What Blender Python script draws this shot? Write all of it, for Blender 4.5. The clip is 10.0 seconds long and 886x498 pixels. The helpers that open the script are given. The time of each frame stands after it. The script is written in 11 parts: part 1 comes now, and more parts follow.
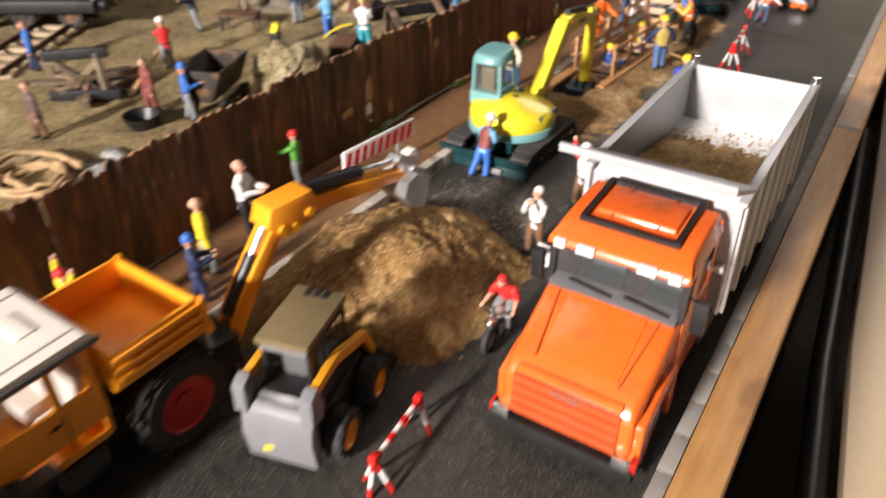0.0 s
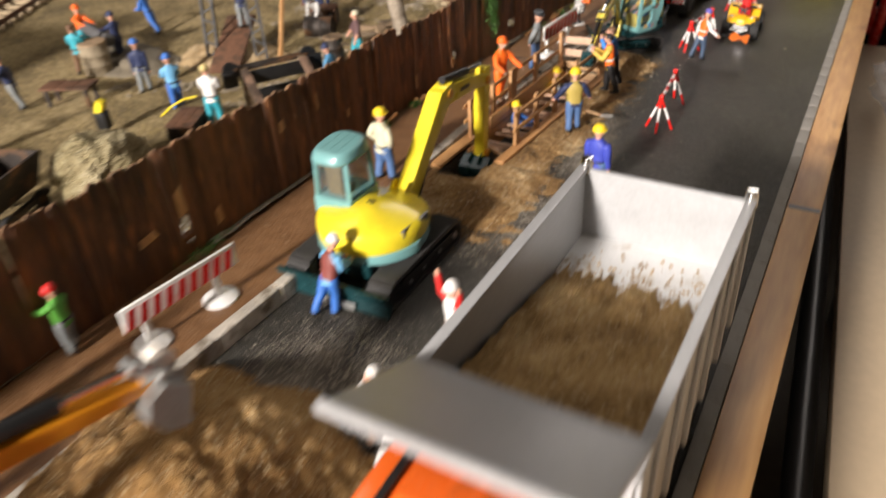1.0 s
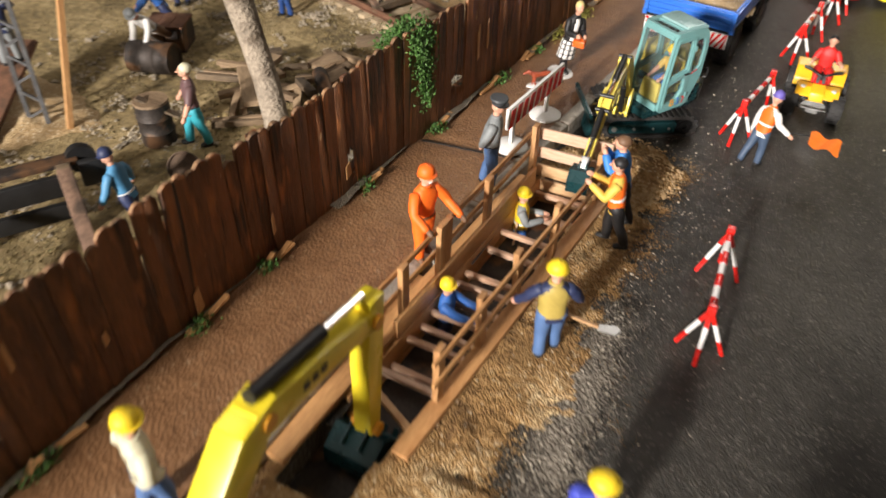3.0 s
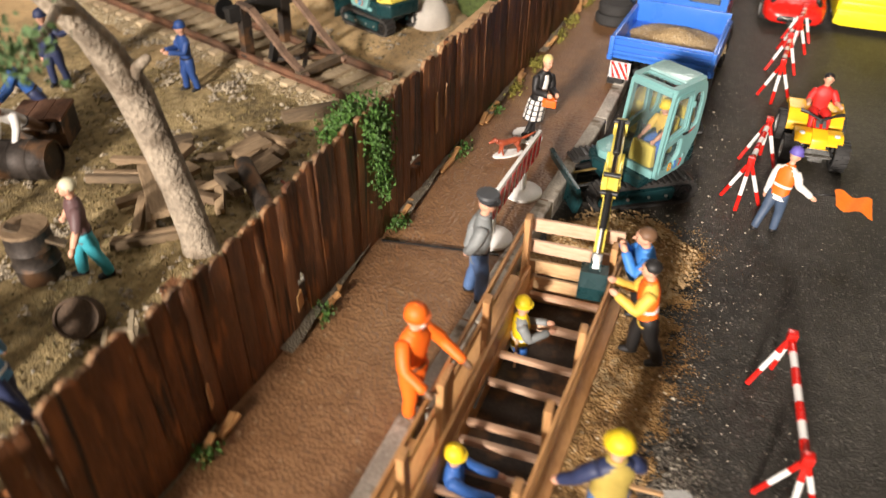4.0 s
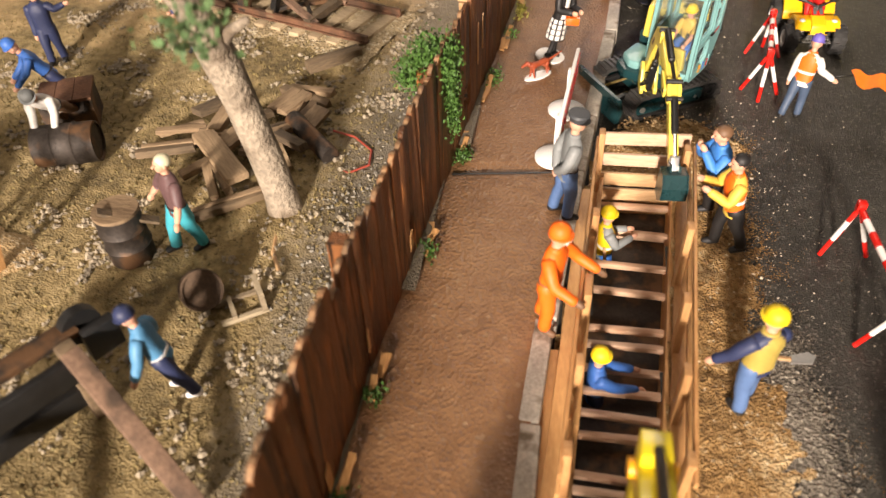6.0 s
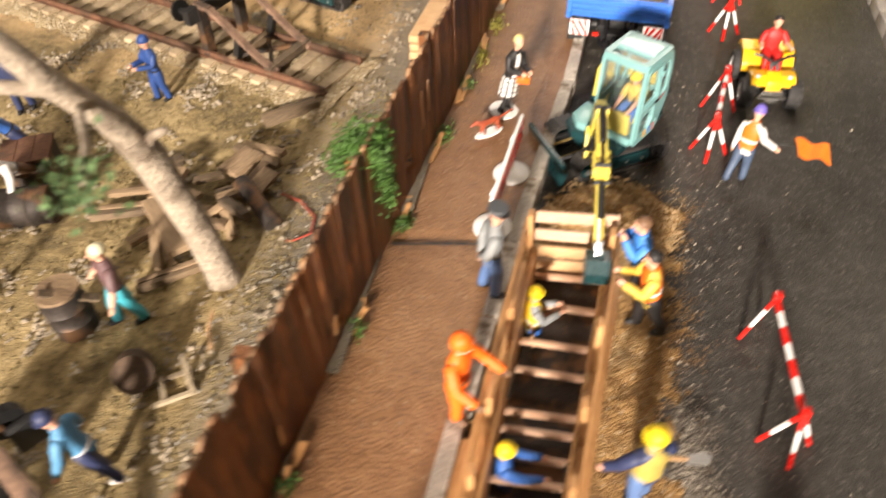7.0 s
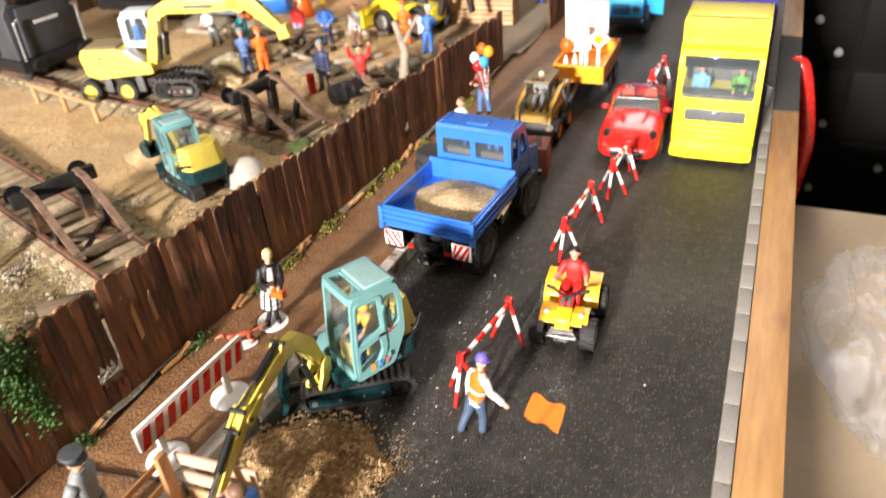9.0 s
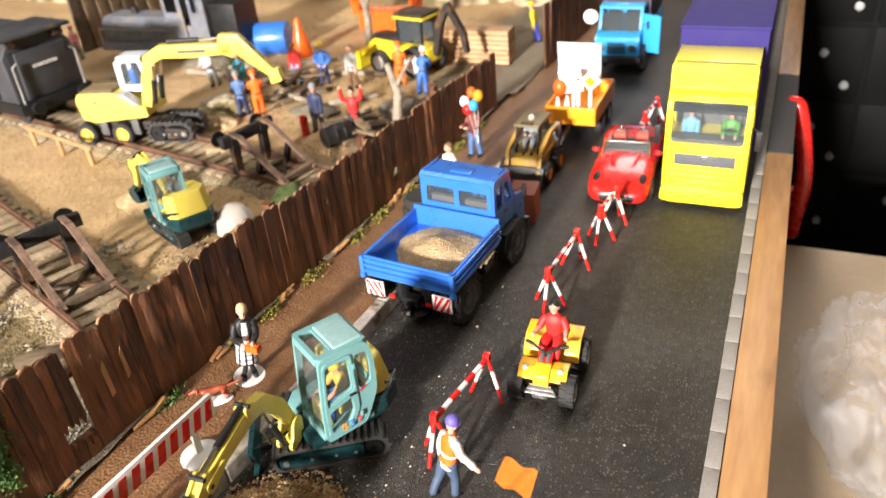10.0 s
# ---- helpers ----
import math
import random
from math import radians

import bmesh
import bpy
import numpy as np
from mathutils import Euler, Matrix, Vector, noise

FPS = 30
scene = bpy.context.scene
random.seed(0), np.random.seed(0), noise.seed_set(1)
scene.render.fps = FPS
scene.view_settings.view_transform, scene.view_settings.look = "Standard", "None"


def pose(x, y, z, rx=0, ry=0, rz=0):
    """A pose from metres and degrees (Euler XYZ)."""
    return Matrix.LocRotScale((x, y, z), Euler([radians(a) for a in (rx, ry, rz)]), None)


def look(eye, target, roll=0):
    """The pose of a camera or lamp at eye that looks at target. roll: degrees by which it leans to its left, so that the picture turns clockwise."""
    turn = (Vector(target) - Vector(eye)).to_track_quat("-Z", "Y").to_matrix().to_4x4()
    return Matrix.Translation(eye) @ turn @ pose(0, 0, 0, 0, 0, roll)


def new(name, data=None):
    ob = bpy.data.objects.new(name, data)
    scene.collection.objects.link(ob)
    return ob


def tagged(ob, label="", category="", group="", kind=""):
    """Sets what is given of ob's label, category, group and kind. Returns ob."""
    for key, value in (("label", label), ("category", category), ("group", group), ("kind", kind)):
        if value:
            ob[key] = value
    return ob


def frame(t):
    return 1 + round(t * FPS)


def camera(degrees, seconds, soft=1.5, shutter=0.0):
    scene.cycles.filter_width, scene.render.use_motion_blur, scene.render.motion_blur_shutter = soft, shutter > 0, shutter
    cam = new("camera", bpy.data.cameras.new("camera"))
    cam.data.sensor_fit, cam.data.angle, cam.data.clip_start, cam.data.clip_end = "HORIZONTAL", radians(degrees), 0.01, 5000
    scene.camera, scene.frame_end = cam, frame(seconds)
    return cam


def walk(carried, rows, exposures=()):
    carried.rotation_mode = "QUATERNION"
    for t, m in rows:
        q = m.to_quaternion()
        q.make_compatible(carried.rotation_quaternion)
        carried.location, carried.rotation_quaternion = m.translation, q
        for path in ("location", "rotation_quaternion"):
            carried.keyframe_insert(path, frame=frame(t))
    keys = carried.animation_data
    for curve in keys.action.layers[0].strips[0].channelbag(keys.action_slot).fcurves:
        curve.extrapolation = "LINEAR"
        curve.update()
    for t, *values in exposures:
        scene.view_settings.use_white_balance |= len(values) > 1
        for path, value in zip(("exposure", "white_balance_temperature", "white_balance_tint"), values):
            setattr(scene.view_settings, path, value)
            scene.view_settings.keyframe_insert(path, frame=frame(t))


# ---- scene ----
from mathutils.geometry import tessellate_polygon

U = 0.01  # all lengths below are in centimetres of the model landscape

cam = camera(61.7, 10.0, 1.45, 0.65)
PATH = [
    (0, (4.28, -15.14, 30.95), (-4.65, -1.29, 19.62), -0.87),
    (0.5, (2.79, -6.67, 30.67), (-5.48, 7.58, 19.34), -2.05),
    (1, (2.54, 5.02, 29.97), (-5.92, 19.27, 18.76), -3.35),
    (1.5, (1.24, 18.54, 29.65), (-7.71, 32.32, 18.25), -2.46),
    (2, (-0.22, 28.59, 28.86), (-9.39, 41.97, 17.16), -1.87),
    (2.2, (-1.41, 31.32, 29.35), (-10.43, 44.57, 17.39), -2.14),
    (3.3, (-14.64, 42.41, 27.17), (-20.88, 56.21, 14.11), 2.42),
    (3.5, (-15.82, 44.24, 26.39), (-21.79, 58.30, 13.48), 2.32),
    (4, (-18.93, 47.98, 26.10), (-24.07, 62.85, 13.75), 0.88),
    (4.5, (-22.33, 48.21, 25.48), (-26.43, 63.50, 13.27), 0.45),
    (5, (-24.59, 46.53, 24.72), (-27.67, 62.30, 12.82), 0.31),
    (5.5, (-26.82, 44.53, 24.17), (-29.40, 59.69, 11.38), 0.22),
    (5.7, (-27.02, 44.32, 25.04), (-29.64, 59.11, 11.84), -1.19),
    (6.8, (-24.91, 47.12, 31.61), (-27.86, 60.64, 17.17), -3.25),
    (7, (-22.63, 48.53, 32.05), (-25.89, 62.06, 17.68), -3.11),
    (7.5, (-15.26, 52.43, 32.34), (-19.78, 66.43, 18.79), -3.01),
    (8, (-7.47, 56.56, 31.87), (-13.45, 70.96, 19.35), -3.96),
    (8.5, (-3.24, 59.03, 31.96), (-9.85, 73.77, 20.17), -4.99),
    (9, (-1.10, 61.39, 31.53), (-8.18, 76.47, 20.46), -5.11),
    (9.5, (-0.16, 62.69, 31.79), (-7.54, 77.94, 21.16), -5.57),
    (10, (0.55, 63.69, 32.43), (-6.99, 78.99, 21.98), -5.77),
]
walk(cam, [(t, look([a * U for a in eye], [a * U for a in target], roll)) for t, eye, target, roll in PATH],
     [(0.0, 0.12, 6500, 18), (1.0, 0.05, 6600, 15), (2.2, 0.13, 6500, 14), (3.3, 0.24, 6600, 14), (4.5, 0.34, 7250, 18), (5.7, 0.43, 7450, 19), (7.0, 0.84, 7250, 18), (8.5, 0.97, 6500, 15), (10.0, 0.98, 6500, 15)])

cam.data.dof.use_dof = True
cam.data.dof.focus_distance = 0.42
cam.data.dof.aperture_fstop = 10.0

# ---- light: a bright lamp behind the start of the walk, and two added fill lamps ----
world = bpy.data.worlds.new("room_air")
scene.world = world
world.use_nodes = True
world.node_tree.nodes["Background"].inputs[0].default_value = (1.0, 0.95, 0.88, 1)
world.node_tree.nodes["Background"].inputs[1].default_value = 0.005


def area_lamp(name, eye, target, size, watts, colour):
    data = bpy.data.lights.new(name, "AREA")
    data.shape, data.size, data.energy, data.color = "DISK", size * U, watts, colour
    ob = new(name, data)
    ob.matrix_world = look([a * U for a in eye], [a * U for a in target])
    return ob


area_lamp("key_lamp", (-62, -385, 166), (-22, 80, 0), 46, 470, (1.0, 0.955, 0.885))
# added soft fill over the yard, with no fitting of its own
area_lamp("fill_lamp", (-150, 40, 205), (-60, 90, 0), 120, 7, (1.0, 0.95, 0.88))
# added fill from the north, for sheen on the far asphalt
area_lamp("fill_lamp", (-10, 330, 215), (-20, 120, 0), 150, 26, (1.0, 0.95, 0.88))

# ---- materials ----
def mat(name, col, rough=0.5, metal=0.0, var=0.14, scale=90.0, fine=700.0, bump=0.12, coat=0.0, dirt=None, amount=0.0, stretch=(1, 1, 1), rnd=0.0, depth=0.0006):
    """A plain surface with mottling at two scales, fine relief and, if wanted, dirt in patches."""
    m = bpy.data.materials.new(name)
    m.use_nodes = True
    nt = m.node_tree
    n, k = nt.nodes, nt.links.new
    b = n["Principled BSDF"]
    tc, mp = n.new("ShaderNodeTexCoord"), n.new("ShaderNodeMapping")
    mp.inputs["Scale"].default_value = stretch
    k(tc.outputs["Object"], mp.inputs[0])
    big, small = n.new("ShaderNodeTexNoise"), n.new("ShaderNodeTexNoise")
    for node, s, d in ((big, scale, 3.0), (small, fine, 4.0)):
        node.inputs["Scale"].default_value, node.inputs["Detail"].default_value = s, d
        k(mp.outputs[0], node.inputs["Vector"])
    add = n.new("ShaderNodeMath")
    add.operation = "ADD"
    k(big.outputs[0], add.inputs[0]), k(small.outputs[0], add.inputs[1])
    last = add.outputs[0]
    if rnd:
        oi, ma = n.new("ShaderNodeObjectInfo"), n.new("ShaderNodeMath")
        ma.operation = "MULTIPLY_ADD"
        ma.inputs[1].default_value = rnd
        k(oi.outputs["Random"], ma.inputs[0]), k(last, ma.inputs[2])
        sub = n.new("ShaderNodeMath")
        sub.operation = "SUBTRACT"
        sub.inputs[1].default_value = rnd / 2
        k(ma.outputs[0], sub.inputs[0])
        last = sub.outputs[0]
    ramp = n.new("ShaderNodeMapRange")
    ramp.inputs["From Min"].default_value, ramp.inputs["From Max"].default_value = 0.7, 1.3
    ramp.inputs["To Min"].default_value, ramp.inputs["To Max"].default_value = 1 - var, 1 + var
    k(last, ramp.inputs["Value"])
    mul = n.new("ShaderNodeMix")
    mul.data_type, mul.blend_type = "RGBA", "MULTIPLY"
    mul.inputs[0].default_value = 1.0
    mul.inputs[6].default_value = (*col, 1)
    k(ramp.outputs[0], mul.inputs[7])
    colour = mul.outputs[2]
    if dirt:
        spot, cut, mix = n.new("ShaderNodeTexNoise"), n.new("ShaderNodeMapRange"), n.new("ShaderNodeMix")
        spot.inputs["Scale"].default_value, spot.inputs["Detail"].default_value = scale * 0.6, 6.0
        cut.inputs["From Min"].default_value, cut.inputs["From Max"].default_value = 0.62 - 0.25 * amount, 0.74 - 0.25 * amount
        mix.data_type = "RGBA"
        mix.inputs[7].default_value = (*dirt, 1)
        k(mp.outputs[0], spot.inputs["Vector"]), k(spot.outputs[0], cut.inputs[0])
        k(cut.outputs[0], mix.inputs[0]), k(colour, mix.inputs[6])
        colour = mix.outputs[2]
    k(colour, b.inputs["Base Color"])
    rr = n.new("ShaderNodeMapRange")
    rr.inputs["To Min"].default_value, rr.inputs["To Max"].default_value = max(rough - 0.1, 0.04), min(rough + 0.12, 1)
    k(big.outputs[0], rr.inputs[0]), k(rr.outputs[0], b.inputs["Roughness"])
    b.inputs["Metallic"].default_value = metal
    b.inputs["Coat Weight"].default_value = coat
    if bump:
        bp = n.new("ShaderNodeBump")
        bp.inputs["Strength"].default_value, bp.inputs["Distance"].default_value = bump, depth
        k(small.outputs[0], bp.inputs["Height"]), k(bp.outputs[0], b.inputs["Normal"])
    return m


def grain_mat(name, a, b_col, rough=0.6, rnd=0.5, along=(30, 30, 3), bump=0.4, depth=0.0008, flakes=()):
    """Wood with streaks along one axis of the piece, each piece of its own tone."""
    m = bpy.data.materials.new(name)
    m.use_nodes = True
    nt = m.node_tree
    n, k = nt.nodes, nt.links.new
    b = n["Principled BSDF"]
    tc, mp, oi = n.new("ShaderNodeTexCoord"), n.new("ShaderNodeMapping"), n.new("ShaderNodeObjectInfo")
    mp.inputs["Scale"].default_value = along
    off = n.new("ShaderNodeVectorMath")
    off.operation = "SCALE"
    k(oi.outputs["Random"], off.inputs[3])
    off.inputs[0].default_value = (7, 3, 11)
    k(tc.outputs["Object"], mp.inputs[0]), k(off.outputs[0], mp.inputs[1])
    streak, wear = n.new("ShaderNodeTexNoise"), n.new("ShaderNodeTexNoise")
    streak.inputs["Scale"].default_value, streak.inputs["Detail"].default_value = 20, 5
    wear.inputs["Scale"].default_value, wear.inputs["Detail"].default_value = 3.0, 4
    k(mp.outputs[0], streak.inputs["Vector"]), k(mp.outputs[0], wear.inputs["Vector"])
    s1, s2 = n.new("ShaderNodeMath"), n.new("ShaderNodeMath")
    s1.operation, s2.operation = "ADD", "MULTIPLY_ADD"
    k(streak.outputs[0], s1.inputs[0]), k(wear.outputs[0], s1.inputs[1])
    s2.inputs[1].default_value = rnd
    k(oi.outputs["Random"], s2.inputs[0]), k(s1.outputs[0], s2.inputs[2])
    mr = n.new("ShaderNodeMapRange")
    mr.inputs["From Min"].default_value, mr.inputs["From Max"].default_value = 0.72 + rnd * 0.2, 1.3 + rnd * 0.8
    k(s2.outputs[0], mr.inputs[0])
    mix = n.new("ShaderNodeMix")
    mix.data_type = "RGBA"
    mix.inputs[6].default_value, mix.inputs[7].default_value = (*a, 1), (*b_col, 1)
    k(mr.outputs[0], mix.inputs[0])
    colour = mix.outputs[2]
    for tone, size, low, high in flakes:
        mp2, spots, cut, over = n.new("ShaderNodeMapping"), n.new("ShaderNodeTexNoise"), n.new("ShaderNodeMapRange"), n.new("ShaderNodeMix")
        mp2.inputs["Scale"].default_value = size
        spots.inputs["Scale"].default_value, spots.inputs["Detail"].default_value = 1.0, 5
        cut.inputs["From Min"].default_value, cut.inputs["From Max"].default_value = low, high
        over.data_type = "RGBA"
        over.inputs[7].default_value = (*tone, 1)
        k(tc.outputs["Object"], mp2.inputs[0]), k(off.outputs[0], mp2.inputs[1]), k(mp2.outputs[0], spots.inputs["Vector"])
        k(spots.outputs[0], cut.inputs[0]), k(cut.outputs[0], over.inputs[0]), k(colour, over.inputs[6])
        colour = over.outputs[2]
    k(colour, b.inputs["Base Color"])
    b.inputs["Roughness"].default_value = rough
    bp = n.new("ShaderNodeBump")
    bp.inputs["Strength"].default_value, bp.inputs["Distance"].default_value = bump, depth
    k(streak.outputs[0], bp.inputs["Height"]), k(bp.outputs[0], b.inputs["Normal"])
    return m


def ground_mat(name, cols, speck, rough=0.9, scale=25.0, speck_scale=420.0, speck_cut=0.10, bump=0.6, depth=0.0015, split=None, fade=None, strip=None, lump=1.0, band=None):
    """Loose ground: three tones in patches, grit as small cells; split=(axis, place, tone) turns to another tone past a ragged line."""
    m = bpy.data.materials.new(name)
    m.use_nodes = True
    nt = m.node_tree
    n, k = nt.nodes, nt.links.new
    b = n["Principled BSDF"]
    tc = n.new("ShaderNodeTexCoord")
    big, mid, cell = n.new("ShaderNodeTexNoise"), n.new("ShaderNodeTexNoise"), n.new("ShaderNodeTexVoronoi")
    big.inputs["Scale"].default_value, big.inputs["Detail"].default_value = scale, 6
    mid.inputs["Scale"].default_value, mid.inputs["Detail"].default_value = scale * 14, 5
    cell.inputs["Scale"].default_value = speck_scale
    for node in (big, mid, cell):
        k(tc.outputs["Object"], node.inputs["Vector"])
    ramp = n.new("ShaderNodeValToRGB")
    e = ramp.color_ramp.elements
    e[0].position, e[1].position = 0.36, 0.64
    e[0].color, e[1].color = (*cols[0], 1), (*cols[2], 1)
    c = e.new(0.5)
    c.color = (*cols[1], 1)
    w = n.new("ShaderNodeMath")
    w.operation = "MULTIPLY_ADD"
    w.inputs[1].default_value = 0.55
    half = n.new("ShaderNodeMath")
    half.operation = "MULTIPLY"
    half.inputs[1].default_value = 0.45
    k(mid.outputs[0], half.inputs[0]), k(big.outputs[0], w.inputs[0]), k(half.outputs[0], w.inputs[2])
    k(w.outputs[0], ramp.inputs[0])
    colour = ramp.outputs[0]
    if split:
        axis, place, tone = split
        sep, add, mr, mx = n.new("ShaderNodeSeparateXYZ"), n.new("ShaderNodeMath"), n.new("ShaderNodeMapRange"), n.new("ShaderNodeMix")
        k(tc.outputs["Object"], sep.inputs[0])
        add.operation = "MULTIPLY_ADD"
        add.inputs[1].default_value = 0.30
        k(big.outputs[0], add.inputs[0]), k(sep.outputs[axis], add.inputs[2])
        mr.inputs["From Min"].default_value, mr.inputs["From Max"].default_value = place + 0.12, place + 0.20
        mr.inputs["To Max"].default_value = 0.8
        if band:
            # past the second line the first tone comes back
            back, less = n.new("ShaderNodeMapRange"), n.new("ShaderNodeMath")
            back.inputs["From Min"].default_value, back.inputs["From Max"].default_value = band + 0.10, band + 0.22
            less.operation = "SUBTRACT"
            less.use_clamp = True
            k(add.outputs[0], mr.inputs[0]), k(add.outputs[0], back.inputs[0])
            k(mr.outputs[0], less.inputs[0]), k(back.outputs[0], less.inputs[1])
            mr = less
        else:
            k(add.outputs[0], mr.inputs[0])
        mx.data_type = "RGBA"
        mx.inputs[7].default_value = (*tone, 1)
        k(mr.outputs[0], mx.inputs[0]), k(colour, mx.inputs[6])
        colour = mx.outputs[2]
    if strip:
        begin, end, tone = strip
        sep, add, mr, mx = n.new("ShaderNodeSeparateXYZ"), n.new("ShaderNodeMath"), n.new("ShaderNodeMapRange"), n.new("ShaderNodeMix")
        k(tc.outputs["Object"], sep.inputs[0])
        add.operation = "MULTIPLY_ADD"
        add.inputs[1].default_value = 0.12
        k(w.outputs[0], add.inputs[0]), k(sep.outputs[0], add.inputs[2])
        mr.inputs["From Min"].default_value, mr.inputs["From Max"].default_value = begin + 0.06, end + 0.06
        mr.inputs["To Max"].default_value = 0.85
        k(add.outputs[0], mr.inputs[0])
        mx.data_type = "RGBA"
        mx.inputs[7].default_value = (*tone, 1)
        k(mr.outputs[0], mx.inputs[0]), k(colour, mx.inputs[6])
        colour = mx.outputs[2]
    lt, mix = n.new("ShaderNodeMath"), n.new("ShaderNodeMix")
    lt.operation = "LESS_THAN"
    sepc = n.new("ShaderNodeSeparateColor")
    k(cell.outputs["Color"], sepc.inputs[0])
    k(sepc.outputs[0], lt.inputs[0])
    lt.inputs[1].default_value = speck_cut
    mix.data_type = "RGBA"
    mix.inputs[7].default_value = (*speck, 1)
    k(lt.outputs[0], mix.inputs[0]), k(colour, mix.inputs[6]), k(mix.outputs[2], b.inputs["Base Color"])
    b.inputs["Roughness"].default_value = rough
    s = n.new("ShaderNodeMath")
    s.operation = "MULTIPLY_ADD"
    s.inputs[1].default_value = 0.5
    soft = n.new("ShaderNodeMath")
    soft.operation = "MULTIPLY"
    soft.inputs[1].default_value = lump
    k(mid.outputs[0], soft.inputs[0])
    k(cell.outputs["Distance"], s.inputs[0]), k(soft.outputs[0], s.inputs[2])
    bp = n.new("ShaderNodeBump")
    bp.inputs["Strength"].default_value, bp.inputs["Distance"].default_value = bump, depth
    k(s.outputs[0], bp.inputs["Height"]), k(bp.outputs[0], b.inputs["Normal"])
    if fade:
        # the thin rim of a spread breaks up into loose grains
        sepz, mz, gr, cmp_node, both = n.new("ShaderNodeSeparateXYZ"), n.new("ShaderNodeMapRange"), n.new("ShaderNodeTexNoise"), n.new("ShaderNodeMath"), n.new("ShaderNodeMath")
        k(tc.outputs["Object"], sepz.inputs[0]), k(sepz.outputs[2], mz.inputs[0])
        mz.inputs["From Min"].default_value, mz.inputs["From Max"].default_value = fade
        mz.inputs["To Min"].default_value, mz.inputs["To Max"].default_value = 0.32, 0.66
        gr.inputs["Scale"].default_value, gr.inputs["Detail"].default_value = 900.0, 3.0
        k(tc.outputs["Object"], gr.inputs["Vector"])
        both.operation = "MULTIPLY_ADD"
        both.inputs[1].default_value = 0.35
        sh = n.new("ShaderNodeMath")
        sh.operation = "MULTIPLY"
        sh.inputs[1].default_value = 0.65
        k(mid.outputs[0], both.inputs[0]), k(gr.outputs[0], sh.inputs[0]), k(sh.outputs[0], both.inputs[2])
        cmp_node.operation = "LESS_THAN"
        k(both.outputs[0], cmp_node.inputs[0]), k(mz.outputs[0], cmp_node.inputs[1]), k(cmp_node.outputs[0], b.inputs["Alpha"])
    return m


def film_mat(name, gloss=0.02, rough=0.22):
    """Thin clear film: see-through, with gloss."""
    m = bpy.data.materials.new(name)
    m.use_nodes = True
    nt = m.node_tree
    n, k = nt.nodes, nt.links.new
    n.remove(n["Principled BSDF"])
    lw, mr, tr, gl, mix = n.new("ShaderNodeLayerWeight"), n.new("ShaderNodeMapRange"), n.new("ShaderNodeBsdfTransparent"), n.new("ShaderNodeBsdfGlossy"), n.new("ShaderNodeMixShader")
    lw.inputs[0].default_value = 0.35
    mr.inputs["To Min"].default_value, mr.inputs["To Max"].default_value = gloss, 0.26
    df, veil = n.new("ShaderNodeBsdfDiffuse"), n.new("ShaderNodeMixShader")
    df.inputs[0].default_value = (0.80, 0.79, 0.80, 1)
    veil.inputs[0].default_value = 0.035
    tr.inputs[0].default_value = (0.97, 0.97, 0.97, 1)
    gl.inputs[0].default_value, gl.inputs[1].default_value = (0.95, 0.95, 0.97, 1), rough
    k(lw.outputs["Fresnel"], mr.inputs[0]), k(mr.outputs[0], mix.inputs[0]), k(tr.outputs[0], veil.inputs[1]), k(df.outputs[0], veil.inputs[2]), k(veil.outputs[0], mix.inputs[1]), k(gl.outputs[0], mix.inputs[2])
    k(mix.outputs[0], n["Material Output"].inputs[0])
    return m


def clear_mat(name, tint, rough=0.05, alpha=0.35):
    m = bpy.data.materials.new(name)
    m.use_nodes = True
    b = m.node_tree.nodes["Principled BSDF"]
    b.inputs["Base Color"].default_value = (*tint, 1)
    b.inputs["Roughness"].default_value, b.inputs["Alpha"].default_value = rough, alpha
    return m


ASPHALT = ground_mat("asphalt", ((0.021, 0.0188, 0.0155), (0.036, 0.0328, 0.0275), (0.056, 0.0515, 0.043)), (0.105, 0.097, 0.082), 0.52, 9.0, 1000.0, 0.07, 0.9, 0.0011)
ASPHALT.node_tree.nodes["Principled BSDF"].inputs["Specular IOR Level"].default_value = 0.42
DIRT = ground_mat("dirt", ((0.15, 0.078, 0.026), (0.36, 0.205, 0.072), (0.60, 0.44, 0.24)), (0.60, 0.48, 0.32), 0.95, 22.0, 900.0, 0.02, 1.0, 0.003, fade=(0.0009, 0.0019))
MOUND = ground_mat("mound_soil", ((0.15, 0.077, 0.022), (0.30, 0.163, 0.050), (0.45, 0.283, 0.115)), (0.55, 0.42, 0.24), 0.95, 16.0, 850.0, 0.05, 0.9, 0.0025)
DUST = ground_mat("gravel_dust", ((0.070, 0.060, 0.048), (0.155, 0.132, 0.104), (0.27, 0.235, 0.185)), (0.38, 0.34, 0.27), 0.9, 30.0, 700.0, 0.14, 1.0, 0.003, fade=(0.0009, 0.0019))
SAND = ground_mat("sand", ((0.34, 0.22, 0.10), (0.46, 0.32, 0.16), (0.58, 0.43, 0.25)), (0.66, 0.55, 0.38), 0.95, 40.0, 900.0, 0.07, 0.8, 0.0015)
YARD = ground_mat("dry_grass", ((0.100, 0.072, 0.031), (0.255, 0.186, 0.082), (0.44, 0.335, 0.17)), (0.20, 0.16, 0.085), 0.95, 13.0, 900.0, 0.05, 0.6, 0.0020, split=(1, 0.93, (0.60, 0.40, 0.20)), band=1.85, strip=(-0.405, -0.378, (0.155, 0.135, 0.105)))
BALLAST = ground_mat("ballast", ((0.18, 0.13, 0.070), (0.31, 0.235, 0.130), (0.42, 0.33, 0.19)), (0.46, 0.39, 0.27), 0.95, 30.0, 520.0, 0.15, 1.0, 0.0025)
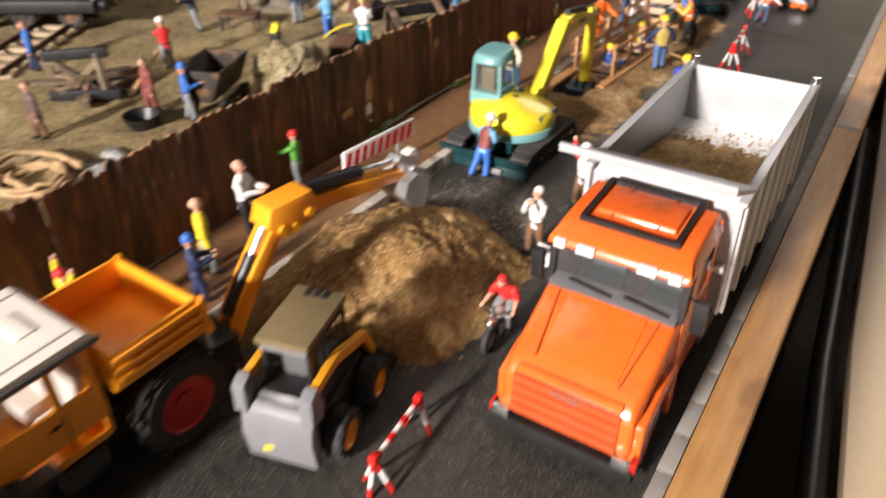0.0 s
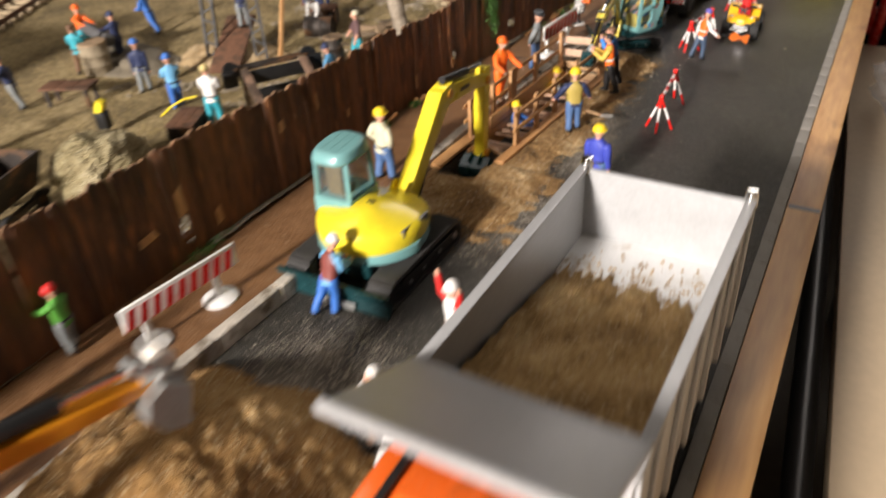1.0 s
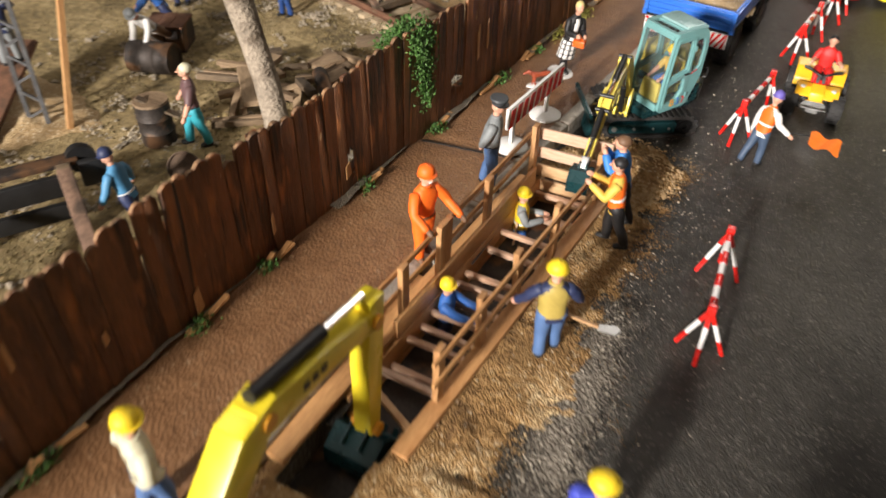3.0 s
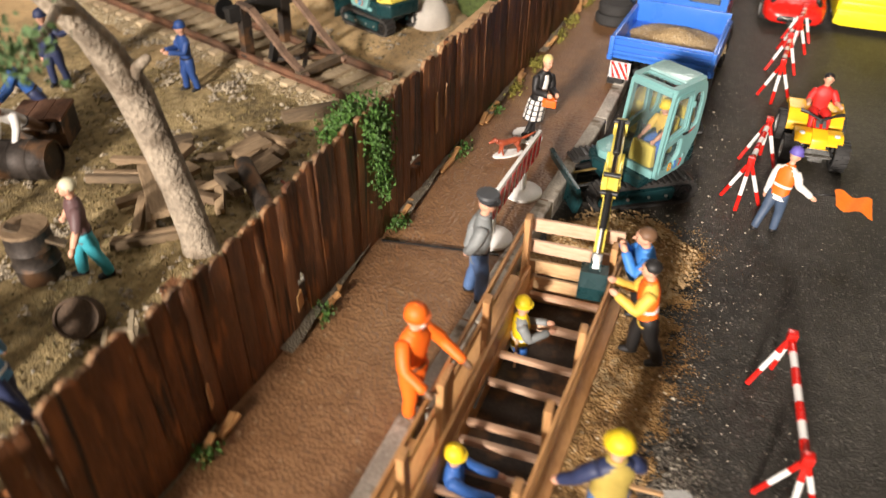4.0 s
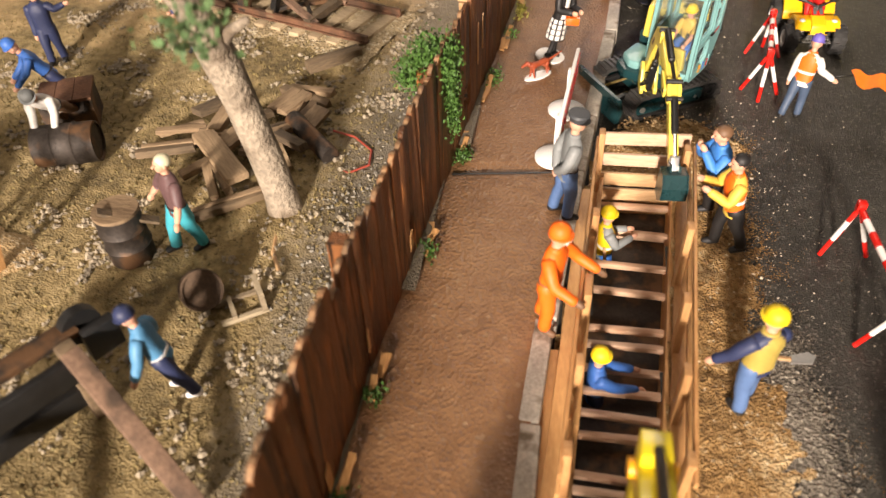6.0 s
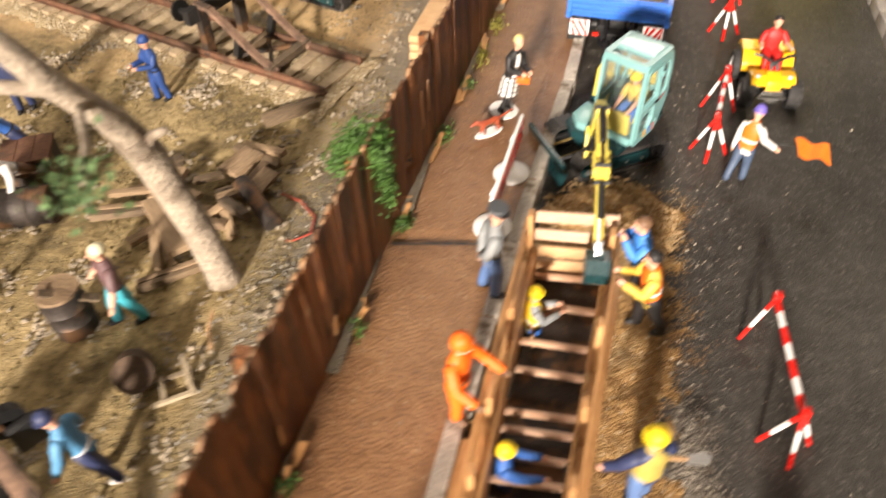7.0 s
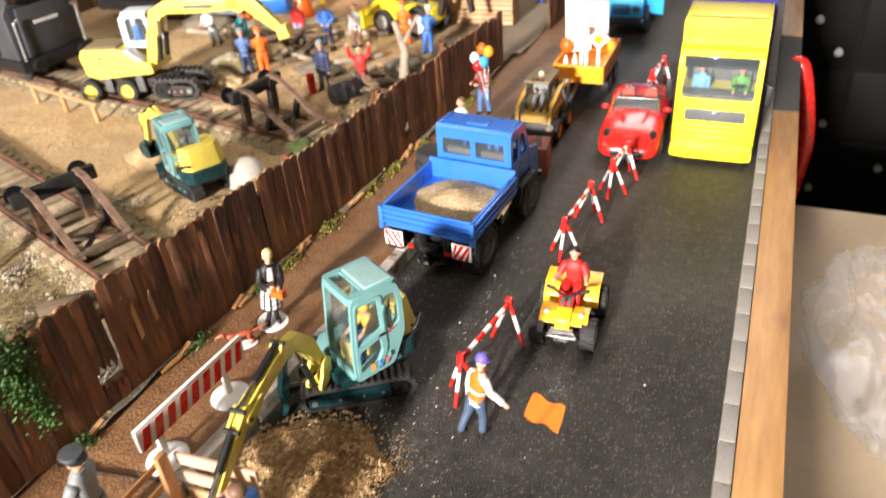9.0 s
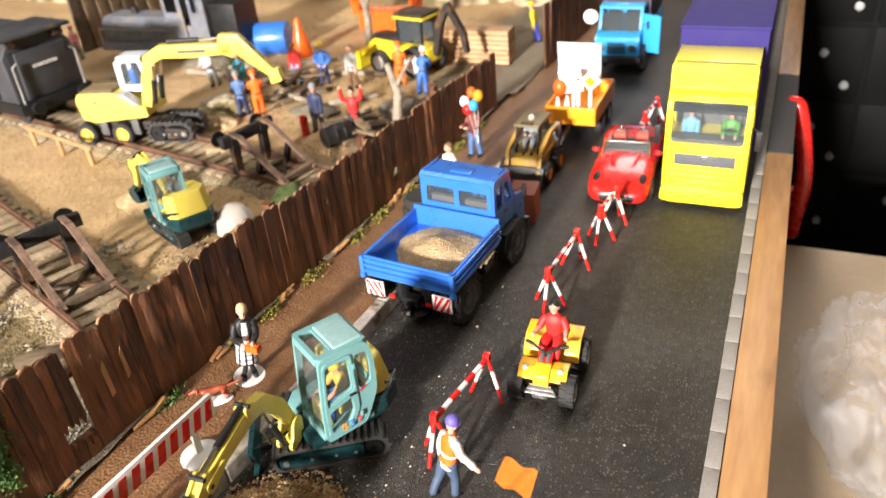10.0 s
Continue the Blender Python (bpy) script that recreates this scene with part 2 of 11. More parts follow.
PATHWAY = ground_mat("pressed_path", ((0.145, 0.070, 0.030), (0.205, 0.104, 0.047), (0.265, 0.143, 0.068)), (0.27, 0.165, 0.09), 0.40, 9.0, 520.0, 0.02, 0.9, 0.0011, lump=0.12)
TURF = ground_mat("turf_clumps", ((0.11, 0.080, 0.034), (0.24, 0.178, 0.076), (0.38, 0.29, 0.14)), (0.20, 0.18, 0.08), 0.95, 40.0, 1200.0, 0.08, 0.8, 0.002)
GRIT = mat("grit", (0.40, 0.355, 0.28), 0.9, var=0.5, scale=150, rnd=0.4)
STONE = mat("kerb_stone", (0.30, 0.28, 0.25), 0.8, var=0.14, scale=90, bump=0.4, rnd=0.12, dirt=(0.20, 0.165, 0.12), amount=0.02)
STONE_OLD = mat("kerb_stone_old", (0.43, 0.39, 0.33), 0.85, var=0.3, scale=120, bump=0.4, rnd=0.15, dirt=(0.16, 0.12, 0.08), amount=0.2)
PLANK = grain_mat("fence_wood", (0.040, 0.0145, 0.0055), (0.255, 0.098, 0.034), 0.5, 0.55, (60, 60, 6), 0.8, 0.0018, (((0.36, 0.130, 0.036), (150, 150, 30), 0.55, 0.70), ((0.016, 0.007, 0.003), (210, 210, 16), 0.58, 0.66), ((0.45, 0.28, 0.14), (150, 150, 50), 0.71, 0.74)))
# plank tops: pale raw wood, their edge highlights painted into the colour
PALE_TOP = mat("pale_plank_top", (0.25, 0.145, 0.072), 0.8, var=0.4, scale=300, bump=0.3, rnd=0.5)
RAW = grain_mat("raw_wood", (0.36, 0.19, 0.08), (0.62, 0.41, 0.22), 0.55, 0.4, (8, 40, 40), 0.3)
STRUT = grain_mat("pale_strut_wood", (0.46, 0.27, 0.165), (0.70, 0.49, 0.35), 0.5, 0.4, (8, 40, 40), 0.2)
RAW_Y = grain_mat("raw_wood_long", (0.36, 0.165, 0.058), (0.66, 0.37, 0.15), 0.5, 0.4, (40, 8, 40), 0.3)
RAW_Z = grain_mat("raw_wood_upright", (0.34, 0.16, 0.06), (0.60, 0.34, 0.145), 0.5, 0.4, (40, 40, 8), 0.3)
LEDGE = grain_mat("ledge_wood", (0.34, 0.150, 0.040), (0.60, 0.33, 0.115), 0.45, 0.25, (9, 1.2, 9), 0.1, 0.0006, (((0.20, 0.085, 0.025), (28, 9, 28), 0.60, 0.74), ((0.05, 0.025, 0.012), (22, 7, 22), 0.68, 0.80)))
OLDWOOD = grain_mat("weathered_wood", (0.06, 0.042, 0.025), (0.24, 0.165, 0.095), 0.8, 0.5, (8, 40, 40), 0.5)
DRYWOOD = grain_mat("dry_timber", (0.12, 0.075, 0.04), (0.40, 0.28, 0.165), 0.75, 0.6, (8, 40, 40), 0.5)
SLEEPER_PALE = grain_mat("pale_sleeper", (0.24, 0.175, 0.105), (0.52, 0.41, 0.26), 0.85, 0.5, (8, 40, 40), 0.5)
SLEEPER = grain_mat("sleeper_wood", (0.16, 0.12, 0.075), (0.40, 0.33, 0.22), 0.85, 0.5, (8, 40, 40), 0.5)
RUST = mat("rust", (0.165, 0.080, 0.045), 0.75, 0.3, 0.35, 110, 600, 0.4, dirt=(0.09, 0.05, 0.03), amount=0.5)
OLD_RUST = mat("old_rust", (0.19, 0.115, 0.075), 0.8, 0.1, 0.4, 90, 500, 0.5, dirt=(0.07, 0.045, 0.03), amount=0.5)
DARKSTEEL = mat("dark_steel", (0.045, 0.036, 0.030), 0.6, 0.5, 0.4, 100, 600, 0.35, dirt=(0.17, 0.09, 0.045), amount=0.45)
STEEL = mat("steel", (0.55, 0.55, 0.53), 0.35, 0.8, 0.12)
CHROME = mat("chrome", (0.82, 0.82, 0.80), 0.15, 1.0, 0.05, bump=0)
TRACK = mat("track_rubber", (0.034, 0.032, 0.030), 0.5, var=0.3, bump=0.3)
BLACK = mat("black_plastic", (0.012, 0.012, 0.012), 0.42, var=0.3)
RUBBER = mat("rubber", (0.024, 0.023, 0.022), 0.75, var=0.35, bump=0.3)
ORANGE = mat("orange_paint", (0.75, 0.125, 0.014), 0.26, var=0.05, bump=0.02, coat=0.4, dirt=(0.45, 0.10, 0.02), amount=0.12)
ORANGE_Y = mat("municipal_orange", (0.92, 0.345, 0.016), 0.34, var=0.06, bump=0.02, coat=0.2)
YELLOW = mat("yellow_paint", (0.83, 0.66, 0.03), 0.30, var=0.06, bump=0.02, coat=0.3)
LEMON = mat("lemon_paint", (0.83, 0.70, 0.02), 0.30, var=0.04, bump=0.0, coat=0.4)
AMBER = mat("amber_paint", (0.74, 0.33, 0.016), 0.36, var=0.08, bump=0.03)
TEAL = mat("teal_paint", (0.165, 0.36, 0.355), 0.33, var=0.07, bump=0.02, coat=0.2)
TEAL_DK = mat("dark_teal", (0.008, 0.038, 0.042), 0.28, var=0.12, bump=0.05)
BLUE = mat("blue_paint", (0.030, 0.16, 0.60), 0.30, var=0.05, bump=0.02, coat=0.3)
SKYBLUE = mat("light_blue_paint", (0.035, 0.36, 0.72), 0.32, var=0.06, bump=0.02)
PURPLE = mat("violet_tarp", (0.022, 0.013, 0.135), 0.75, var=0.08, bump=0.05)
RED = mat("red_paint", (0.66, 0.018, 0.012), 0.26, var=0.05, bump=0.02, coat=0.4)
WHITE = mat("white_paint", (0.80, 0.79, 0.76), 0.38, var=0.06, bump=0.03)
CREAM = mat("cream_roof", (0.74, 0.69, 0.61), 0.5, var=0.08, bump=0.05)
GREY = mat("silver_grey", (0.43, 0.43, 0.43), 0.38, 0.15, 0.08, 60, 500, 0.05)
GREY_DK = mat("dark_grey", (0.10, 0.10, 0.10), 0.5, var=0.2)
PALE_Y = mat("pale_yellow_paint", (0.74, 0.60, 0.10), 0.34, var=0.07, bump=0.02, coat=0.2)
SKID_GREY = mat("skid_grey", (0.185, 0.185, 0.19), 0.45, var=0.1, bump=0.05)
KHAKI = mat("khaki_roof", (0.17, 0.125, 0.058), 0.5, var=0.15)
WINDOW = clear_mat("clear_window", (0.10, 0.12, 0.12), 0.03, 0.22)
WINDOW_DK = clear_mat("smoked_window", (0.05, 0.06, 0.065), 0.04, 0.80)
LEAF = mat("leaf_green", (0.050, 0.125, 0.020), 0.6, var=0.5, scale=200, bump=0.2)
MOSS = mat("moss", (0.060, 0.085, 0.020), 0.95, var=0.5, scale=300, bump=0.8)
BARK = mat("bark", (0.34, 0.28, 0.21), 0.85, var=0.35, scale=80, fine=420, bump=0.9, dirt=(0.17, 0.13, 0.09), amount=0.45, depth=0.002)
ROCK = mat("rock", (0.50, 0.42, 0.29), 0.9, var=0.35, scale=50, fine=300, bump=0.9, dirt=(0.17, 0.14, 0.06), amount=0.6, depth=0.003)
LAMP_R = mat("red_lamp", (0.6, 0.02, 0.01), 0.2, bump=0)
# plain colours of the hand-painted figurines
HUES = dict(
    skin=(0.62, 0.33, 0.22), workblue=(0.020, 0.066, 0.235), orange=(0.90, 0.15, 0.012), yellow=(0.80, 0.58, 0.02), azure=(0.035, 0.20, 0.56), slate=(0.055, 0.085, 0.14), olive_gold=(0.40, 0.30, 0.07), mustard=(0.62, 0.42, 0.07), blue=(0.035, 0.14, 0.46),
    sky=(0.16, 0.42, 0.66), midblue=(0.07, 0.24, 0.42), denim=(0.075, 0.145, 0.30), navy=(0.022, 0.032, 0.085), royal=(0.045, 0.065, 0.40), white=(0.72, 0.70, 0.66), cream=(0.60, 0.57, 0.40),
    red=(0.60, 0.022, 0.018), maroon=(0.20, 0.050, 0.040), brown=(0.16, 0.085, 0.045), plum=(0.115, 0.062, 0.062), black=(0.013, 0.012, 0.012), charcoal=(0.05, 0.055, 0.06), grey=(0.20, 0.215, 0.215),
    teal=(0.030, 0.33, 0.40), green=(0.10, 0.36, 0.05), olive=(0.10, 0.10, 0.04), blond=(0.60, 0.48, 0.20), violet=(0.13, 0.10, 0.40), pink=(0.75, 0.30, 0.30),
)
PAINT = {key: mat("figure_" + key, c, 0.55, var=0.1, scale=150, bump=0.15) for key, c in HUES.items()}


# ---- tools: forms are added to a bmesh in centimetres ----
def put(bm, vs, m=None, mi=0):
    """Places new corners and gives their faces a material slot."""
    for f in {f for v in vs for f in v.link_faces}:
        f.material_index = mi
    if m is not None:
        for v in vs:
            v.co = m @ v.co


def box(bm, c, s, r=(0, 0, 0), mi=0, top=(1, 1)):
    """A block of the size s at c; top: how far its upper face is drawn in."""
    vs = bmesh.ops.create_cube(bm, size=1.0)["verts"]
    for v in vs:
        if v.co.z > 0:
            v.co.x, v.co.y = v.co.x * top[0], v.co.y * top[1]
        v.co = Vector((v.co.x * s[0], v.co.y * s[1], v.co.z * s[2]))
    put(bm, vs, pose(*c, *r), mi)


def rod(bm, p, q, r0, r1=None, n=10, mi=0):
    """A round bar from p to q."""
    p, q = Vector(p), Vector(q)
    d = q - p
    vs = bmesh.ops.create_cone(bm, cap_ends=True, segments=n, radius1=r0, radius2=r0 if r1 is None else r1, depth=max(d.length, 1e-4))["verts"]
    put(bm, vs, Matrix.Translation((p + q) / 2) @ d.to_track_quat("Z", "Y").to_matrix().to_4x4(), mi)


def bar(bm, p, q, w, h, mi=0, roll=0):
    """A square bar from p to q; h is its measure towards the top."""
    p, q = Vector(p), Vector(q)
    d = q - p
    vs = bmesh.ops.create_cube(bm, size=1.0)["verts"]
    for v in vs:
        v.co = Vector((v.co.x * w, v.co.y * h, v.co.z * d.length))
    put(bm, vs, Matrix.Translation((p + q) / 2) @ d.to_track_quat("Z", "Y").to_matrix().to_4x4() @ pose(0, 0, 0, 0, 0, roll), mi)


def ball(bm, c, s, sub=2, mi=0, r=(0, 0, 0)):
    vs = bmesh.ops.create_icosphere(bm, subdivisions=sub, radius=1.0)["verts"]
    s = (s, s, s) if isinstance(s, (int, float)) else s
    put(bm, vs, pose(*c, *r) @ Matrix.Diagonal((*s, 1)), mi)


def tube(bm, pts, r, n=7, mi=0):
    for p, q in zip(pts, pts[1:]):
        rod(bm, p, q, r, r, n, mi)
    for p in pts[1:-1]:
        ball(bm, p, r * 1.02, 1, mi)


def prism(bm, pts, a, b, axis="x", mi=0):
    """An outline pushed from a to b along an axis; the points are the other two coordinates, in order."""
    mk = {"x": lambda u, v, w: (w, u, v), "y": lambda u, v, w: (u, w, v), "z": lambda u, v, w: (u, v, w)}[axis]
    lo, hi = ([bm.verts.new(mk(u, v, w)) for u, v in pts] for w in (a, b))
    bm.faces.new(lo[::-1])
    bm.faces.new(hi)
    for i in range(len(pts)):
        j = (i + 1) % len(pts)
        bm.faces.new((lo[i], lo[j], hi[j], hi[i]))
    put(bm, lo + hi, None, mi)


def lathe(bm, prof, n=16, m=None, mi=0):
    """A profile of (radius, height) turned round z."""
    rings = [[bm.verts.new((r * math.cos(2 * math.pi * i / n), r * math.sin(2 * math.pi * i / n), z)) for i in range(n)] for r, z in prof]
    for a, b in zip(rings, rings[1:]):
        for i in range(n):
            bm.faces.new((a[i], a[(i + 1) % n], b[(i + 1) % n], b[i]))
    bm.faces.new(rings[0][::-1])
    bm.faces.new(rings[-1])
    put(bm, [v for r in rings for v in r], m, mi)


def loft(bm, sections, n=20, mi=0):
    """A body through sections (y, half width, lowest z, highest z, squareness)."""
    rings = []
    for y, w, z0, z1, e in sections:
        ring = []
        for i in range(n):
            a = 2 * math.pi * (i + 0.5) / n
            c, s = math.cos(a), math.sin(a)
            ring.append(bm.verts.new((w * math.copysign(abs(c) ** e, c), y, (z0 + z1) / 2 + (z1 - z0) / 2 * math.copysign(abs(s) ** e, s))))
        rings.append(ring)
    for a, b in zip(rings, rings[1:]):
        for i in range(n):
            bm.faces.new((a[i], a[(i + 1) % n], b[(i + 1) % n], b[i]))
    bm.faces.new(rings[0][::-1])
    bm.faces.new(rings[-1])
    put(bm, [v for r in rings for v in r], None, mi)


def rounded(pts, r, n=4):
    """An outline with its corners rounded off."""
    out = []
    for i, p in enumerate(pts):
        p = Vector(p)
        a, b = Vector(pts[i - 1]) - p, Vector(pts[(i + 1) % len(pts)]) - p
        q = min(r, a.length * 0.45, b.length * 0.45)
        u, v = p + a.normalized() * q, p + b.normalized() * q
        for k in range(n + 1):
            t = k / n
            w = u * (1 - t) ** 2 + p * 2 * t * (1 - t) + v * t ** 2
            out.append((w.x, w.y))
    return out


def panel(bm, outer, holes, a, b, axis="x", mi=0):
    """A plate with openings cut through it, pushed from a to b along an axis."""
    mk = {"x": lambda u, v, w: (w, u, v), "y": lambda u, v, w: (u, w, v), "z": lambda u, v, w: (u, v, w)}[axis]
    loops = [outer] + holes
    tris = tessellate_polygon([[Vector((u, v, 0)) for u, v in lp] for lp in loops])
    flat = [p for lp in loops for p in lp]
    lo, hi = ([bm.verts.new(mk(u, v, w)) for u, v in flat] for w in (a, b))
    for i, j, k in tris:
        bm.faces.new((lo[i], lo[j], lo[k]))
        bm.faces.new((hi[k], hi[j], hi[i]))
    o = 0
    for lp in loops:
        for i in range(len(lp)):
            j = (i + 1) % len(lp)
            bm.faces.new((lo[o + i], lo[o + j], hi[o + j], hi[o + i]))
        o += len(lp)
    put(bm, lo + hi, None, mi)


def limb(bm, pts, rads, mi=0, n=10, sub=3, fold=0.0):
    """A soft tapering tube through the points, with rounded ends and, if wanted, folds of cloth."""
    pts = [Vector(p) for p in pts]
    path, rr = [], []
    for i in range(len(pts) - 1):
        p0, p1, p2, p3 = pts[max(i - 1, 0)], pts[i], pts[i + 1], pts[min(i + 2, len(pts) - 1)]
        for k in range(sub):
            t = k / sub
            path.append(0.5 * (2 * p1 + (p2 - p0) * t + (2 * p0 - 5 * p1 + 4 * p2 - p3) * t * t + (3 * p1 - p0 - 3 * p2 + p3) * t ** 3))
            rr.append(rads[i] + (rads[i + 1] - rads[i]) * t)
    path.append(pts[-1])
    rr.append(rads[-1])
    d0, d1 = (path[1] - path[0]).normalized(), (path[-1] - path[-2]).normalized()
    path = [path[0] - d0 * rr[0] * 0.45] + path + [path[-1] + d1 * rr[-1] * 0.45]
    rr = [rr[0] * 0.6] + rr + [rr[-1] * 0.6]
    nrm = d0.orthogonal().normalized()
    rings = []
    for i, (p, r) in enumerate(zip(path, rr)):
        d = (path[min(i + 1, len(path) - 1)] - path[max(i - 1, 0)]).normalized()
        nrm = (nrm - d * nrm.dot(d)).normalized()
        side = d.cross(nrm)
        ring = []
        for j in range(n):
            a = 2 * math.pi * j / n
            v = nrm * math.cos(a) + side * math.sin(a)
            q = p + v * r
            ring.append(bm.verts.new(q + v * r * fold * noise.noise(q * 4.3)))
        rings.append(ring)
    for a, b in zip(rings, rings[1:]):
        for j in range(n):
            bm.faces.new((a[j], a[(j + 1) % n], b[(j + 1) % n], b[j]))
    bm.faces.new(rings[0][::-1])
    bm.faces.new(rings[-1])
    put(bm, [v for r in rings for v in r], None, mi)


def trunk(bm, secs, mi=0, n=16, fold=0.0):
    """A body of oval sections (z, half width, half depth, shift)."""
    rings = []
    for z, rx, ry, oy in secs:
        ring = []
        for j in range(n):
            a = 2 * math.pi * j / n
            c, s = math.cos(a), math.sin(a)
            q = Vector((rx * math.copysign(abs(c) ** 0.85, c), oy + ry * math.copysign(abs(s) ** 0.85, s), z))
            k = 1 + fold * noise.noise(q * 3.1)
            ring.append(bm.verts.new((q.x * k, oy + (q.y - oy) * k, q.z)))
        rings.append(ring)
    for a, b in zip(rings, rings[1:]):
        for j in range(n):
            bm.faces.new((a[j], a[(j + 1) % n], b[(j + 1) % n], b[j]))
    bm.faces.new(rings[0][::-1])
    bm.faces.new(rings[-1])
    put(bm, [v for r in rings for v in r], None, mi)


def finish(name, bm, mats, bev=0.0, seg=2, sharp=38):
    bmesh.ops.recalc_face_normals(bm, faces=bm.faces[:])
    if bev:
        edges = [e for e in bm.edges if e.is_manifold and e.calc_face_angle(0) > 0.5]
        bmesh.ops.bevel(bm, geom=edges, offset=bev, segments=seg, affect="EDGES", clamp_overlap=True, profile=0.6)
    bmesh.ops.scale(bm, vec=(U, U, U), verts=bm.verts[:])
    me = bpy.data.meshes.new(name)
    bm.to_mesh(me)
    bm.free()
    for m in mats if isinstance(mats, (list, tuple)) else [mats]:
        me.materials.append(m)
    me.polygons.foreach_set("use_smooth", [True] * len(me.polygons))
    me.set_sharp_from_angle(angle=radians(sharp))
    return me


def part(name, bm, material, parent, label="", bev=0.0, at=None, seg=2, sharp=38):
    """One mesh object under a thing or under a part."""
    ob = new(name, finish(name, bm, material, bev, seg, sharp))
    ob.parent = parent
    if at is not None:
        ob.matrix_basis = at
    return tagged(ob, label)


def lettering(text, size):
    """Flat raised characters in the built-in font, standing on the xy plane."""
    curve = bpy.data.curves.new("text", "FONT")
    curve.body, curve.size, curve.extrude, curve.align_x = text, size, 0.012, "CENTER"
    ob = bpy.data.objects.new("text", curve)
    me = bpy.data.meshes.new_from_object(ob)
    bm = new_bm()
    bm.from_mesh(me)
    bpy.data.objects.remove(ob)
    bpy.data.meshes.remove(me)
    bpy.data.curves.remove(curve)
    return bm


def spot(x, y, z=0, rx=0, ry=0, rz=0):
    return pose(x * U, y * U, z * U, rx, ry, rz)


def thing(name, at, label, category, group="", kind=""):
    ob = new(name)
    ob.empty_display_size = 0.01
    ob.matrix_basis = at
    return tagged(ob, label, category, group, kind)


def solid(name, bm, material, at, label, category, group="", kind="", bev=0.0, sharp=38):
    """A thing that is one mesh."""
    ob = new(name, finish(name, bm, material, bev, 2, sharp))
    ob.matrix_basis = at
    return tagged(ob, label, category, group, kind)


def new_bm():
    return bmesh.new()


def mesh_at(name, me, parent, at):
    """Another object on a mesh that is there already."""
    ob = new(name, me)
    ob.parent, ob.matrix_basis = parent, at
    return ob


def sheet(name, x0, x1, y0, y1, step, height, material, label, category, keep=None):
    """Ground as one grid whose height is a function of the place."""
    nx, ny = int(round((x1 - x0) / step)), int(round((y1 - y0) / step))
    xs, ys = [x0 + (x1 - x0) * i / nx for i in range(nx + 1)], [y0 + (y1 - y0) * j / ny for j in range(ny + 1)]
    verts = [(x * U, y * U, height(x, y) * U) for y in ys for x in xs]
    faces = []
    for j in range(ny):
        for i in range(nx):
            if keep is None or keep((xs[i] + xs[i + 1]) / 2, (ys[j] + ys[j + 1]) / 2):
                a = j * (nx + 1) + i
                faces.append((a, a + 1, a + nx + 2, a + nx + 1))
    me = bpy.data.meshes.new(name)
    me.from_pydata(verts, [], faces)
    me.materials.append(material)
    me.polygons.foreach_set("use_smooth", [True] * len(me.polygons))
    return tagged(new(name, me), label, category, "", "structure")


def wob(x, y, f, seed=0.0):
    return noise.noise(Vector((x * f, y * f, seed)))


def line(y, *knots):
    """A value along y through the knots (y, value)."""
    return float(np.interp(y, [k[0] for k in knots], [k[1] for k in knots]))


# ---- the setting ----
PATH_Z, YARD_Z = 1.2, 1.5


def fence_x(y):
    return line(y, (-60, -36.2), (20, -35.2), (43, -34.6), (63, -34.2), (78, -33.0), (104, -30.9), (138, -28.2), (160, -26.5))


def fence_top(y):
    return line(y, (-60, 9.6), (10, 9.6), (34, 9.6), (42, 9.2), (58, 9.2), (66, 8.75), (75, 9.15), (92, 8.8), (106, 8.1), (138, 7.6))


def kerb_x(y):
    return line(y, (-60, -28.2), (20, -27.6), (36, -27.0), (64, -27.0), (80, -25.6), (97, -23.8), (138, -22.0), (230, -21.0))


def trench_l(y):
    return line(y, (50, -25.7), (62, -25.2), (80, -24.3))


def trench_r(y):
    return line(y, (50, -22.6), (58, -21.8), (80, -20.2))


T0, T1 = 52.0, 79.3  # the trench's ends


def in_trench(x, y, m=0.0):
    return T0 - m < y < T1 + m and trench_l(y) - m < x < trench_r(y) + m


sheet("road", -30, 0.3, -60, 240, 0.6, lambda x, y: 0.03 * wob(x, y, 0.25) + 0.01 * wob(x, y, 1.6), ASPHALT, "dark grey asphalt road of the model landscape, dusty and scuffed", "road", lambda x, y: not in_trench(x, y))


def spoil(x, y):
    """The height of the loose earth round the trench."""
    d = max(trench_l(y) - x, x - trench_r(y), T0 - y, y - T1)
    wide = 5.2 + 2.0 * wob(x, y, 0.12, 3) + (2.5 if y < 56 else 0) + (1.6 if 60 < y < 66 else 0)
    if x < trench_l(y):
        wide = 2.2
    h = 0.75 * (1 - max(d, 0) / wide)
    if y > 79:
        h += 1.1 * max(0, 1 - ((x + 20.2) ** 2 / 16 + (y - 83) ** 2 / 14))
        h += 0.25 * wob(x, y, 1.7, 8) * max(0, 1 - ((x + 20.2) ** 2 / 18 + (y - 83) ** 2 / 16))
    return min(h, 1.6 if y > 79 else 0.9) + 0.22 * wob(x, y, 0.9, 1) + 0.10 * wob(x, y, 3.0, 2) - 0.18


def earth_z(x, y):
    s = spoil(x, y)
    return 0.06 + 0.11 * (s + 0.75) if s < 0 else 0.1425 + s


sheet("earth", -28, -10.5, 42, 94, 0.25, earth_z, DIRT, "loose sandy brown earth dug out beside the timbered trench", "earth", lambda x, y: not in_trench(x, y) and spoil(x, y) > -0.75 and x > kerb_x(y) + 0.6)


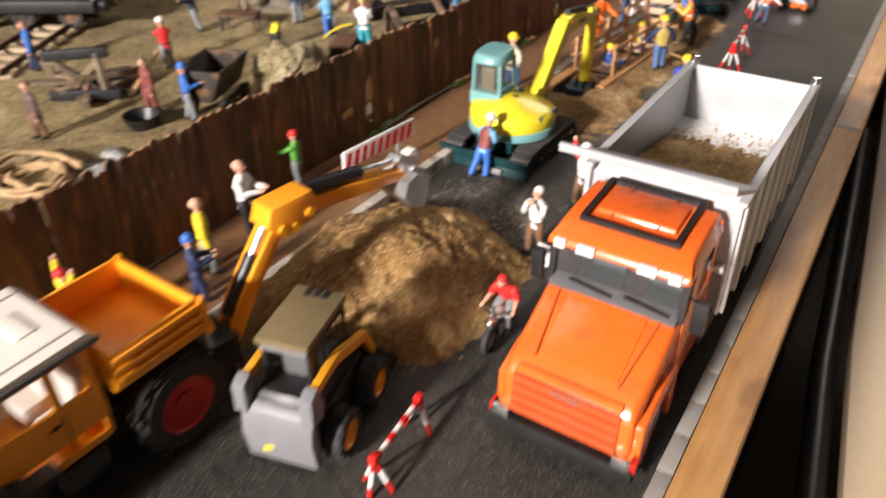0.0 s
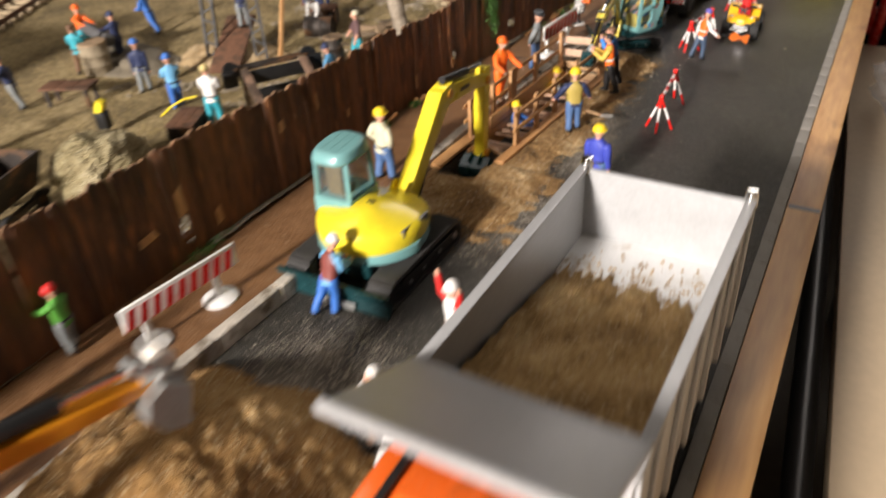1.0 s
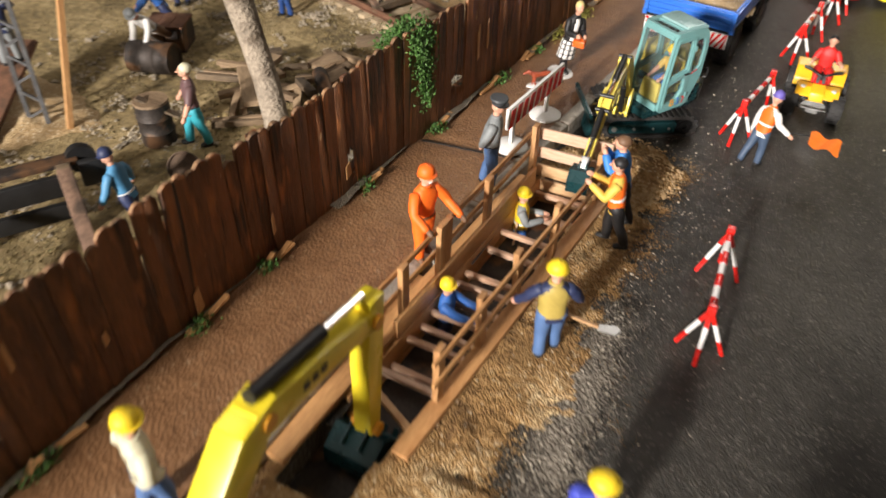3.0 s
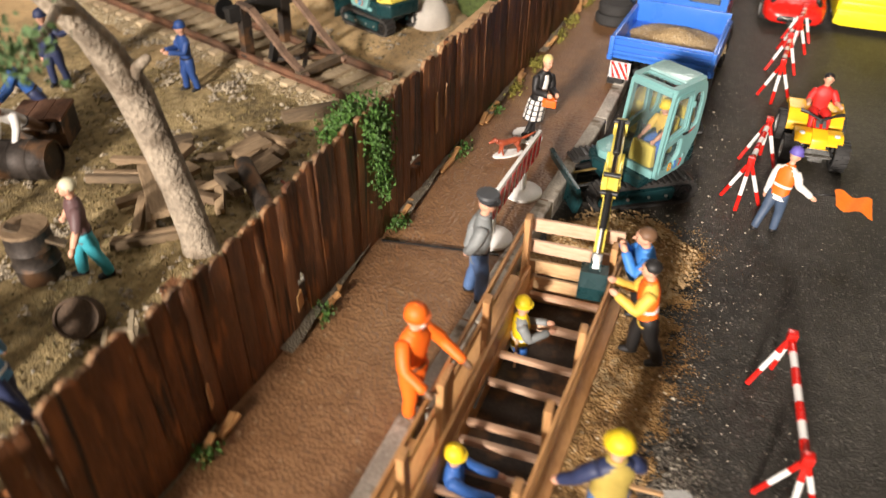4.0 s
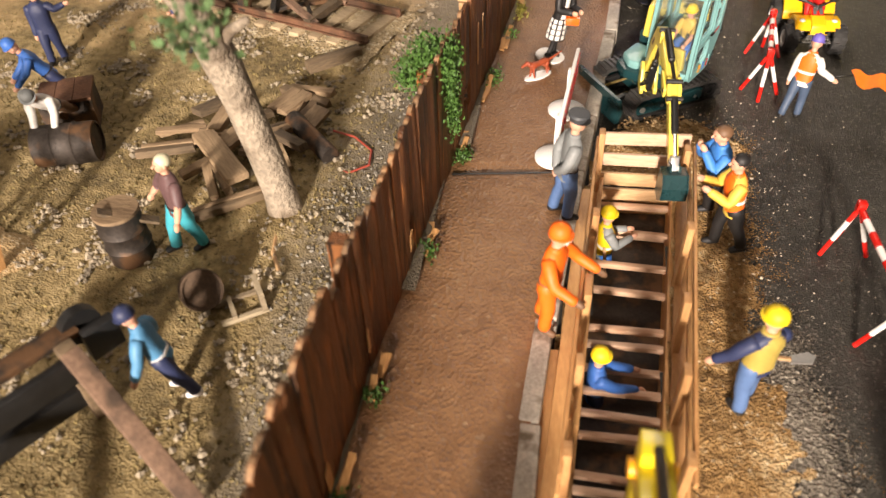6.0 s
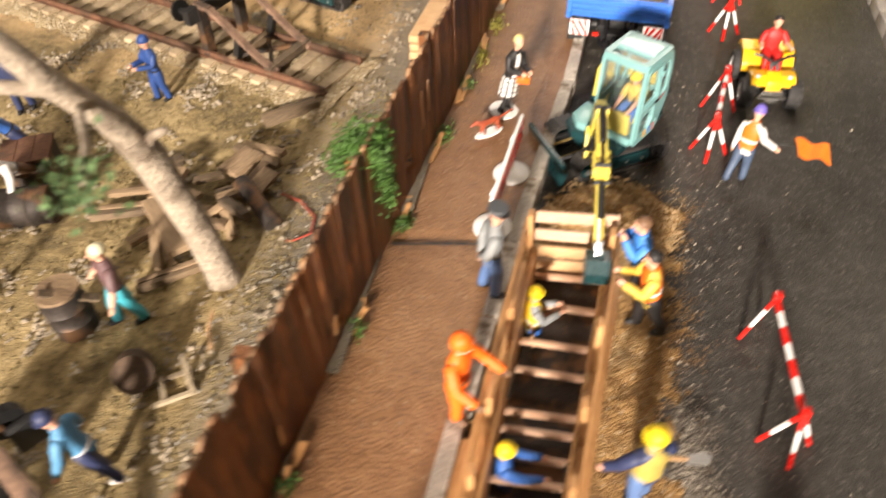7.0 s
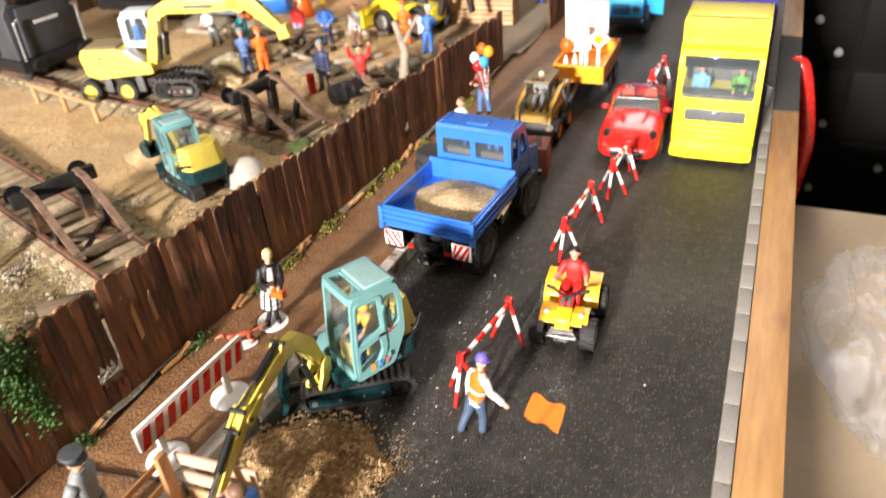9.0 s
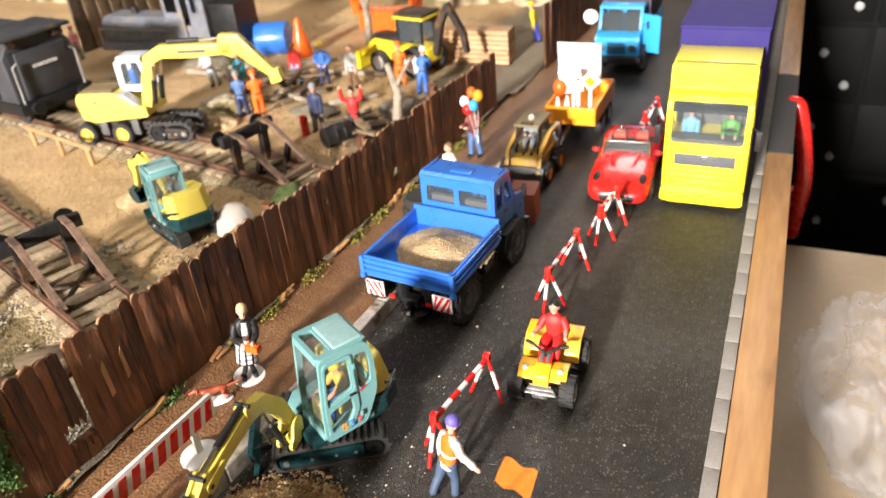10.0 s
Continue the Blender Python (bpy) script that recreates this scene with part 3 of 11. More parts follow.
def dust(x, y):
    """How thickly gravel and dust lie on the asphalt, from 0 to 1."""
    d = min(math.hypot((x - a) / rx, (y - b) / ry) for a, b, rx, ry in ((-20.0, 27.0, 8.5, 10.0), (-15.6, 48.0, 5.6, 9.0), (-20.5, 12.0, 8.0, 12.0), (-15.8, 62.0, 2.6, 13.0)))
    return max(0.0, 1.15 - d + 0.25 * wob(x, y, 0.4, 6))


sheet("gravel_dust", -28, -8, 0, 78, 0.25, lambda x, y: 0.075 + 0.105 * min(dust(x, y), 1) + 0.02 * wob(x, y, 3.0, 5), DUST, "grey gravel and dust strewn over the asphalt by the digging", "gravel", lambda x, y: dust(x, y) > 0 and x > kerb_x(y) + 0.6 and not in_trench(x, y, 0.3))
bm = new_bm()
for y0 in np.arange(T0, T1, 1.0):
    y1 = min(y0 + 1.0, T1)
    k = [bm.verts.new(v) for v in ((trench_l(y0) - 0.2, y0, -3.7 + 0.2 * wob(0, y0, 0.5)), (trench_r(y0) + 0.2, y0, -3.7 + 0.2 * wob(3, y0, 0.5)), (trench_r(y1) + 0.2, y1, -3.7 + 0.2 * wob(3, y1, 0.5)), (trench_l(y1) - 0.2, y1, -3.7 + 0.2 * wob(0, y1, 0.5)))]
    bm.faces.new(k)
for y in (T0, T1):
    bm.faces.new([bm.verts.new(v) for v in ((trench_l(y) - 0.2, y, -3.9), (trench_r(y) + 0.2, y, -3.9), (trench_r(y) + 0.2, y, 0.2), (trench_l(y) - 0.2, y, 0.2))])
for fx, o in ((trench_l, -0.25), (trench_r, 0.25)):
    bm.faces.new([bm.verts.new(v) for v in ((fx(T0) + o, T0, -3.9), (fx(T1) + o, T1, -3.9), (fx(T1) + o, T1, 0.2), (fx(T0) + o, T0, 0.2))])
solid("trench_bed", bm, ground_mat("trench_gravel", ((0.085, 0.062, 0.042), (0.20, 0.16, 0.115), (0.36, 0.31, 0.24)), (0.45, 0.40, 0.32), 0.6, 40.0, 600.0, 0.14, 1.0, 0.003), spot(0, 0), "dark damp gravel bed and earth sides of the trench", "trench", kind="structure")
sheet("pavement", -37, -20.5, -60, 240, 0.5, lambda x, y: PATH_Z + 0.035 * wob(x, y, 0.5) - (0.14 if abs(y - 78.0 - 0.12 * (x + 33)) < 0.28 else 0), PATHWAY, "reddish brown pressed-card pavement with a fine embossed grain", "pavement", lambda x, y: fence_x(y) - 0.6 < x < kerb_x(y) + 0.05)
bm = new_bm()
bar(bm, (fence_x(77.6) + 0.3, 77.5, PATH_Z + 0.03), (kerb_x(78.6) - 0.6, 78.5, PATH_Z + 0.03), 0.13, 0.05)
solid("pavement_joint", bm, BLACK, spot(0, 0), "dark open joint across the brown pavement", "joint", kind="structure")
sheet("yard_ground", -190, -27, -90, 270, 1.0, lambda x, y: YARD_Z + 0.35 * wob(x, y, 0.09) + 0.22 * wob(x, y, 0.5, 4) + 0.08 * wob(x, y, 2.0, 5), YARD, "straw-coloured dry grass and bare sandy ground of the yard", "ground", lambda x, y: x < fence_x(y) + 0.3 or y > 150)

# lumps of dug earth lying on the heap by the trench end
CLOD = mat("dry_clod", (0.48, 0.33, 0.17), 0.95, var=0.35, scale=60, fine=900, bump=0.6)


def lumps(name, spots, material, label, category, seed):
    """Small angular lumps lying at (x, y, z, size), in one mesh."""
    rng = random.Random(seed)
    verts, faces = [], []
    for x, y, z, q in spots:
        o = len(verts)
        for d in ((1, 0, 0), (0, 1, 0), (-1, 0, 0), (0, -1, 0), (0, 0, 1), (0, 0, -1), (0.7, 0.7, 0.5), (-0.7, 0.6, 0.6), (-0.6, -0.7, 0.5), (0.6, -0.7, 0.6)):
            verts.append(((x + d[0] * q * rng.uniform(0.6, 1.3)) * U, (y + d[1] * q * rng.uniform(0.6, 1.3)) * U, (z + 0.3 * q + d[2] * q * rng.uniform(0.5, 1.0)) * U))
        for f in ((0, 6, 4), (6, 1, 4), (1, 7, 4), (7, 2, 4), (2, 8, 4), (8, 3, 4), (3, 9, 4), (9, 0, 4), (6, 0, 1), (7, 1, 2), (8, 2, 3), (9, 3, 0), (0, 5, 1), (1, 5, 2), (2, 5, 3), (3, 5, 0)):
            faces.append(tuple(o + c for c in f))
    me = bpy.data.meshes.new(name)
    me.from_pydata(verts, [], faces)
    me.materials.append(material)
    return tagged(new(name, me), label, category, "", "stuff")


rng = random.Random(77)
clods = []
for i in range(2400):
    r, a = 4.6 * math.sqrt(rng.random()), rng.uniform(0, 2 * math.pi)
    x, y = -20.3 + r * math.cos(a) * 0.95, 82.6 + r * math.sin(a) * 0.92
    if not in_trench(x, y, 0.3) and x > kerb_x(y) + 0.8 and noise.noise(Vector((x * 0.7, y * 0.7, 3.0))) + 0.12 * (r - 2.6) > rng.uniform(-0.25, 0.35):
        clods.append((x, y, max(earth_z(x, y) if spoil(x, y) > -0.75 else 0.0, 0.06), rng.choice((0.03, 0.04, 0.05, 0.06, 0.08, 0.13))))
lumps("earth_clods", clods, CLOD, "pale dry lumps of dug earth on the spoil heap", "earth", 78)
# rubble in drifts over the yard
drift = []
while len(drift) < 3600:
    x, y = rng.uniform(-66, -37), rng.uniform(52, 104)
    if x < fence_x(y) - 0.8 and wob(x, y, 0.33, 21) + 0.5 * wob(x, y, 1.1, 22) > rng.uniform(0.1, 0.75):
        drift.append((x, y, YARD_Z + 0.35 * wob(x, y, 0.09) + 0.22 * wob(x, y, 0.5, 4) + 0.08 * wob(x, y, 2.0, 5), rng.choice((0.08, 0.10, 0.12, 0.15, 0.2))))
lumps("rubble", drift, mat("yard_rubble", (0.30, 0.25, 0.18), 0.9, var=0.45, scale=70, fine=500, bump=0.6), "small grey and brown stones in drifts over the yard", "rubble", 79)

# ---- room round the landscape ----
bm = new_bm()
box(bm, (-60, 80, -66), (1000, 1000, 2))
solid("floor", bm, mat("floor_screed", (0.13, 0.105, 0.075), 0.6, var=0.15, scale=4, fine=40), spot(0, 0), "brown screed floor of the exhibition room", "floor", kind="structure")
WALLPAINT = mat("wall_plaster", (0.13, 0.115, 0.095), 0.8, var=0.08, scale=6, fine=60)
for nm, c, s in (("wall_north", (-60, 560, 80), (1000, 10, 310)), ("wall_south", (-60, -400, 80), (1000, 10, 310)), ("wall_west", (-540, 80, 80), (10, 960, 310)), ("wall_east", (420, 80, 80), (10, 960, 310))):
    bm = new_bm()
    box(bm, c, s)
    solid(nm, bm, WALLPAINT, spot(0, 0), "plain dim brown plaster wall of the room", "wall", kind="structure")
bm = new_bm()
box(bm, (-60, 80, 236), (1000, 1000, 4))
solid("ceiling", bm, WALLPAINT, spot(0, 0), "plain dim ceiling of the room", "ceiling", kind="structure")
bm = new_bm()
box(bm, (-94, 88, -2.6), (193, 340, 2.4))
box(bm, (-30, 88, -6.5), (60, 340, 2))
solid("baseboard", bm, DARKSTEEL, spot(0, 0), "dark plywood base under the model landscape", "base board", kind="structure", bev=0.1)
# added black sheet that stands in for the shaded gap below the ledge
bm = new_bm()
box(bm, (1.5, 88, -34), (1.2, 340, 63))
solid("skirting", bm, BLACK, spot(0, 0), "black sheet added for the dark gap below the landscape edge", "skirt", kind="structure")

# kerbs and the wooden ledge
kerb_right = thing("kerb", spot(0, 0), "row of small grey kerb stones along the road edge", "kerb", kind="structure")
variants = []
for v in range(5):
    bm = new_bm()
    box(bm, (0.42, 0, 0.1), (0.84, 2.71, 1.8), top=(0.97, 0.998))
    for w in bm.verts:
        w.co += Vector((random.uniform(-0.015, 0.015), random.uniform(-0.01, 0.01), random.uniform(-0.012, 0.012)))
    variants.append(finish("kerb_stone", bm, STONE, 0.05))
y = -58.0
while y < 236:
    mesh_at("kerb_stone", random.choice(variants), kerb_right, spot(random.uniform(-0.012, 0.012), y + 1.375, random.uniform(-0.012, 0.012), 0, 0, random.uniform(-0.2, 0.2)))
    y += 2.75
kerb_left = thing("kerb", spot(0, 0), "row of worn brownish kerb stones beside the pavement", "kerb", kind="structure")
variants = []
for v in range(5):
    bm = new_bm()
    box(bm, (0, 0, 0.1), (1.0, 5.66, 2.3), top=(0.9, 0.998))
    for w in bm.verts:
        w.co += Vector((random.uniform(-0.02, 0.02), random.uniform(-0.02, 0.02), random.uniform(-0.02, 0.02)))
    variants.append(finish("kerb_stone", bm, STONE_OLD, 0.14, 3))
y = -58.0
while y < 232:
    a = math.degrees(math.atan2(kerb_x(y) - kerb_x(y + 5.7), 5.7))
    mesh_at("kerb_stone", random.choice(variants), kerb_left, spot(kerb_x(y + 2.85), y + 2.85, random.uniform(-0.02, 0.02), 0, 0, a + random.uniform(-0.2, 0.2)))
    y += 5.7
ledge = thing("ledge", spot(0, 0), "varnished raw pine ledge in three lengths with dark scorch marks", "ledge", kind="structure")
for a, b in ((-60, 57.3), (57.5, 133.8), (156.2, 238)):
    bm = new_bm()
    box(bm, (2.02, (a + b) / 2, -0.6), (2.28, b - a, 3.3))
    part("board", bm, LEDGE, ledge, bev=0.08)
bm = new_bm()
box(bm, (2.02, 145, -0.6), (2.28, 22, 3.3))
part("board", bm, mat("burnt_wood", (0.022, 0.018, 0.015), 0.6, var=0.4, scale=30), ledge, "short board burnt black", bev=0.08)
for yy, n in ((57.3, 0.5),):
    bm = new_bm()
    box(bm, (2.03, yy, 1.055), (2.1, n, 0.02))
    part("scorch_mark", bm, GREY_DK, ledge, "dark burnt line in the wood")

# the table beside the landscape, and what stands round it
bm = new_bm()
prism(bm, [(13, -90), (90, -90), (90, 143), (3.5, 143), (3.4, 118), (8.1, 46), (10.2, 26)], -16, -14, "z")
side_table = thing("side_table", spot(0, 0), "plain beige table standing beside the landscape", "table")
part("tabletop", bm, mat("beige_board", (0.58, 0.445, 0.29), 0.55, var=0.06, scale=12, fine=120), side_table, bev=0.2)
for x, yy in ((20, -80), (84, -80), (12, 136), (84, 136)):
    bm = new_bm()
    box(bm, (x, yy, -40.5), (4, 4, 49))
    part("leg", bm, GREY_DK, side_table)
bm = new_bm()
tube(bm, [(12.0, -60, -16.5), (9.2, 20, -16.5), (6.6, 44, -16.5), (2.9, 100, -17)], 1.1, 12)
solid("pipe", bm, mat("pipe_grey", (0.045, 0.042, 0.04), 0.35, 0.4), spot(0, 0), "dark grey tube running along the gap beside the ledge", "pipe")
cab = thing("drawer_cabinet", spot(0, 0), "black cabinet with rows of small pale drawer knobs", "cabinet")
bm = new_bm()
box(bm, (62, 252, 0), (120, 50, 128))
part("body", bm, mat("black_lacquer", (0.005, 0.0048, 0.0045), 0.6, var=0.2, scale=10), cab, bev=0.4)
bpy.data.materials["black_lacquer"].node_tree.nodes["Principled BSDF"].inputs["Specular IOR Level"].default_value = 0.12
for i in range(6):
    for j in range(7):
        bm = new_bm()
        c = (8.2 + 17.0 * i, 226.6, 42 - 15.5 * j)
        box(bm, c, (16.2, 0.8, 14.6))
        d = part("drawer", bm, bpy.data.materials["black_lacquer"], cab, bev=0.15)
        for kx, kz in ((0.6, 2.4), (5.2, -4.0)):
            bm = new_bm()
            rod(bm, (c[0] + kx, 226.2, c[2] + kz), (c[0] + kx, 224.6, c[2] + kz), 0.5, 0.85, 10)
            part("knob", bm, GREY, d, "pale metal knob", bev=0.2)
bm = new_bm()
limb(bm, [(2.5, 148.4, 0.6), (3.4, 148.2, 0.3), (4.2, 147.8, -2.2), (4.9, 147.4, -5.5), (5.2, 147.1, -8.6), (5.0, 147, -12.0), (4.8, 147, -15.0)], [0.72, 0.85, 0.85, 0.85, 0.9, 0.85, 0.8], 0, 14, 4)
box(bm, (4.0, 147.6, -11.4), (1.9, 1.3, 4.2), (0, 6, 0))
rod(bm, (3.5, 147.8, -9.6), (3.5, 147.8, -7.6), 0.35, 0.3, 8)
solid("red_handle", bm, RED, spot(0, 0), "curved bright red plastic handle standing on the table", "handle", bev=0.05)
bm = new_bm()
bmesh.ops.create_icosphere(bm, subdivisions=6, radius=1.0)
for v in bm.verts:
    d = v.co.normalized()
    fold = abs(noise.noise(Vector((d.x * 1.6 + d.z, d.y * 1.2, d.z * 2.2)) + Vector((3, 0, 0))))
    r = 1 + 0.25 * noise.noise(d * 1.2) - 0.42 * fold - 0.10 * abs(noise.noise(Vector((d.x * 7 + 3 * d.z, d.y * 2.2, d.z * 5)))) - 0.04 * abs(noise.noise(d * 13))
    v.co = Vector((d.x * 7.6, d.y * 12.0, max(d.z, -0.72) * 5.4)) * r
    if d.z > 0.6:
        v.co.z += 2.2 * (d.z - 0.6)
BAG = film_mat("crumpled_film", 0.01, 0.55)
solid("plastic_bag", bm, BAG, spot(12.8, 114.5, -9.9), "crumpled clear plastic bag lying on the beige table", "bag", sharp=180)

# ---- the plank fence ----
fence = thing("fence", spot(0, 0), "brown stained fence of rough narrow planks with gaps and splinters", "fence", kind="structure")
variants = []
for v in range(10):
    bm = new_bm()
    w, h = random.uniform(0.66, 0.98), 8.0
    l, r = random.uniform(-0.30, -0.08), random.uniform(-0.30, -0.08)
    prism(bm, [(-w / 2, 0), (w / 2, 0), (w / 2, h + r), (w * 0.36, h - 0.02), (w * 0.14, h + 0.1), (-w * 0.14, h + 0.1), (-w * 0.36, h - 0.02), (-w / 2, h + l)], -0.12, 0.12, "x")
    for q in bm.verts:
        q.co.x += random.uniform(-0.03, 0.03)
    for f in bm.faces:
        if f.calc_center_median().z > h - 0.4 and abs(f.normal.x) < 0.5:
            f.material_index = 1
    variants.append((w, finish("plank", bm, [PLANK, PALE_TOP], 0.03, 1)))
stubs, tops = [], []
for v in range(3):
    bm = new_bm()
    prism(bm, [(-0.4, 0), (0.4, 0), (0.42, 1.0 + 0.3 * v), (0.15, 1.5 + 0.4 * v), (0.0, 0.9 + 0.3 * v), (-0.2, 1.8 + 0.2 * v), (-0.4, 1.0)], -0.12, 0.12, "x")
    stubs.append(finish("plank", bm, PLANK, 0.03, 1))
    bm = new_bm()
    prism(bm, [(-0.38, 8.0), (-0.4, 3.4 - 0.2 * v), (-0.22, 2.9), (-0.05, 3.5), (0.2, 2.7 + 0.3 * v), (0.4, 3.3), (0.38, 7.9), (0.1, 8.1), (-0.12, 8.08)], -0.12, 0.12, "x")
    tops.append(finish("plank", bm, PLANK, 0.03, 1))
y = -40.0
gaps = (33.4, 70.6, 81.7, 82.5, 117.0)
while y < 139:
    w, me = random.choice(variants)
    a = math.degrees(math.atan2(fence_x(y) - fence_x(y + 2), 2))
    m = spot(fence_x(y + w / 2) + random.uniform(-0.025, 0.025), y + w / 2, PATH_Z - 0.25, random.uniform(-0.5, 0.5), random.uniform(-0.5, 0.5), a)
    if any(abs(y + w / 2 - g) < 0.42 for g in gaps):
        mesh_at("plank", random.choice(stubs), fence, m)
        me = random.choice(tops)
    mesh_at("plank", me, fence, m @ pose(0, 0, 0, random.uniform(-0.9, 0.9), 0, random.uniform(-3, 3)) @ Matrix.Diagonal((1, 1, (fence_top(y) - PATH_Z + 0.25 + random.uniform(-0.22, 0.16) - (random.uniform(0.3, 0.6) if random.random() < 0.08 else 0)) / 8.0, 1)))
    y += w - random.uniform(-0.03, 0.06)
for zz in (2.6, 7.0):
    for a, b in ((-40, 18), (18, 43), (43, 63), (63, 78), (78, 104), (104, 138.5)):
        bm = new_bm()
        bar(bm, (fence_x(a) - 0.32, a, zz), (fence_x(b) - 0.32, b, zz), 0.6, 0.3)
        part("rail", bm, PLANK, fence)
for yy in np.arange(-36, 139, 12.5):
    bm = new_bm()
    box(bm, (fence_x(yy) - 0.7, yy, 4.6), (0.7, 0.7, 7.4))
    part("post", bm, PLANK, fence)
for yy, zz, w, h in ((30.5, 4.4, 1.5, 0.75), (33.6, 5.6, 0.7, 2.2), (36.5, 3.0, 0.5, 1.4), (44.2, 6.6, 0.6, 1.0), (48.6, 6.9, 0.22, 1.5), (52.4, 4.4, 0.3, 0.8), (57.5, 2.4, 0.5, 1.6), (63.4, 3.2, 0.22, 1.4), (69.9, 3.0, 0.5, 1.1), (85.0, 5.4, 0.3, 2.6), (86.3, 5.6, 0.24, 2.2)):
    bm = new_bm()
    prism(bm, [(-w / 2, -h / 2), (w / 2, -h / 2 + 0.2), (w * 0.3, h / 2), (-w / 2, h * 0.3)], 0, 0.08, "x")
    for _ in range(1):
        part("bare_patch", bm, RAW_Z, fence, "pale bare wood where the stain has flaked", at=spot(fence_x(yy) + 0.16, yy, zz))
bm = new_bm()
for yy in (47.5, 56.5, 62.5, 71.2, 79.0, 86.2, 92, 99, 107, 116, 117.5):
    for _ in range(3):
        o = random.uniform(-1.2, 1.2)
        bar(bm, (fence_x(yy) + random.uniform(0.35, 0.7), yy + o, PATH_Z + 0.15), (fence_x(yy) + random.uniform(0.3, 0.9), yy + o + random.uniform(0.6, 1.6), PATH_Z + random.uniform(0.15, 0.6)), 0.30, 0.14)
tagged(solid("wood_chips", bm, RAW_Y, spot(0, 0), "pale splinters of wood lying along the foot of the fence", "wood chips", kind="stuff"))


# ---- timbering of the trench ----
timbering = thing("trench_timbering", spot(0, 0), "timbered trench shoring of raw wooden boards, posts, rails and struts", "trench shoring")


def along(fx, o, y0, y1, z, w, h, mtl, name="board", bev=0.04):
    bm = new_bm()
    bar(bm, (fx(y0) + o, y0, z), (fx(y1) + o, y1, z), w, h)
    return part(name, bm, mtl, timbering, bev=bev)


for fx, o in ((trench_l, 0.0), (trench_r, 0.0)):
    for j, z in enumerate((-2.9, -1.55, -0.2)):
        along(fx, o, 57.3, T1 - 0.1, z, 0.26, 1.28, RAW_Y)
along(trench_l, 0.0, 61.5, 77.6, 1.12, 0.24, 1.28, RAW_Y)
along(trench_l, -0.55, 52.8, 77.5, 0.78, 1.05, 0.34, RAW_Y, "plank")
along(trench_r, 0.55, 55.5, 77.5, 0.72, 0.85, 0.34, RAW_Y, "plank")
along(trench_l, -1.3, 54.0, 66.0, 0.62, 0.5, 0.3, RAW_Y, "plank")
for fx, o, ys, top in ((trench_l, -0.22, (58.6, 62.6, 66.4, 71.5, 77.6), 4.6), (trench_r, 0.22, (59.0, 63.0, 66.8, 71.0, 77.5), 4.3)):
    for i, yy in enumerate(ys):
        bm = new_bm()
        wide = 1.1 if (o < 0 and i == 2) else 0.55
        box(bm, (0, 0, top / 2 - 1.6), (0.32, wide * 1.2, top + 3.2))
        part("post", bm, RAW_Z, timbering, bev=0.05, at=spot(fx(yy) + o, yy, random.uniform(-0.1, 0.1), random.uniform(-2, 2), random.uniform(-2, 2), 0))
for z in (2.7, 4.1):
    along(trench_l, -0.48, 57.8, 77.9, z, 0.15, 0.34, RAW_Y, "rail")
    along(trench_r, 0.48, 58.2, 77.9, z - 0.2, 0.15, 0.34, RAW_Y, "rail")
for yy, z in ((59.5, 0.3), (60.8, -0.8), (62.4, -0.2), (63.6, -0.4), (64.8, -0.3), (66.2, -0.5), (67.5, -0.3), (68.5, -0.3), (71.1, -0.4), (72.9, -0.3), (75.5, -0.3), (76.3, -1.2), (77.9, -0.4)):
    bm = new_bm()
    box(bm, (0, 0, 0), (trench_r(yy) - trench_l(yy) - 0.2, 0.34, 0.34))
    part("strut", bm, STRUT, timbering, bev=0.11, at=spot((trench_l(yy) + trench_r(yy)) / 2, yy, z, random.uniform(-8, 8), 0, random.uniform(-2, 2)))
for z, h in ((3.75, 0.75), (2.35, 0.75), (1.0, 0.85), (-0.1, 0.9), (-1.3, 1.1), (-2.8, 1.4)):
    bm = new_bm()
    box(bm, (0, 0, 0), (trench_r(79) - trench_l(79) + 0.6, 0.2, h))
    part("end_board", bm, STRUT if z > 2 else RAW, timbering, bev=0.04, at=spot((trench_l(79) + trench_r(79)) / 2, 78.6 + random.uniform(-0.05, 0.05), z, 0, random.uniform(-1, 1), 3))
bm = new_bm()
box(bm, (0, 0, 0), (4.0, 0.34, 0.3))
part("brace", bm, RAW, timbering, bev=0.04, at=spot(trench_l(58) + 1.9, 57.6, 0.9, 0, 8, -22))

# grit and pebbles
rng = random.Random(5)
verts, faces = [], []
while len(faces) < 2600 * 5:
    x, y = rng.uniform(-27, -1), rng.uniform(10, 110)
    e = spoil(x, y) if 44 < y < 92 and -28 < x < -12.5 else -1
    near = math.exp(-max(x + 15.5 + 1.5 * wob(x, y, 0.3), 0) / 1.4) * (1 if 44 < y < 92 else 0.3)
    if rng.random() > max(near, 0.0012) or in_trench(x, y, 0.6) or x < kerb_x(y) + 0.7:
        continue
    r = rng.uniform(0.016, 0.038) * (2.2 if rng.random() < 0.05 else 1)
    m = pose(x, y, max(e, 0.0) + r * 0.3, rng.uniform(-30, 30), rng.uniform(-30, 30), rng.uniform(0, 90))
    k = len(verts)
    for u, v, w in ((-1, -1, -0.6), (1.1, -0.9, -0.6), (0.9, 1, -0.6), (-1, 1.1, -0.6), (-0.5, -0.5, 0.8), (0.6, -0.4, 0.7), (0.4, 0.5, 0.9), (-0.4, 0.6, 0.7)):
        verts.append((m @ Vector((u * r, v * r, w * r))) * U)
    faces += [tuple(k + i for i in f) for f in ((4, 5, 6, 7), (0, 1, 5, 4), (1, 2, 6, 5), (2, 3, 7, 6), (3, 0, 4, 7))]
me = bpy.data.meshes.new("grit")
me.from_pydata(verts, [], faces)
me.materials.append(GRIT)
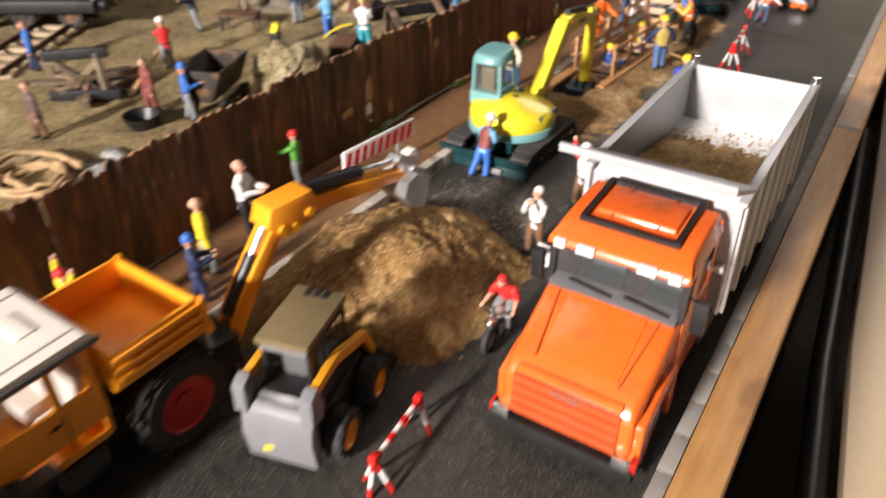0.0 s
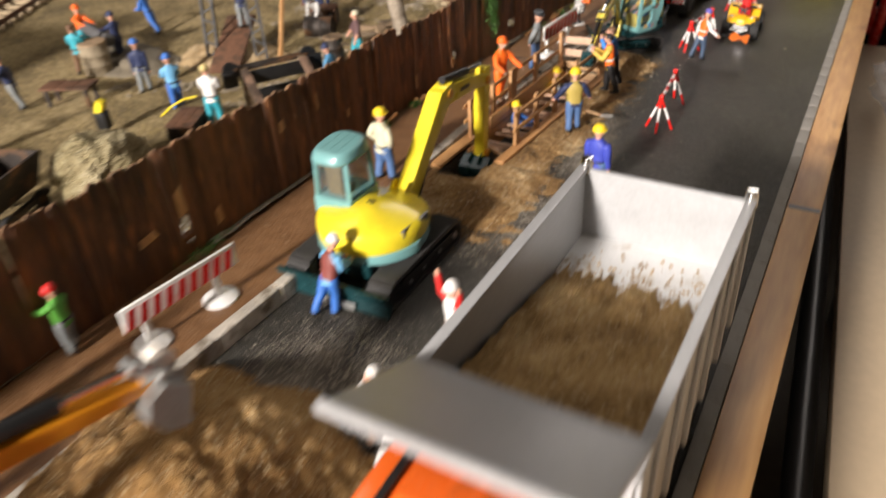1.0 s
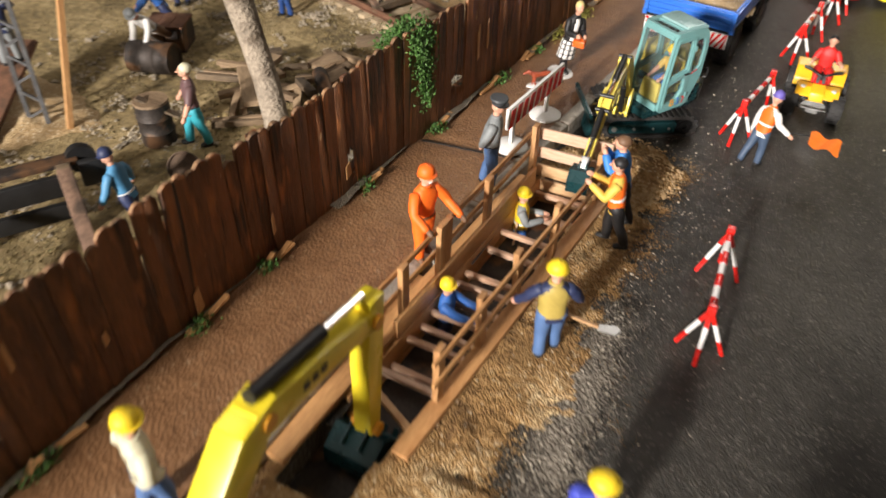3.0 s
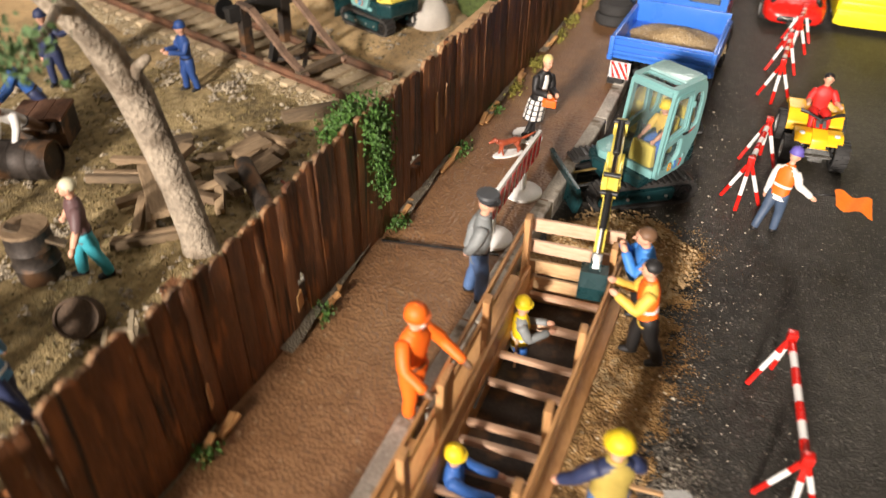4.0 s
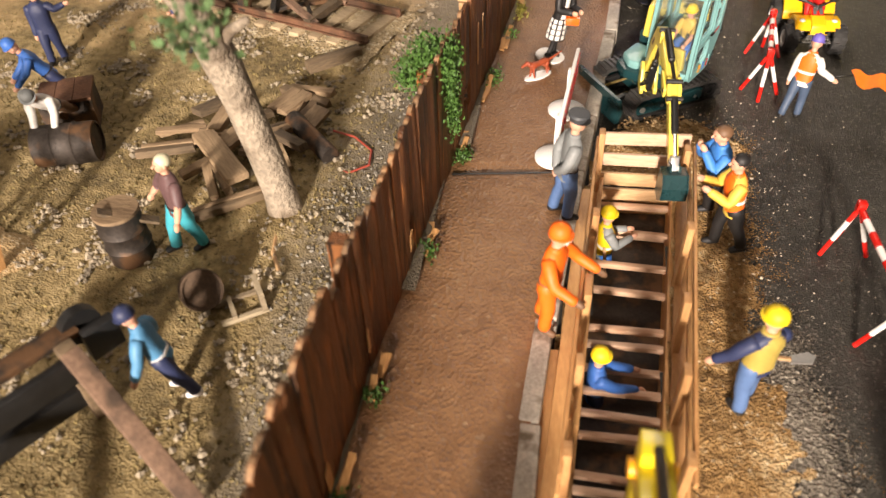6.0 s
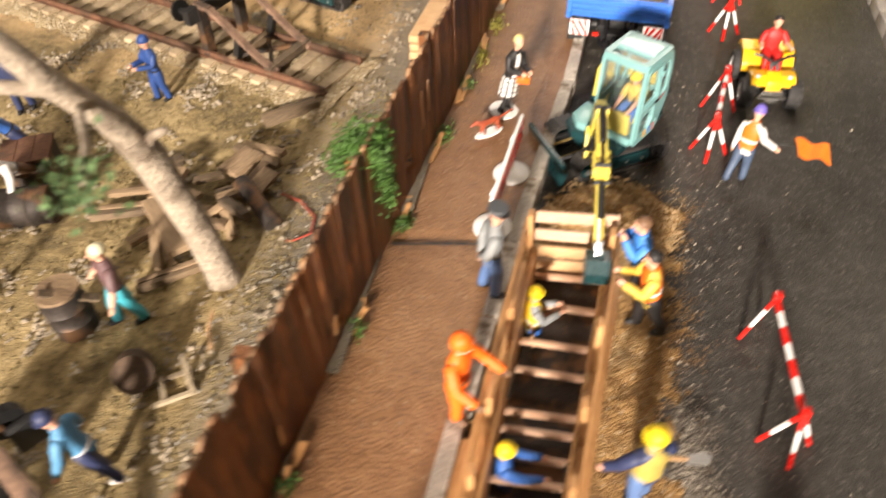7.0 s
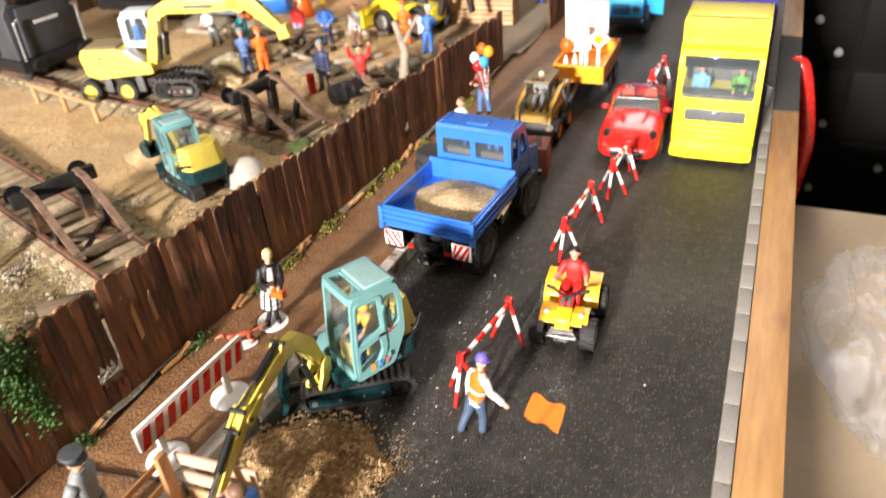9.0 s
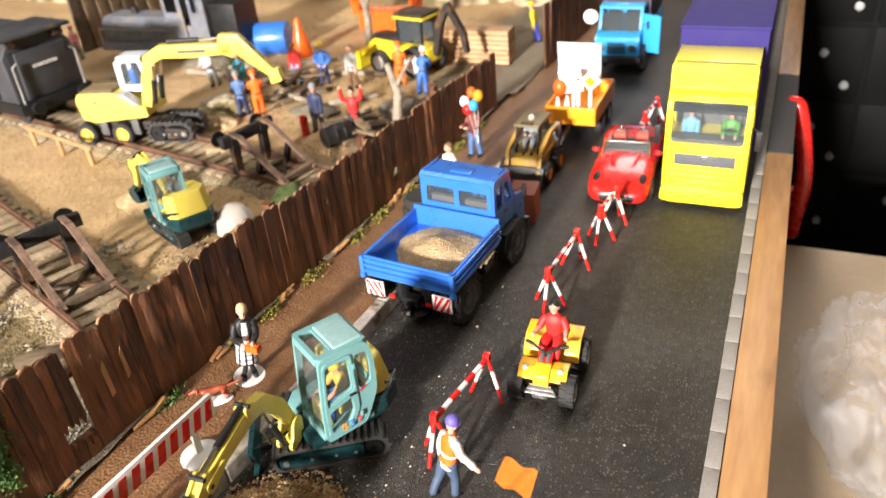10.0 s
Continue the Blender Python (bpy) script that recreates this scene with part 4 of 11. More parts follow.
tagged(new("grit", me), "loose light grit scattered over the road and the dug earth", "grit", "", "stuff")


def heap(name, cx, cy, rx, ry, h, material, label, seed, base=0.0, step=0.3, rough=1.0, lobe=None):
    """A heap of loose soil, with a second top if wanted."""
    bm = new_bm()
    nx, ny = int(2.6 * rx / step), int(2.6 * ry / step)
    grid = {}
    for i in range(nx + 1):
        for j in range(ny + 1):
            x, y = -1.3 * rx + i * step, -1.3 * ry + j * step
            d = math.hypot(x / rx, y / ry)
            if lobe:
                d = min(d, math.hypot((x - lobe[0]) / (rx * 0.72), (y - lobe[1]) / (ry * 0.62)) * 0.9 + 0.12)
            d += 0.16 * wob(x, y, 0.28, seed)
            z = h * (1.0 if not lobe else 1.12) * (max(0, 1 - d) ** 0.85 if not lobe else math.tanh(1.35 * (1 - d))) if d < 1 else -0.35 * (d - 1) * 4
            if lobe:
                p = Vector((x, y, seed))
                z += 1.1 * (0.22 * noise.noise(p * 0.5) + 0.22 * noise.noise(p * 1.3) + 0.20 * noise.noise(p * 2.8) + 0.15 * noise.noise(p * 6.0)) * (1 if d < 1.05 else 0.2)
            else:
                z += rough * (0.19 * wob(x, y, 0.7, seed) + 0.14 * wob(x, y, 2.2, seed + 1) + 0.11 * wob(x, y, 5, seed + 2)) * (1 if d < 1.05 else 0.2)
            if d < 1.2:
                grid[i, j] = bm.verts.new((x, y, z - 0.06))
    for i, j in list(grid):
        q = [(i, j), (i + 1, j), (i + 1, j + 1), (i, j + 1)]
        if all(p in grid for p in q):
            bm.faces.new([grid[p] for p in q])
    return solid(name, bm, material, spot(cx, cy, base), label, "heap", sharp=180)


heap("soil_mound", -20.9, 18.2, 8.8, 9.4, 4.5, MOUND, "big heap of loose brown soil on the road beside the truck", 11, step=0.2, rough=2.2, lobe=(-2.0, -5.0))


# ---- figurines: each one plain painted shape ----
ARMS = {
    "down": ((-0.62, 0.0, -1.0, -0.66, 0.15, -1.95), (0.62, 0.0, -1.0, 0.66, 0.15, -1.95)),
    "hips": ((-0.95, -0.15, -0.8, -0.5, 0.25, -1.45), (0.95, -0.15, -0.8, 0.5, 0.25, -1.45)),
    "up": ((-0.95, 0.1, 0.25, -1.05, 0.2, 1.25), (0.95, 0.1, 0.25, 1.05, 0.2, 1.25)),
    "fore": ((-0.65, 0.35, -0.75, -0.35, 1.25, -0.6), (0.65, 0.35, -0.75, 0.35, 1.25, -0.6)),
    "reach": ((-0.6, 0.7, -0.5, -0.55, 1.6, -0.75), (0.6, 0.7, -0.5, 0.55, 1.6, -0.75)),
    "back": ((-0.75, -0.35, -0.9, -0.15, -0.5, -1.5), (0.75, -0.35, -0.9, 0.15, -0.5, -1.5)),
    "face": ((-0.7, 0.5, -0.7, -0.25, 0.75, 0.25), (0.7, 0.5, -0.7, 0.25, 0.75, 0.25)),
    "flag": ((-0.7, -0.1, -0.95, -0.8, 0.1, -1.8), (0.85, 0.2, -0.7, 1.6, 0.6, -1.1)),
    "rail": ((-0.95, 0.5, -0.7, -1.0, 1.35, -1.05), (0.95, 0.5, -0.7, 0.9, 1.3, -1.0)),
    "hold": ((-0.72, 0.5, -0.75, -0.45, 1.2, -0.2), (0.72, 0.5, -0.75, 0.4, 1.25, -0.15)),
    "low": ((-0.98, 0.2, -0.75, -1.3, 0.55, -1.35), (0.95, 0.2, -0.75, 1.2, 0.5, -1.3)),
    "ride": ((-0.85, 0.35, -0.65, -1.0, 1.15, -0.55), (0.85, 0.35, -0.65, 1.0, 1.15, -0.55)),
    "point": ((-0.95, 0.1, -0.3, -1.75, 0.4, 0.1), (0.62, 0.0, -1.0, 0.66, 0.15, -1.9)),
}


def figurine(x, y, z, turn, top, legs, hat, label, arms="down", h=5.4, lean=0.0, stride=0.25, seat=False, helmet=True, sleeves=None, vest=None, shoes="black", gloves="skin", cap=False, base=False, skirt=False, front=None, group="figurines of the building site", bare=False, beard=None, slim=1.0, tilt=0.0):
    """A simplified standing or sitting figure in one mesh, facing along its own +y."""
    keys = ["skin", top, legs, hat or "brown", shoes, sleeves or top, vest or front or top, "white", gloves, beard or "brown"]
    mats = [PAINT[c] for c in keys]
    bm = new_bm()
    s = h / 5.4
    hip = 2.55 if not seat else 0.75
    if seat:
        for sx in (-1, 1):
            limb(bm, [(0.26 * sx, -0.05, hip + 0.05), (0.40 * sx, 0.6, hip + 0.10), (0.44 * sx, 1.25, hip + 0.10), (0.43 * sx, 1.5, hip - 0.55), (0.42 * sx, 1.52, -0.35)], [0.36, 0.35, 0.30, 0.25, 0.22], 2, 10, 2, 0.12)
            limb(bm, [(0.42 * sx, 1.45, -0.46), (0.43 * sx, 1.75, -0.48), (0.44 * sx, 2.02, -0.52)], [0.19, 0.18, 0.14], 4, 8, 2)
    else:
        for sx in (-1, 1):
            f = stride * sx
            k = 0.62 if skirt else 1.0
            limb(bm, [(0.26 * sx * k, 0, hip + 0.1), (0.29 * sx * k, f * 0.3 + 0.04, 1.95), (0.31 * sx * k, f * 0.6 + 0.09, 1.4), (0.33 * sx * k, f * 0.85 + 0.02, 0.8), (0.35 * sx, f, 0.26)], [0.38 * k, 0.35 * k, 0.28 * k, 0.26 * k, 0.25 * k], 2, 10, 2, 0.14)
            limb(bm, [(0.35 * sx, f - 0.14, 0.17), (0.37 * sx, f + 0.14, 0.15), (0.40 * sx, f + 0.46, 0.11)], [0.19, 0.19, 0.14], 4, 8, 2)
    if skirt:
        n0 = len(bm.faces)
        lathe(bm, [(0.74, hip - 1.22), (0.735, hip - 1.14), (0.72, hip - 0.86), (0.715, hip - 0.79), (0.70, hip - 0.51), (0.695, hip - 0.44), (0.67, hip - 0.16), (0.66, hip - 0.09), (0.60, hip + 0.14), (0.54, hip + 0.18)], 30, Matrix.Diagonal((1, 0.86, 1, 1)), 2)
        bm.faces.ensure_lookup_table()
        for f in bm.faces[n0:]:
            c = f.calc_center_median()
            tall = max(v.co.z for v in f.verts) - min(v.co.z for v in f.verts) > 0.15
            f.material_index = 7 if tall and int((math.atan2(c.y, c.x) + math.pi) * 15 / math.pi) % 3 else 2
    low = set(bm.verts)
    hem = [(hip - 0.28, 0.56, 0.41, 0.0)] if not seat and not skirt else []
    trunk(bm, hem + [(hip - 0.1, 0.55, 0.40, 0.0), (hip + 0.12, 0.53, 0.38, 0.0), (hip + 0.45, 0.51, 0.36, 0.01), (hip + 0.85, 0.55, 0.38, 0.02), (hip + 1.2, 0.61, 0.40, 0.02), (hip + 1.48, 0.65, 0.38, 0.0), (hip + 1.68, 0.56, 0.32, -0.02), (hip + 1.82, 0.36, 0.26, -0.03), (hip + 1.93, 0.22, 0.21, -0.02)], 1, 16, 0.10)
    if vest:
        trunk(bm, [(hip + 0.02, 0.585, 0.43, 0.0), (hip + 0.45, 0.555, 0.405, 0.01), (hip + 0.85, 0.595, 0.425, 0.02), (hip + 1.2, 0.64, 0.44, 0.02), (hip + 1.5, 0.60, 0.41, 0.0), (hip + 1.72, 0.44, 0.33, -0.02), (hip + 1.84, 0.30, 0.26, -0.03)], 6, 16, 0.06)
        if vest in ("orange", "yellow"):
            trunk(bm, [(hip + 0.52, 0.575, 0.425, 0.01), (hip + 0.53, 0.60, 0.435, 0.01), (hip + 0.68, 0.61, 0.44, 0.015), (hip + 0.69, 0.58, 0.425, 0.015)], 7)
    elif not skirt:
        trunk(bm, [(hip + 0.1, 0.54, 0.395, 0.0), (hip + 0.11, 0.56, 0.41, 0.0), (hip + 0.24, 0.555, 0.405, 0.0), (hip + 0.25, 0.52, 0.38, 0.0)], 4)
    if front:
        trunk(bm, [(hip + 0.12, 0.30, 0.20, 0.235), (hip + 0.5, 0.25, 0.20, 0.23), (hip + 0.95, 0.27, 0.20, 0.245), (hip + 1.4, 0.28, 0.20, 0.22), (hip + 1.75, 0.20, 0.18, 0.14)], 6, 12)
    # collar
    trunk(bm, [(hip + 1.80, 0.33, 0.27, -0.02), (hip + 1.95, 0.27, 0.25, 0.0), (hip + 1.96, 0.20, 0.20, 0.0)], 6 if vest else 1, 12)
    sh = hip + 1.58
    for sx, a in zip((-1, 1), ARMS[arms]):
        e, w = Vector((a[0], a[1], sh + a[2])), Vector((a[3], a[4], sh + a[5]))
        p = Vector((0.52 * sx, -0.02, sh - 0.06))
        k = 0.25 if bare else 1.0
        limb(bm, [p, p.lerp(e, 0.5) + Vector((0.05 * sx, 0, 0.02)), e] + ([e.lerp(w, 0.5), w] if not bare else [e.lerp(w, 0.06)]), [0.28, 0.26, 0.23] + ([0.21, 0.19] if not bare else [0.22]), 5, 10, 2, 0.14)
        if bare:
            limb(bm, [e, e.lerp(w, 0.5), w], [0.17, 0.17, 0.12], 0, 8, 2)
        d = (w - e).normalized()
        q = w + d * 0.2
        r = d.to_track_quat("Y", "Z").to_euler()
        ball(bm, q, (0.13, 0.24, 0.16), 2, 8, [math.degrees(c) for c in r])
        ball(bm, q + Vector((-0.1 * sx, 0.02, 0.06)) + d * 0.02, (0.06, 0.11, 0.06), 1, 8, [math.degrees(c) for c in r])
    limb(bm, [(0, -0.02, hip + 1.85), (0, 0.02, hip + 2.2)], [0.19, 0.18], 0, 9, 1)
    ball(bm, (0, 0.03, hip + 2.47), (0.31, 0.35, 0.40), 2, 0)
    ball(bm, (0, 0.13, hip + 2.28), (0.22, 0.22, 0.20), 2, 0)
    limb(bm, [(0, 0.35, hip + 2.52), (0, 0.43, hip + 2.42)], [0.04, 0.065], 0, 6, 1)
    for sx in (-1, 1):
        ball(bm, (0.31 * sx, 0.02, hip + 2.44), (0.05, 0.09, 0.12), 1, 0)
        ball(bm, (0.12 * sx, 0.335, hip + 2.55), (0.06, 0.035, 0.022), 1, 9)
    if beard:
        ball(bm, (0, 0.34, hip + 2.31), (0.16, 0.08, 0.06), 1, 9)
    if cap:
        lathe(bm, [(0.34, hip + 2.58), (0.36, hip + 2.74), (0.47, hip + 2.86), (0.43, hip + 2.95), (0.1, hip + 2.98)], 16, pose(0, 0.02, 0), 3)
        lathe(bm, [(0.26, hip + 2.57), (0.40, hip + 2.56), (0.40, hip + 2.60), (0.26, hip + 2.64)], 14, pose(0, 0.15, 0), 4)
    elif hat and helmet:
        lathe(bm, [(0.385, hip + 2.60), (0.39, hip + 2.74), (0.35, hip + 2.90), (0.25, hip + 3.02), (0.12, hip + 3.08), (0.01, hip + 3.09)], 18, pose(0, 0.01, 0), 3)
        lathe(bm, [(0.37, hip + 2.585), (0.45, hip + 2.59), (0.45, hip + 2.63), (0.37, hip + 2.66)], 18, pose(0, 0.06, 0), 3)
        limb(bm, [(0, -0.3, hip + 2.84), (0, 0, hip + 3.07), (0, 0.32, hip + 2.84)], [0.06, 0.07, 0.06], 3, 6, 3)
    else:
        ball(bm, (0, -0.05, hip + 2.58), (0.345, 0.37, 0.345), 2, 3)
    tip = pose(0, 0, hip) @ pose(0, 0, 0, -lean, 0, 0) @ pose(0, 0, -hip)
    for v in bm.verts:
        if v not in low:
            v.co = tip @ v.co
    bmesh.ops.scale(bm, vec=(s * 1.06 * slim, s * 1.06 * slim, s), verts=bm.verts[:])
    if base:
        rod(bm, (0, 0, 0.0), (0, 0, 0.10), 1.05, 1.0, 18, 7)
    me = finish("figurine", bm, mats, 0, sharp=60)
    ob = new("figurine", me)
    ob.matrix_basis = spot(x, y, z) @ pose(0, 0, 0, 0, tilt, 0) @ pose(0, 0, 0, 0, 0, turn)
    return tagged(ob, label, "figurine", group)


# ---- vehicles; each faces along its own +y ----
def beam(bm, pts, thick, x0, x1, mi=0):
    """A jointed arm: a line of (y, z) with a thickness at each point, from x0 to x1."""
    up, dn = [], []
    for i, (p, t) in enumerate(zip(pts, thick)):
        a, b = pts[max(i - 1, 0)], pts[min(i + 1, len(pts) - 1)]
        d = Vector((b[0] - a[0], b[1] - a[1])).normalized()
        up.append((p[0] - d.y * t / 2, p[1] + d.x * t / 2))
        dn.append((p[0] + d.y * t / 2, p[1] - d.x * t / 2))
    prism(bm, up + dn[::-1], x0, x1, "x", mi)


def in_cm(m):
    """The same placing, its shift read as centimetres."""
    m = m.copy()
    m.translation *= U
    return m


def wheel(parent, x, y, r, w, rim_mat, lugs=18, hub=0.55, z=None):
    """A tyre with a rim; the outer side is away from x = 0."""
    z = r if z is None else z
    s = 1 if x > 0 else -1
    bm = new_bm()
    turn = pose(x, y, z) @ pose(0, 0, 0, 0, 90, 0)
    lathe(bm, [(r * 0.3, -w * 0.2), (r * 0.62, -w * 0.2), (r * 0.62, -w / 2), (r * 0.90, -w / 2), (r, -w * 0.32), (r, w * 0.32), (r * 0.90, w / 2), (r * 0.62, w / 2), (r * 0.62, w * 0.2), (r * 0.3, w * 0.2)], 28, turn)
    tyre = part("wheel", bm, RUBBER, parent, sharp=30)
    if lugs:
        bm = new_bm()
        box(bm, (0, 0, 0), (r * 0.10, r * 0.18, w * 0.46))
        me = finish("lug", bm, RUBBER)
        for i in range(lugs):
            for q in (-1, 1):
                mesh_at("lug", me, tyre, in_cm(turn @ pose(0, 0, 0, 0, 0, 360 * i / lugs + 5 * q) @ pose(r * 1.0, 0, q * w * 0.24)))
    bm = new_bm()
    lathe(bm, [(r * 0.66, -w * 0.36), (r * 0.66, w * 0.46 * s), (r * 0.60, w * 0.47 * s), (r * 0.52, w * 0.26 * s), (r * 0.30, w * 0.22 * s), (r * 0.28, w * 0.44 * s), (r * 0.10, w * 0.46 * s)], 24, turn)
    part("rim", bm, rim_mat, tyre, "", sharp=30)
    return tyre


def pane(name, parent, c, s, r=(0, 0, 0), material=None):
    bm = new_bm()
    box(bm, c, s, r)
    ob = part(name, bm, material or WINDOW, parent)
    ob.visible_shadow = False
    return ob


mat_grille = mat("grille_red", (0.50, 0.075, 0.016), 0.35, var=0.1)


def dump_truck(at):
    t = thing("dump_truck", at, "orange bonneted dump truck with silver-grey tipper holding sandy soil", "truck")
    bm = new_bm()
    for s in (-1, 1):
        box(bm, (s * 1.5, -2.0, 2.2), (0.5, 26, 1.0))
    box(bm, (0, 10, 2.2), (3.4, 4, 1.2))
    for y in (-6, -11, 11.3):
        rod(bm, (-3.2, y, 1.75), (3.2, y, 1.75), 0.35)
    part("chassis", bm, BLACK, t)
    # bonnet, in rising steps to the windscreen
    bm = new_bm()
    prism(bm, [(14.9, 2.0), (14.75, 4.4), (14.2, 5.1), (9.9, 7.15), (9.2, 7.15), (9.2, 2.0)], -3.65, 3.65, "x")
    for v in bm.verts:
        if v.co.y > 13:
            v.co.x *= 0.97
        if v.co.z > 5:
            v.co.x *= 0.97
    hood = part("bonnet", bm, ORANGE, t, bev=0.38, seg=4)
    bm = new_bm()
    prism(bm, [(13.7, 5.42), (9.95, 7.22), (9.95, 7.05), (13.7, 5.2)], -2.1, 2.1, "x")
    part("bonnet_ridge", bm, ORANGE, hood, bev=0.05)
    for s in (-1, 1):
        bm = new_bm()
        prism(bm, [(14.6, 1.0), (14.4, 4.0), (12.4, 4.7), (9.6, 4.5), (9.3, 1.0), (9.9, 1.0), (10.2, 2.9), (11.4, 3.7), (12.7, 2.9), (13.0, 1.0)], s * 3.0, s * 3.95, "x")
        part("fender", bm, ORANGE, t, bev=0.16, seg=3)
    for i in range(4):
        bm = new_bm()
        box(bm, (0, 14.80 + 0.06 * i, 4.35 - 0.62 * i), (5.7, 0.22, 0.5), (5, 0, 0))
        part("grille_slat", bm, mat_grille, t, bev=0.06)
    bm = new_bm()
    for i in range(5):
        box(bm, (-0.62 + 0.31 * i, 14.93, 4.45), (0.2, 0.06, 0.22), (5, 0, 0))
    part("lettering", bm, CHROME, t, "row of small chrome bars")
    bm = new_bm()
    box(bm, (0, 14.95, 1.3), (7.9, 0.8, 1.0))
    part("bumper", bm, BLACK, t, bev=0.14)
    for s in (-1, 1):
        bm = new_bm()
        box(bm, (s * 3.3, 14.95, 1.9), (1.0, 0.75, 1.1))
        lamp = part("headlight", bm, CHROME, t, "clear headlight", bev=0.15)
        bm = new_bm()
        box(bm, (s * 3.88, 14.7, 1.9), (0.3, 0.8, 0.7))
        part("indicator", bm, LAMP_R, lamp, "red side lamp", bev=0.08)
    for s in (-1, 1):
        bm = new_bm()
        bar(bm, (s * 2.2, 13.9, 5.40), (s * 2.75, 9.9, 7.22), 0.09, 0.05)
        part("bonnet_line", bm, mat_grille, hood)
        bm = new_bm()
        bar(bm, (s * 1.75, 14.62, 4.72), (s * 3.0, 13.6, 5.3), 0.05, 0.05)
        part("bonnet_line", bm, mat_grille, hood)
    bm = new_bm()
    box(bm, (0, 14.62, 4.92), (5.6, 0.5, 0.12), (-38, 0, 0))
    part("bonnet_lip", bm, ORANGE, hood, bev=0.05)
    # cab
    bm = new_bm()
    for s in (-1, 1):
        prism(bm, [(9.6, 2.4), (9.5, 7.2), (8.9, 7.3), (8.6, 9.9), (7.6, 10.0), (7.6, 7.4), (5.6, 7.4), (5.6, 10.0), (4.6, 10.0), (4.6, 2.4)], s * 3.45, s * 3.66, "x")
    box(bm, (0, 4.7, 6.4), (7.2, 0.25, 8))
    box(bm, (0, 7.0, 3.2), (7.0, 4.8, 1.0))
    cabin = part("cab", bm, ORANGE, t, bev=0.06)
    bm = new_bm()
    prism(bm, [(10.1, 9.55), (9.9, 9.95), (9.0, 10.5), (7.6, 10.75), (4.8, 10.85), (4.5, 10.6), (4.5, 9.7), (9.2, 9.55)], -3.75, 3.75, "x")
    for v in bm.verts:
        if v.co.z > 10.3:
            v.co.x *= 0.90
    roof = part("roof", bm, ORANGE, t, bev=0.28, seg=4)
    bm = new_bm()
    box(bm, (0, 6.6, 10.88), (4.3, 2.6, 0.24), top=(0.94, 0.9))
    part("roof_hatch", bm, ORANGE, roof, bev=0.08)
    for x in (-1.2, 1.2, -3.0, 3.0):
        bm = new_bm()
        bar(bm, (x, 5.0, 11.0 if abs(x) < 2 else 10.82), (x, 8.2, 10.86 if abs(x) < 2 else 10.60), 0.1, 0.07)
        part("roof_rib", bm, mat_grille if abs(x) < 2 else ORANGE, roof, bev=0.02)
    bm = new_bm()
    box(bm, (0, 4.7, 10.98), (5.2, 0.26, 0.28))
    part("roof_rail", bm, BLACK, roof)
    for s in (-1, 1):
        bm = new_bm()
        bar(bm, (s * 2.45, 4.8, 11.0), (s * 2.45, 8.7, 10.75), 0.28, 0.3)
        part("roof_rail", bm, BLACK, roof)
    bm = new_bm()
    box(bm, (0, 8.65, 10.7), (5.2, 0.26, 0.28))
    part("roof_rail", bm, BLACK, roof)
    for x, w in ((-3.0, 0.6), (-1.6, 0.95), (1.6, 0.95), (3.0, 0.6)):
        bm = new_bm()
        box(bm, (x, 10.05, 9.75), (w, 0.3, 0.5))
        part("roof_lamp", bm, WHITE, roof, "pale square roof lamp", bev=0.06)
    pane("windscreen", cabin, (0, 9.45, 8.5), (6.8, 0.1, 2.7), (4, 0, 0), WINDOW)
    for s in (-1, 1):
        pane("side_window", cabin, (s * 3.60, 7.0, 8.4), (0.06, 3.2, 2.2), (0, 0, 0), WINDOW_DK)
        bm = new_bm()
        bar(bm, (s * 3.5, 9.7, 7.0), (s * 3.5, 9.3, 9.8), 0.34, 0.4)
        part("pillar", bm, BLACK, cabin)
        bm = new_bm()
        bar(bm, (s * 3.6, 9.2, 8.4), (s * 4.3, 9.7, 8.6), 0.14, 0.14)
        box(bm, (s * 4.35, 9.6, 7.7), (0.7, 0.4, 1.9))
        part("mirror", bm, BLACK, cabin, bev=0.08)
    bm = new_bm()
    box(bm, (0, 9.75, 7.2), (6.9, 0.9, 0.45), (-24, 0, 0))
    part("dashboard", bm, GREY_DK, cabin, bev=0.1)
    for x in (-1.8, 1.2):
        bm = new_bm()
        bar(bm, (x - 1.2, 10.0, 7.42), (x + 1.2, 9.85, 7.6), 0.1, 0.1)
        part("wiper", bm, BLACK, cabin)
    bm = new_bm()
    for x in (-1.7, 1.7):
        box(bm, (x, 6.2, 5.2), (2.0, 1.9, 0.8))
        box(bm, (x, 5.3, 7.0), (2.0, 0.6, 3.2), (8, 0, 0))
    part("seat", bm, GREY_DK, cabin, bev=0.15)
    for s in (-1, 1):
        wheel(t, s * 3.1, 11.4, 1.75, 1.15, GREY)
        for y in (-6, -10.6):
            wheel(t, s * 3.2, y, 1.75, 1.7, GREY)
        bm = new_bm()
        box(bm, (s * 3.0, 2.5, 2.2), (1.6, 3.0, 1.8))
        part("fuel_tank", bm, GREY_DK, t, bev=0.2)
    # tipping body
    bm = new_bm()
    box(bm, (0, -5.2, 6.9), (8.4, 18.4, 0.4))
    box(bm, (0, -5.2, 5.2), (5.4, 17.5, 3.2), top=(1.4, 1))
    part("tipper_floor", bm, mat("white_bed", (0.80, 0.80, 0.79), 0.35, 0.0, 0.08, dirt=(0.45, 0.36, 0.24), amount=0.12), t, bev=0.05)
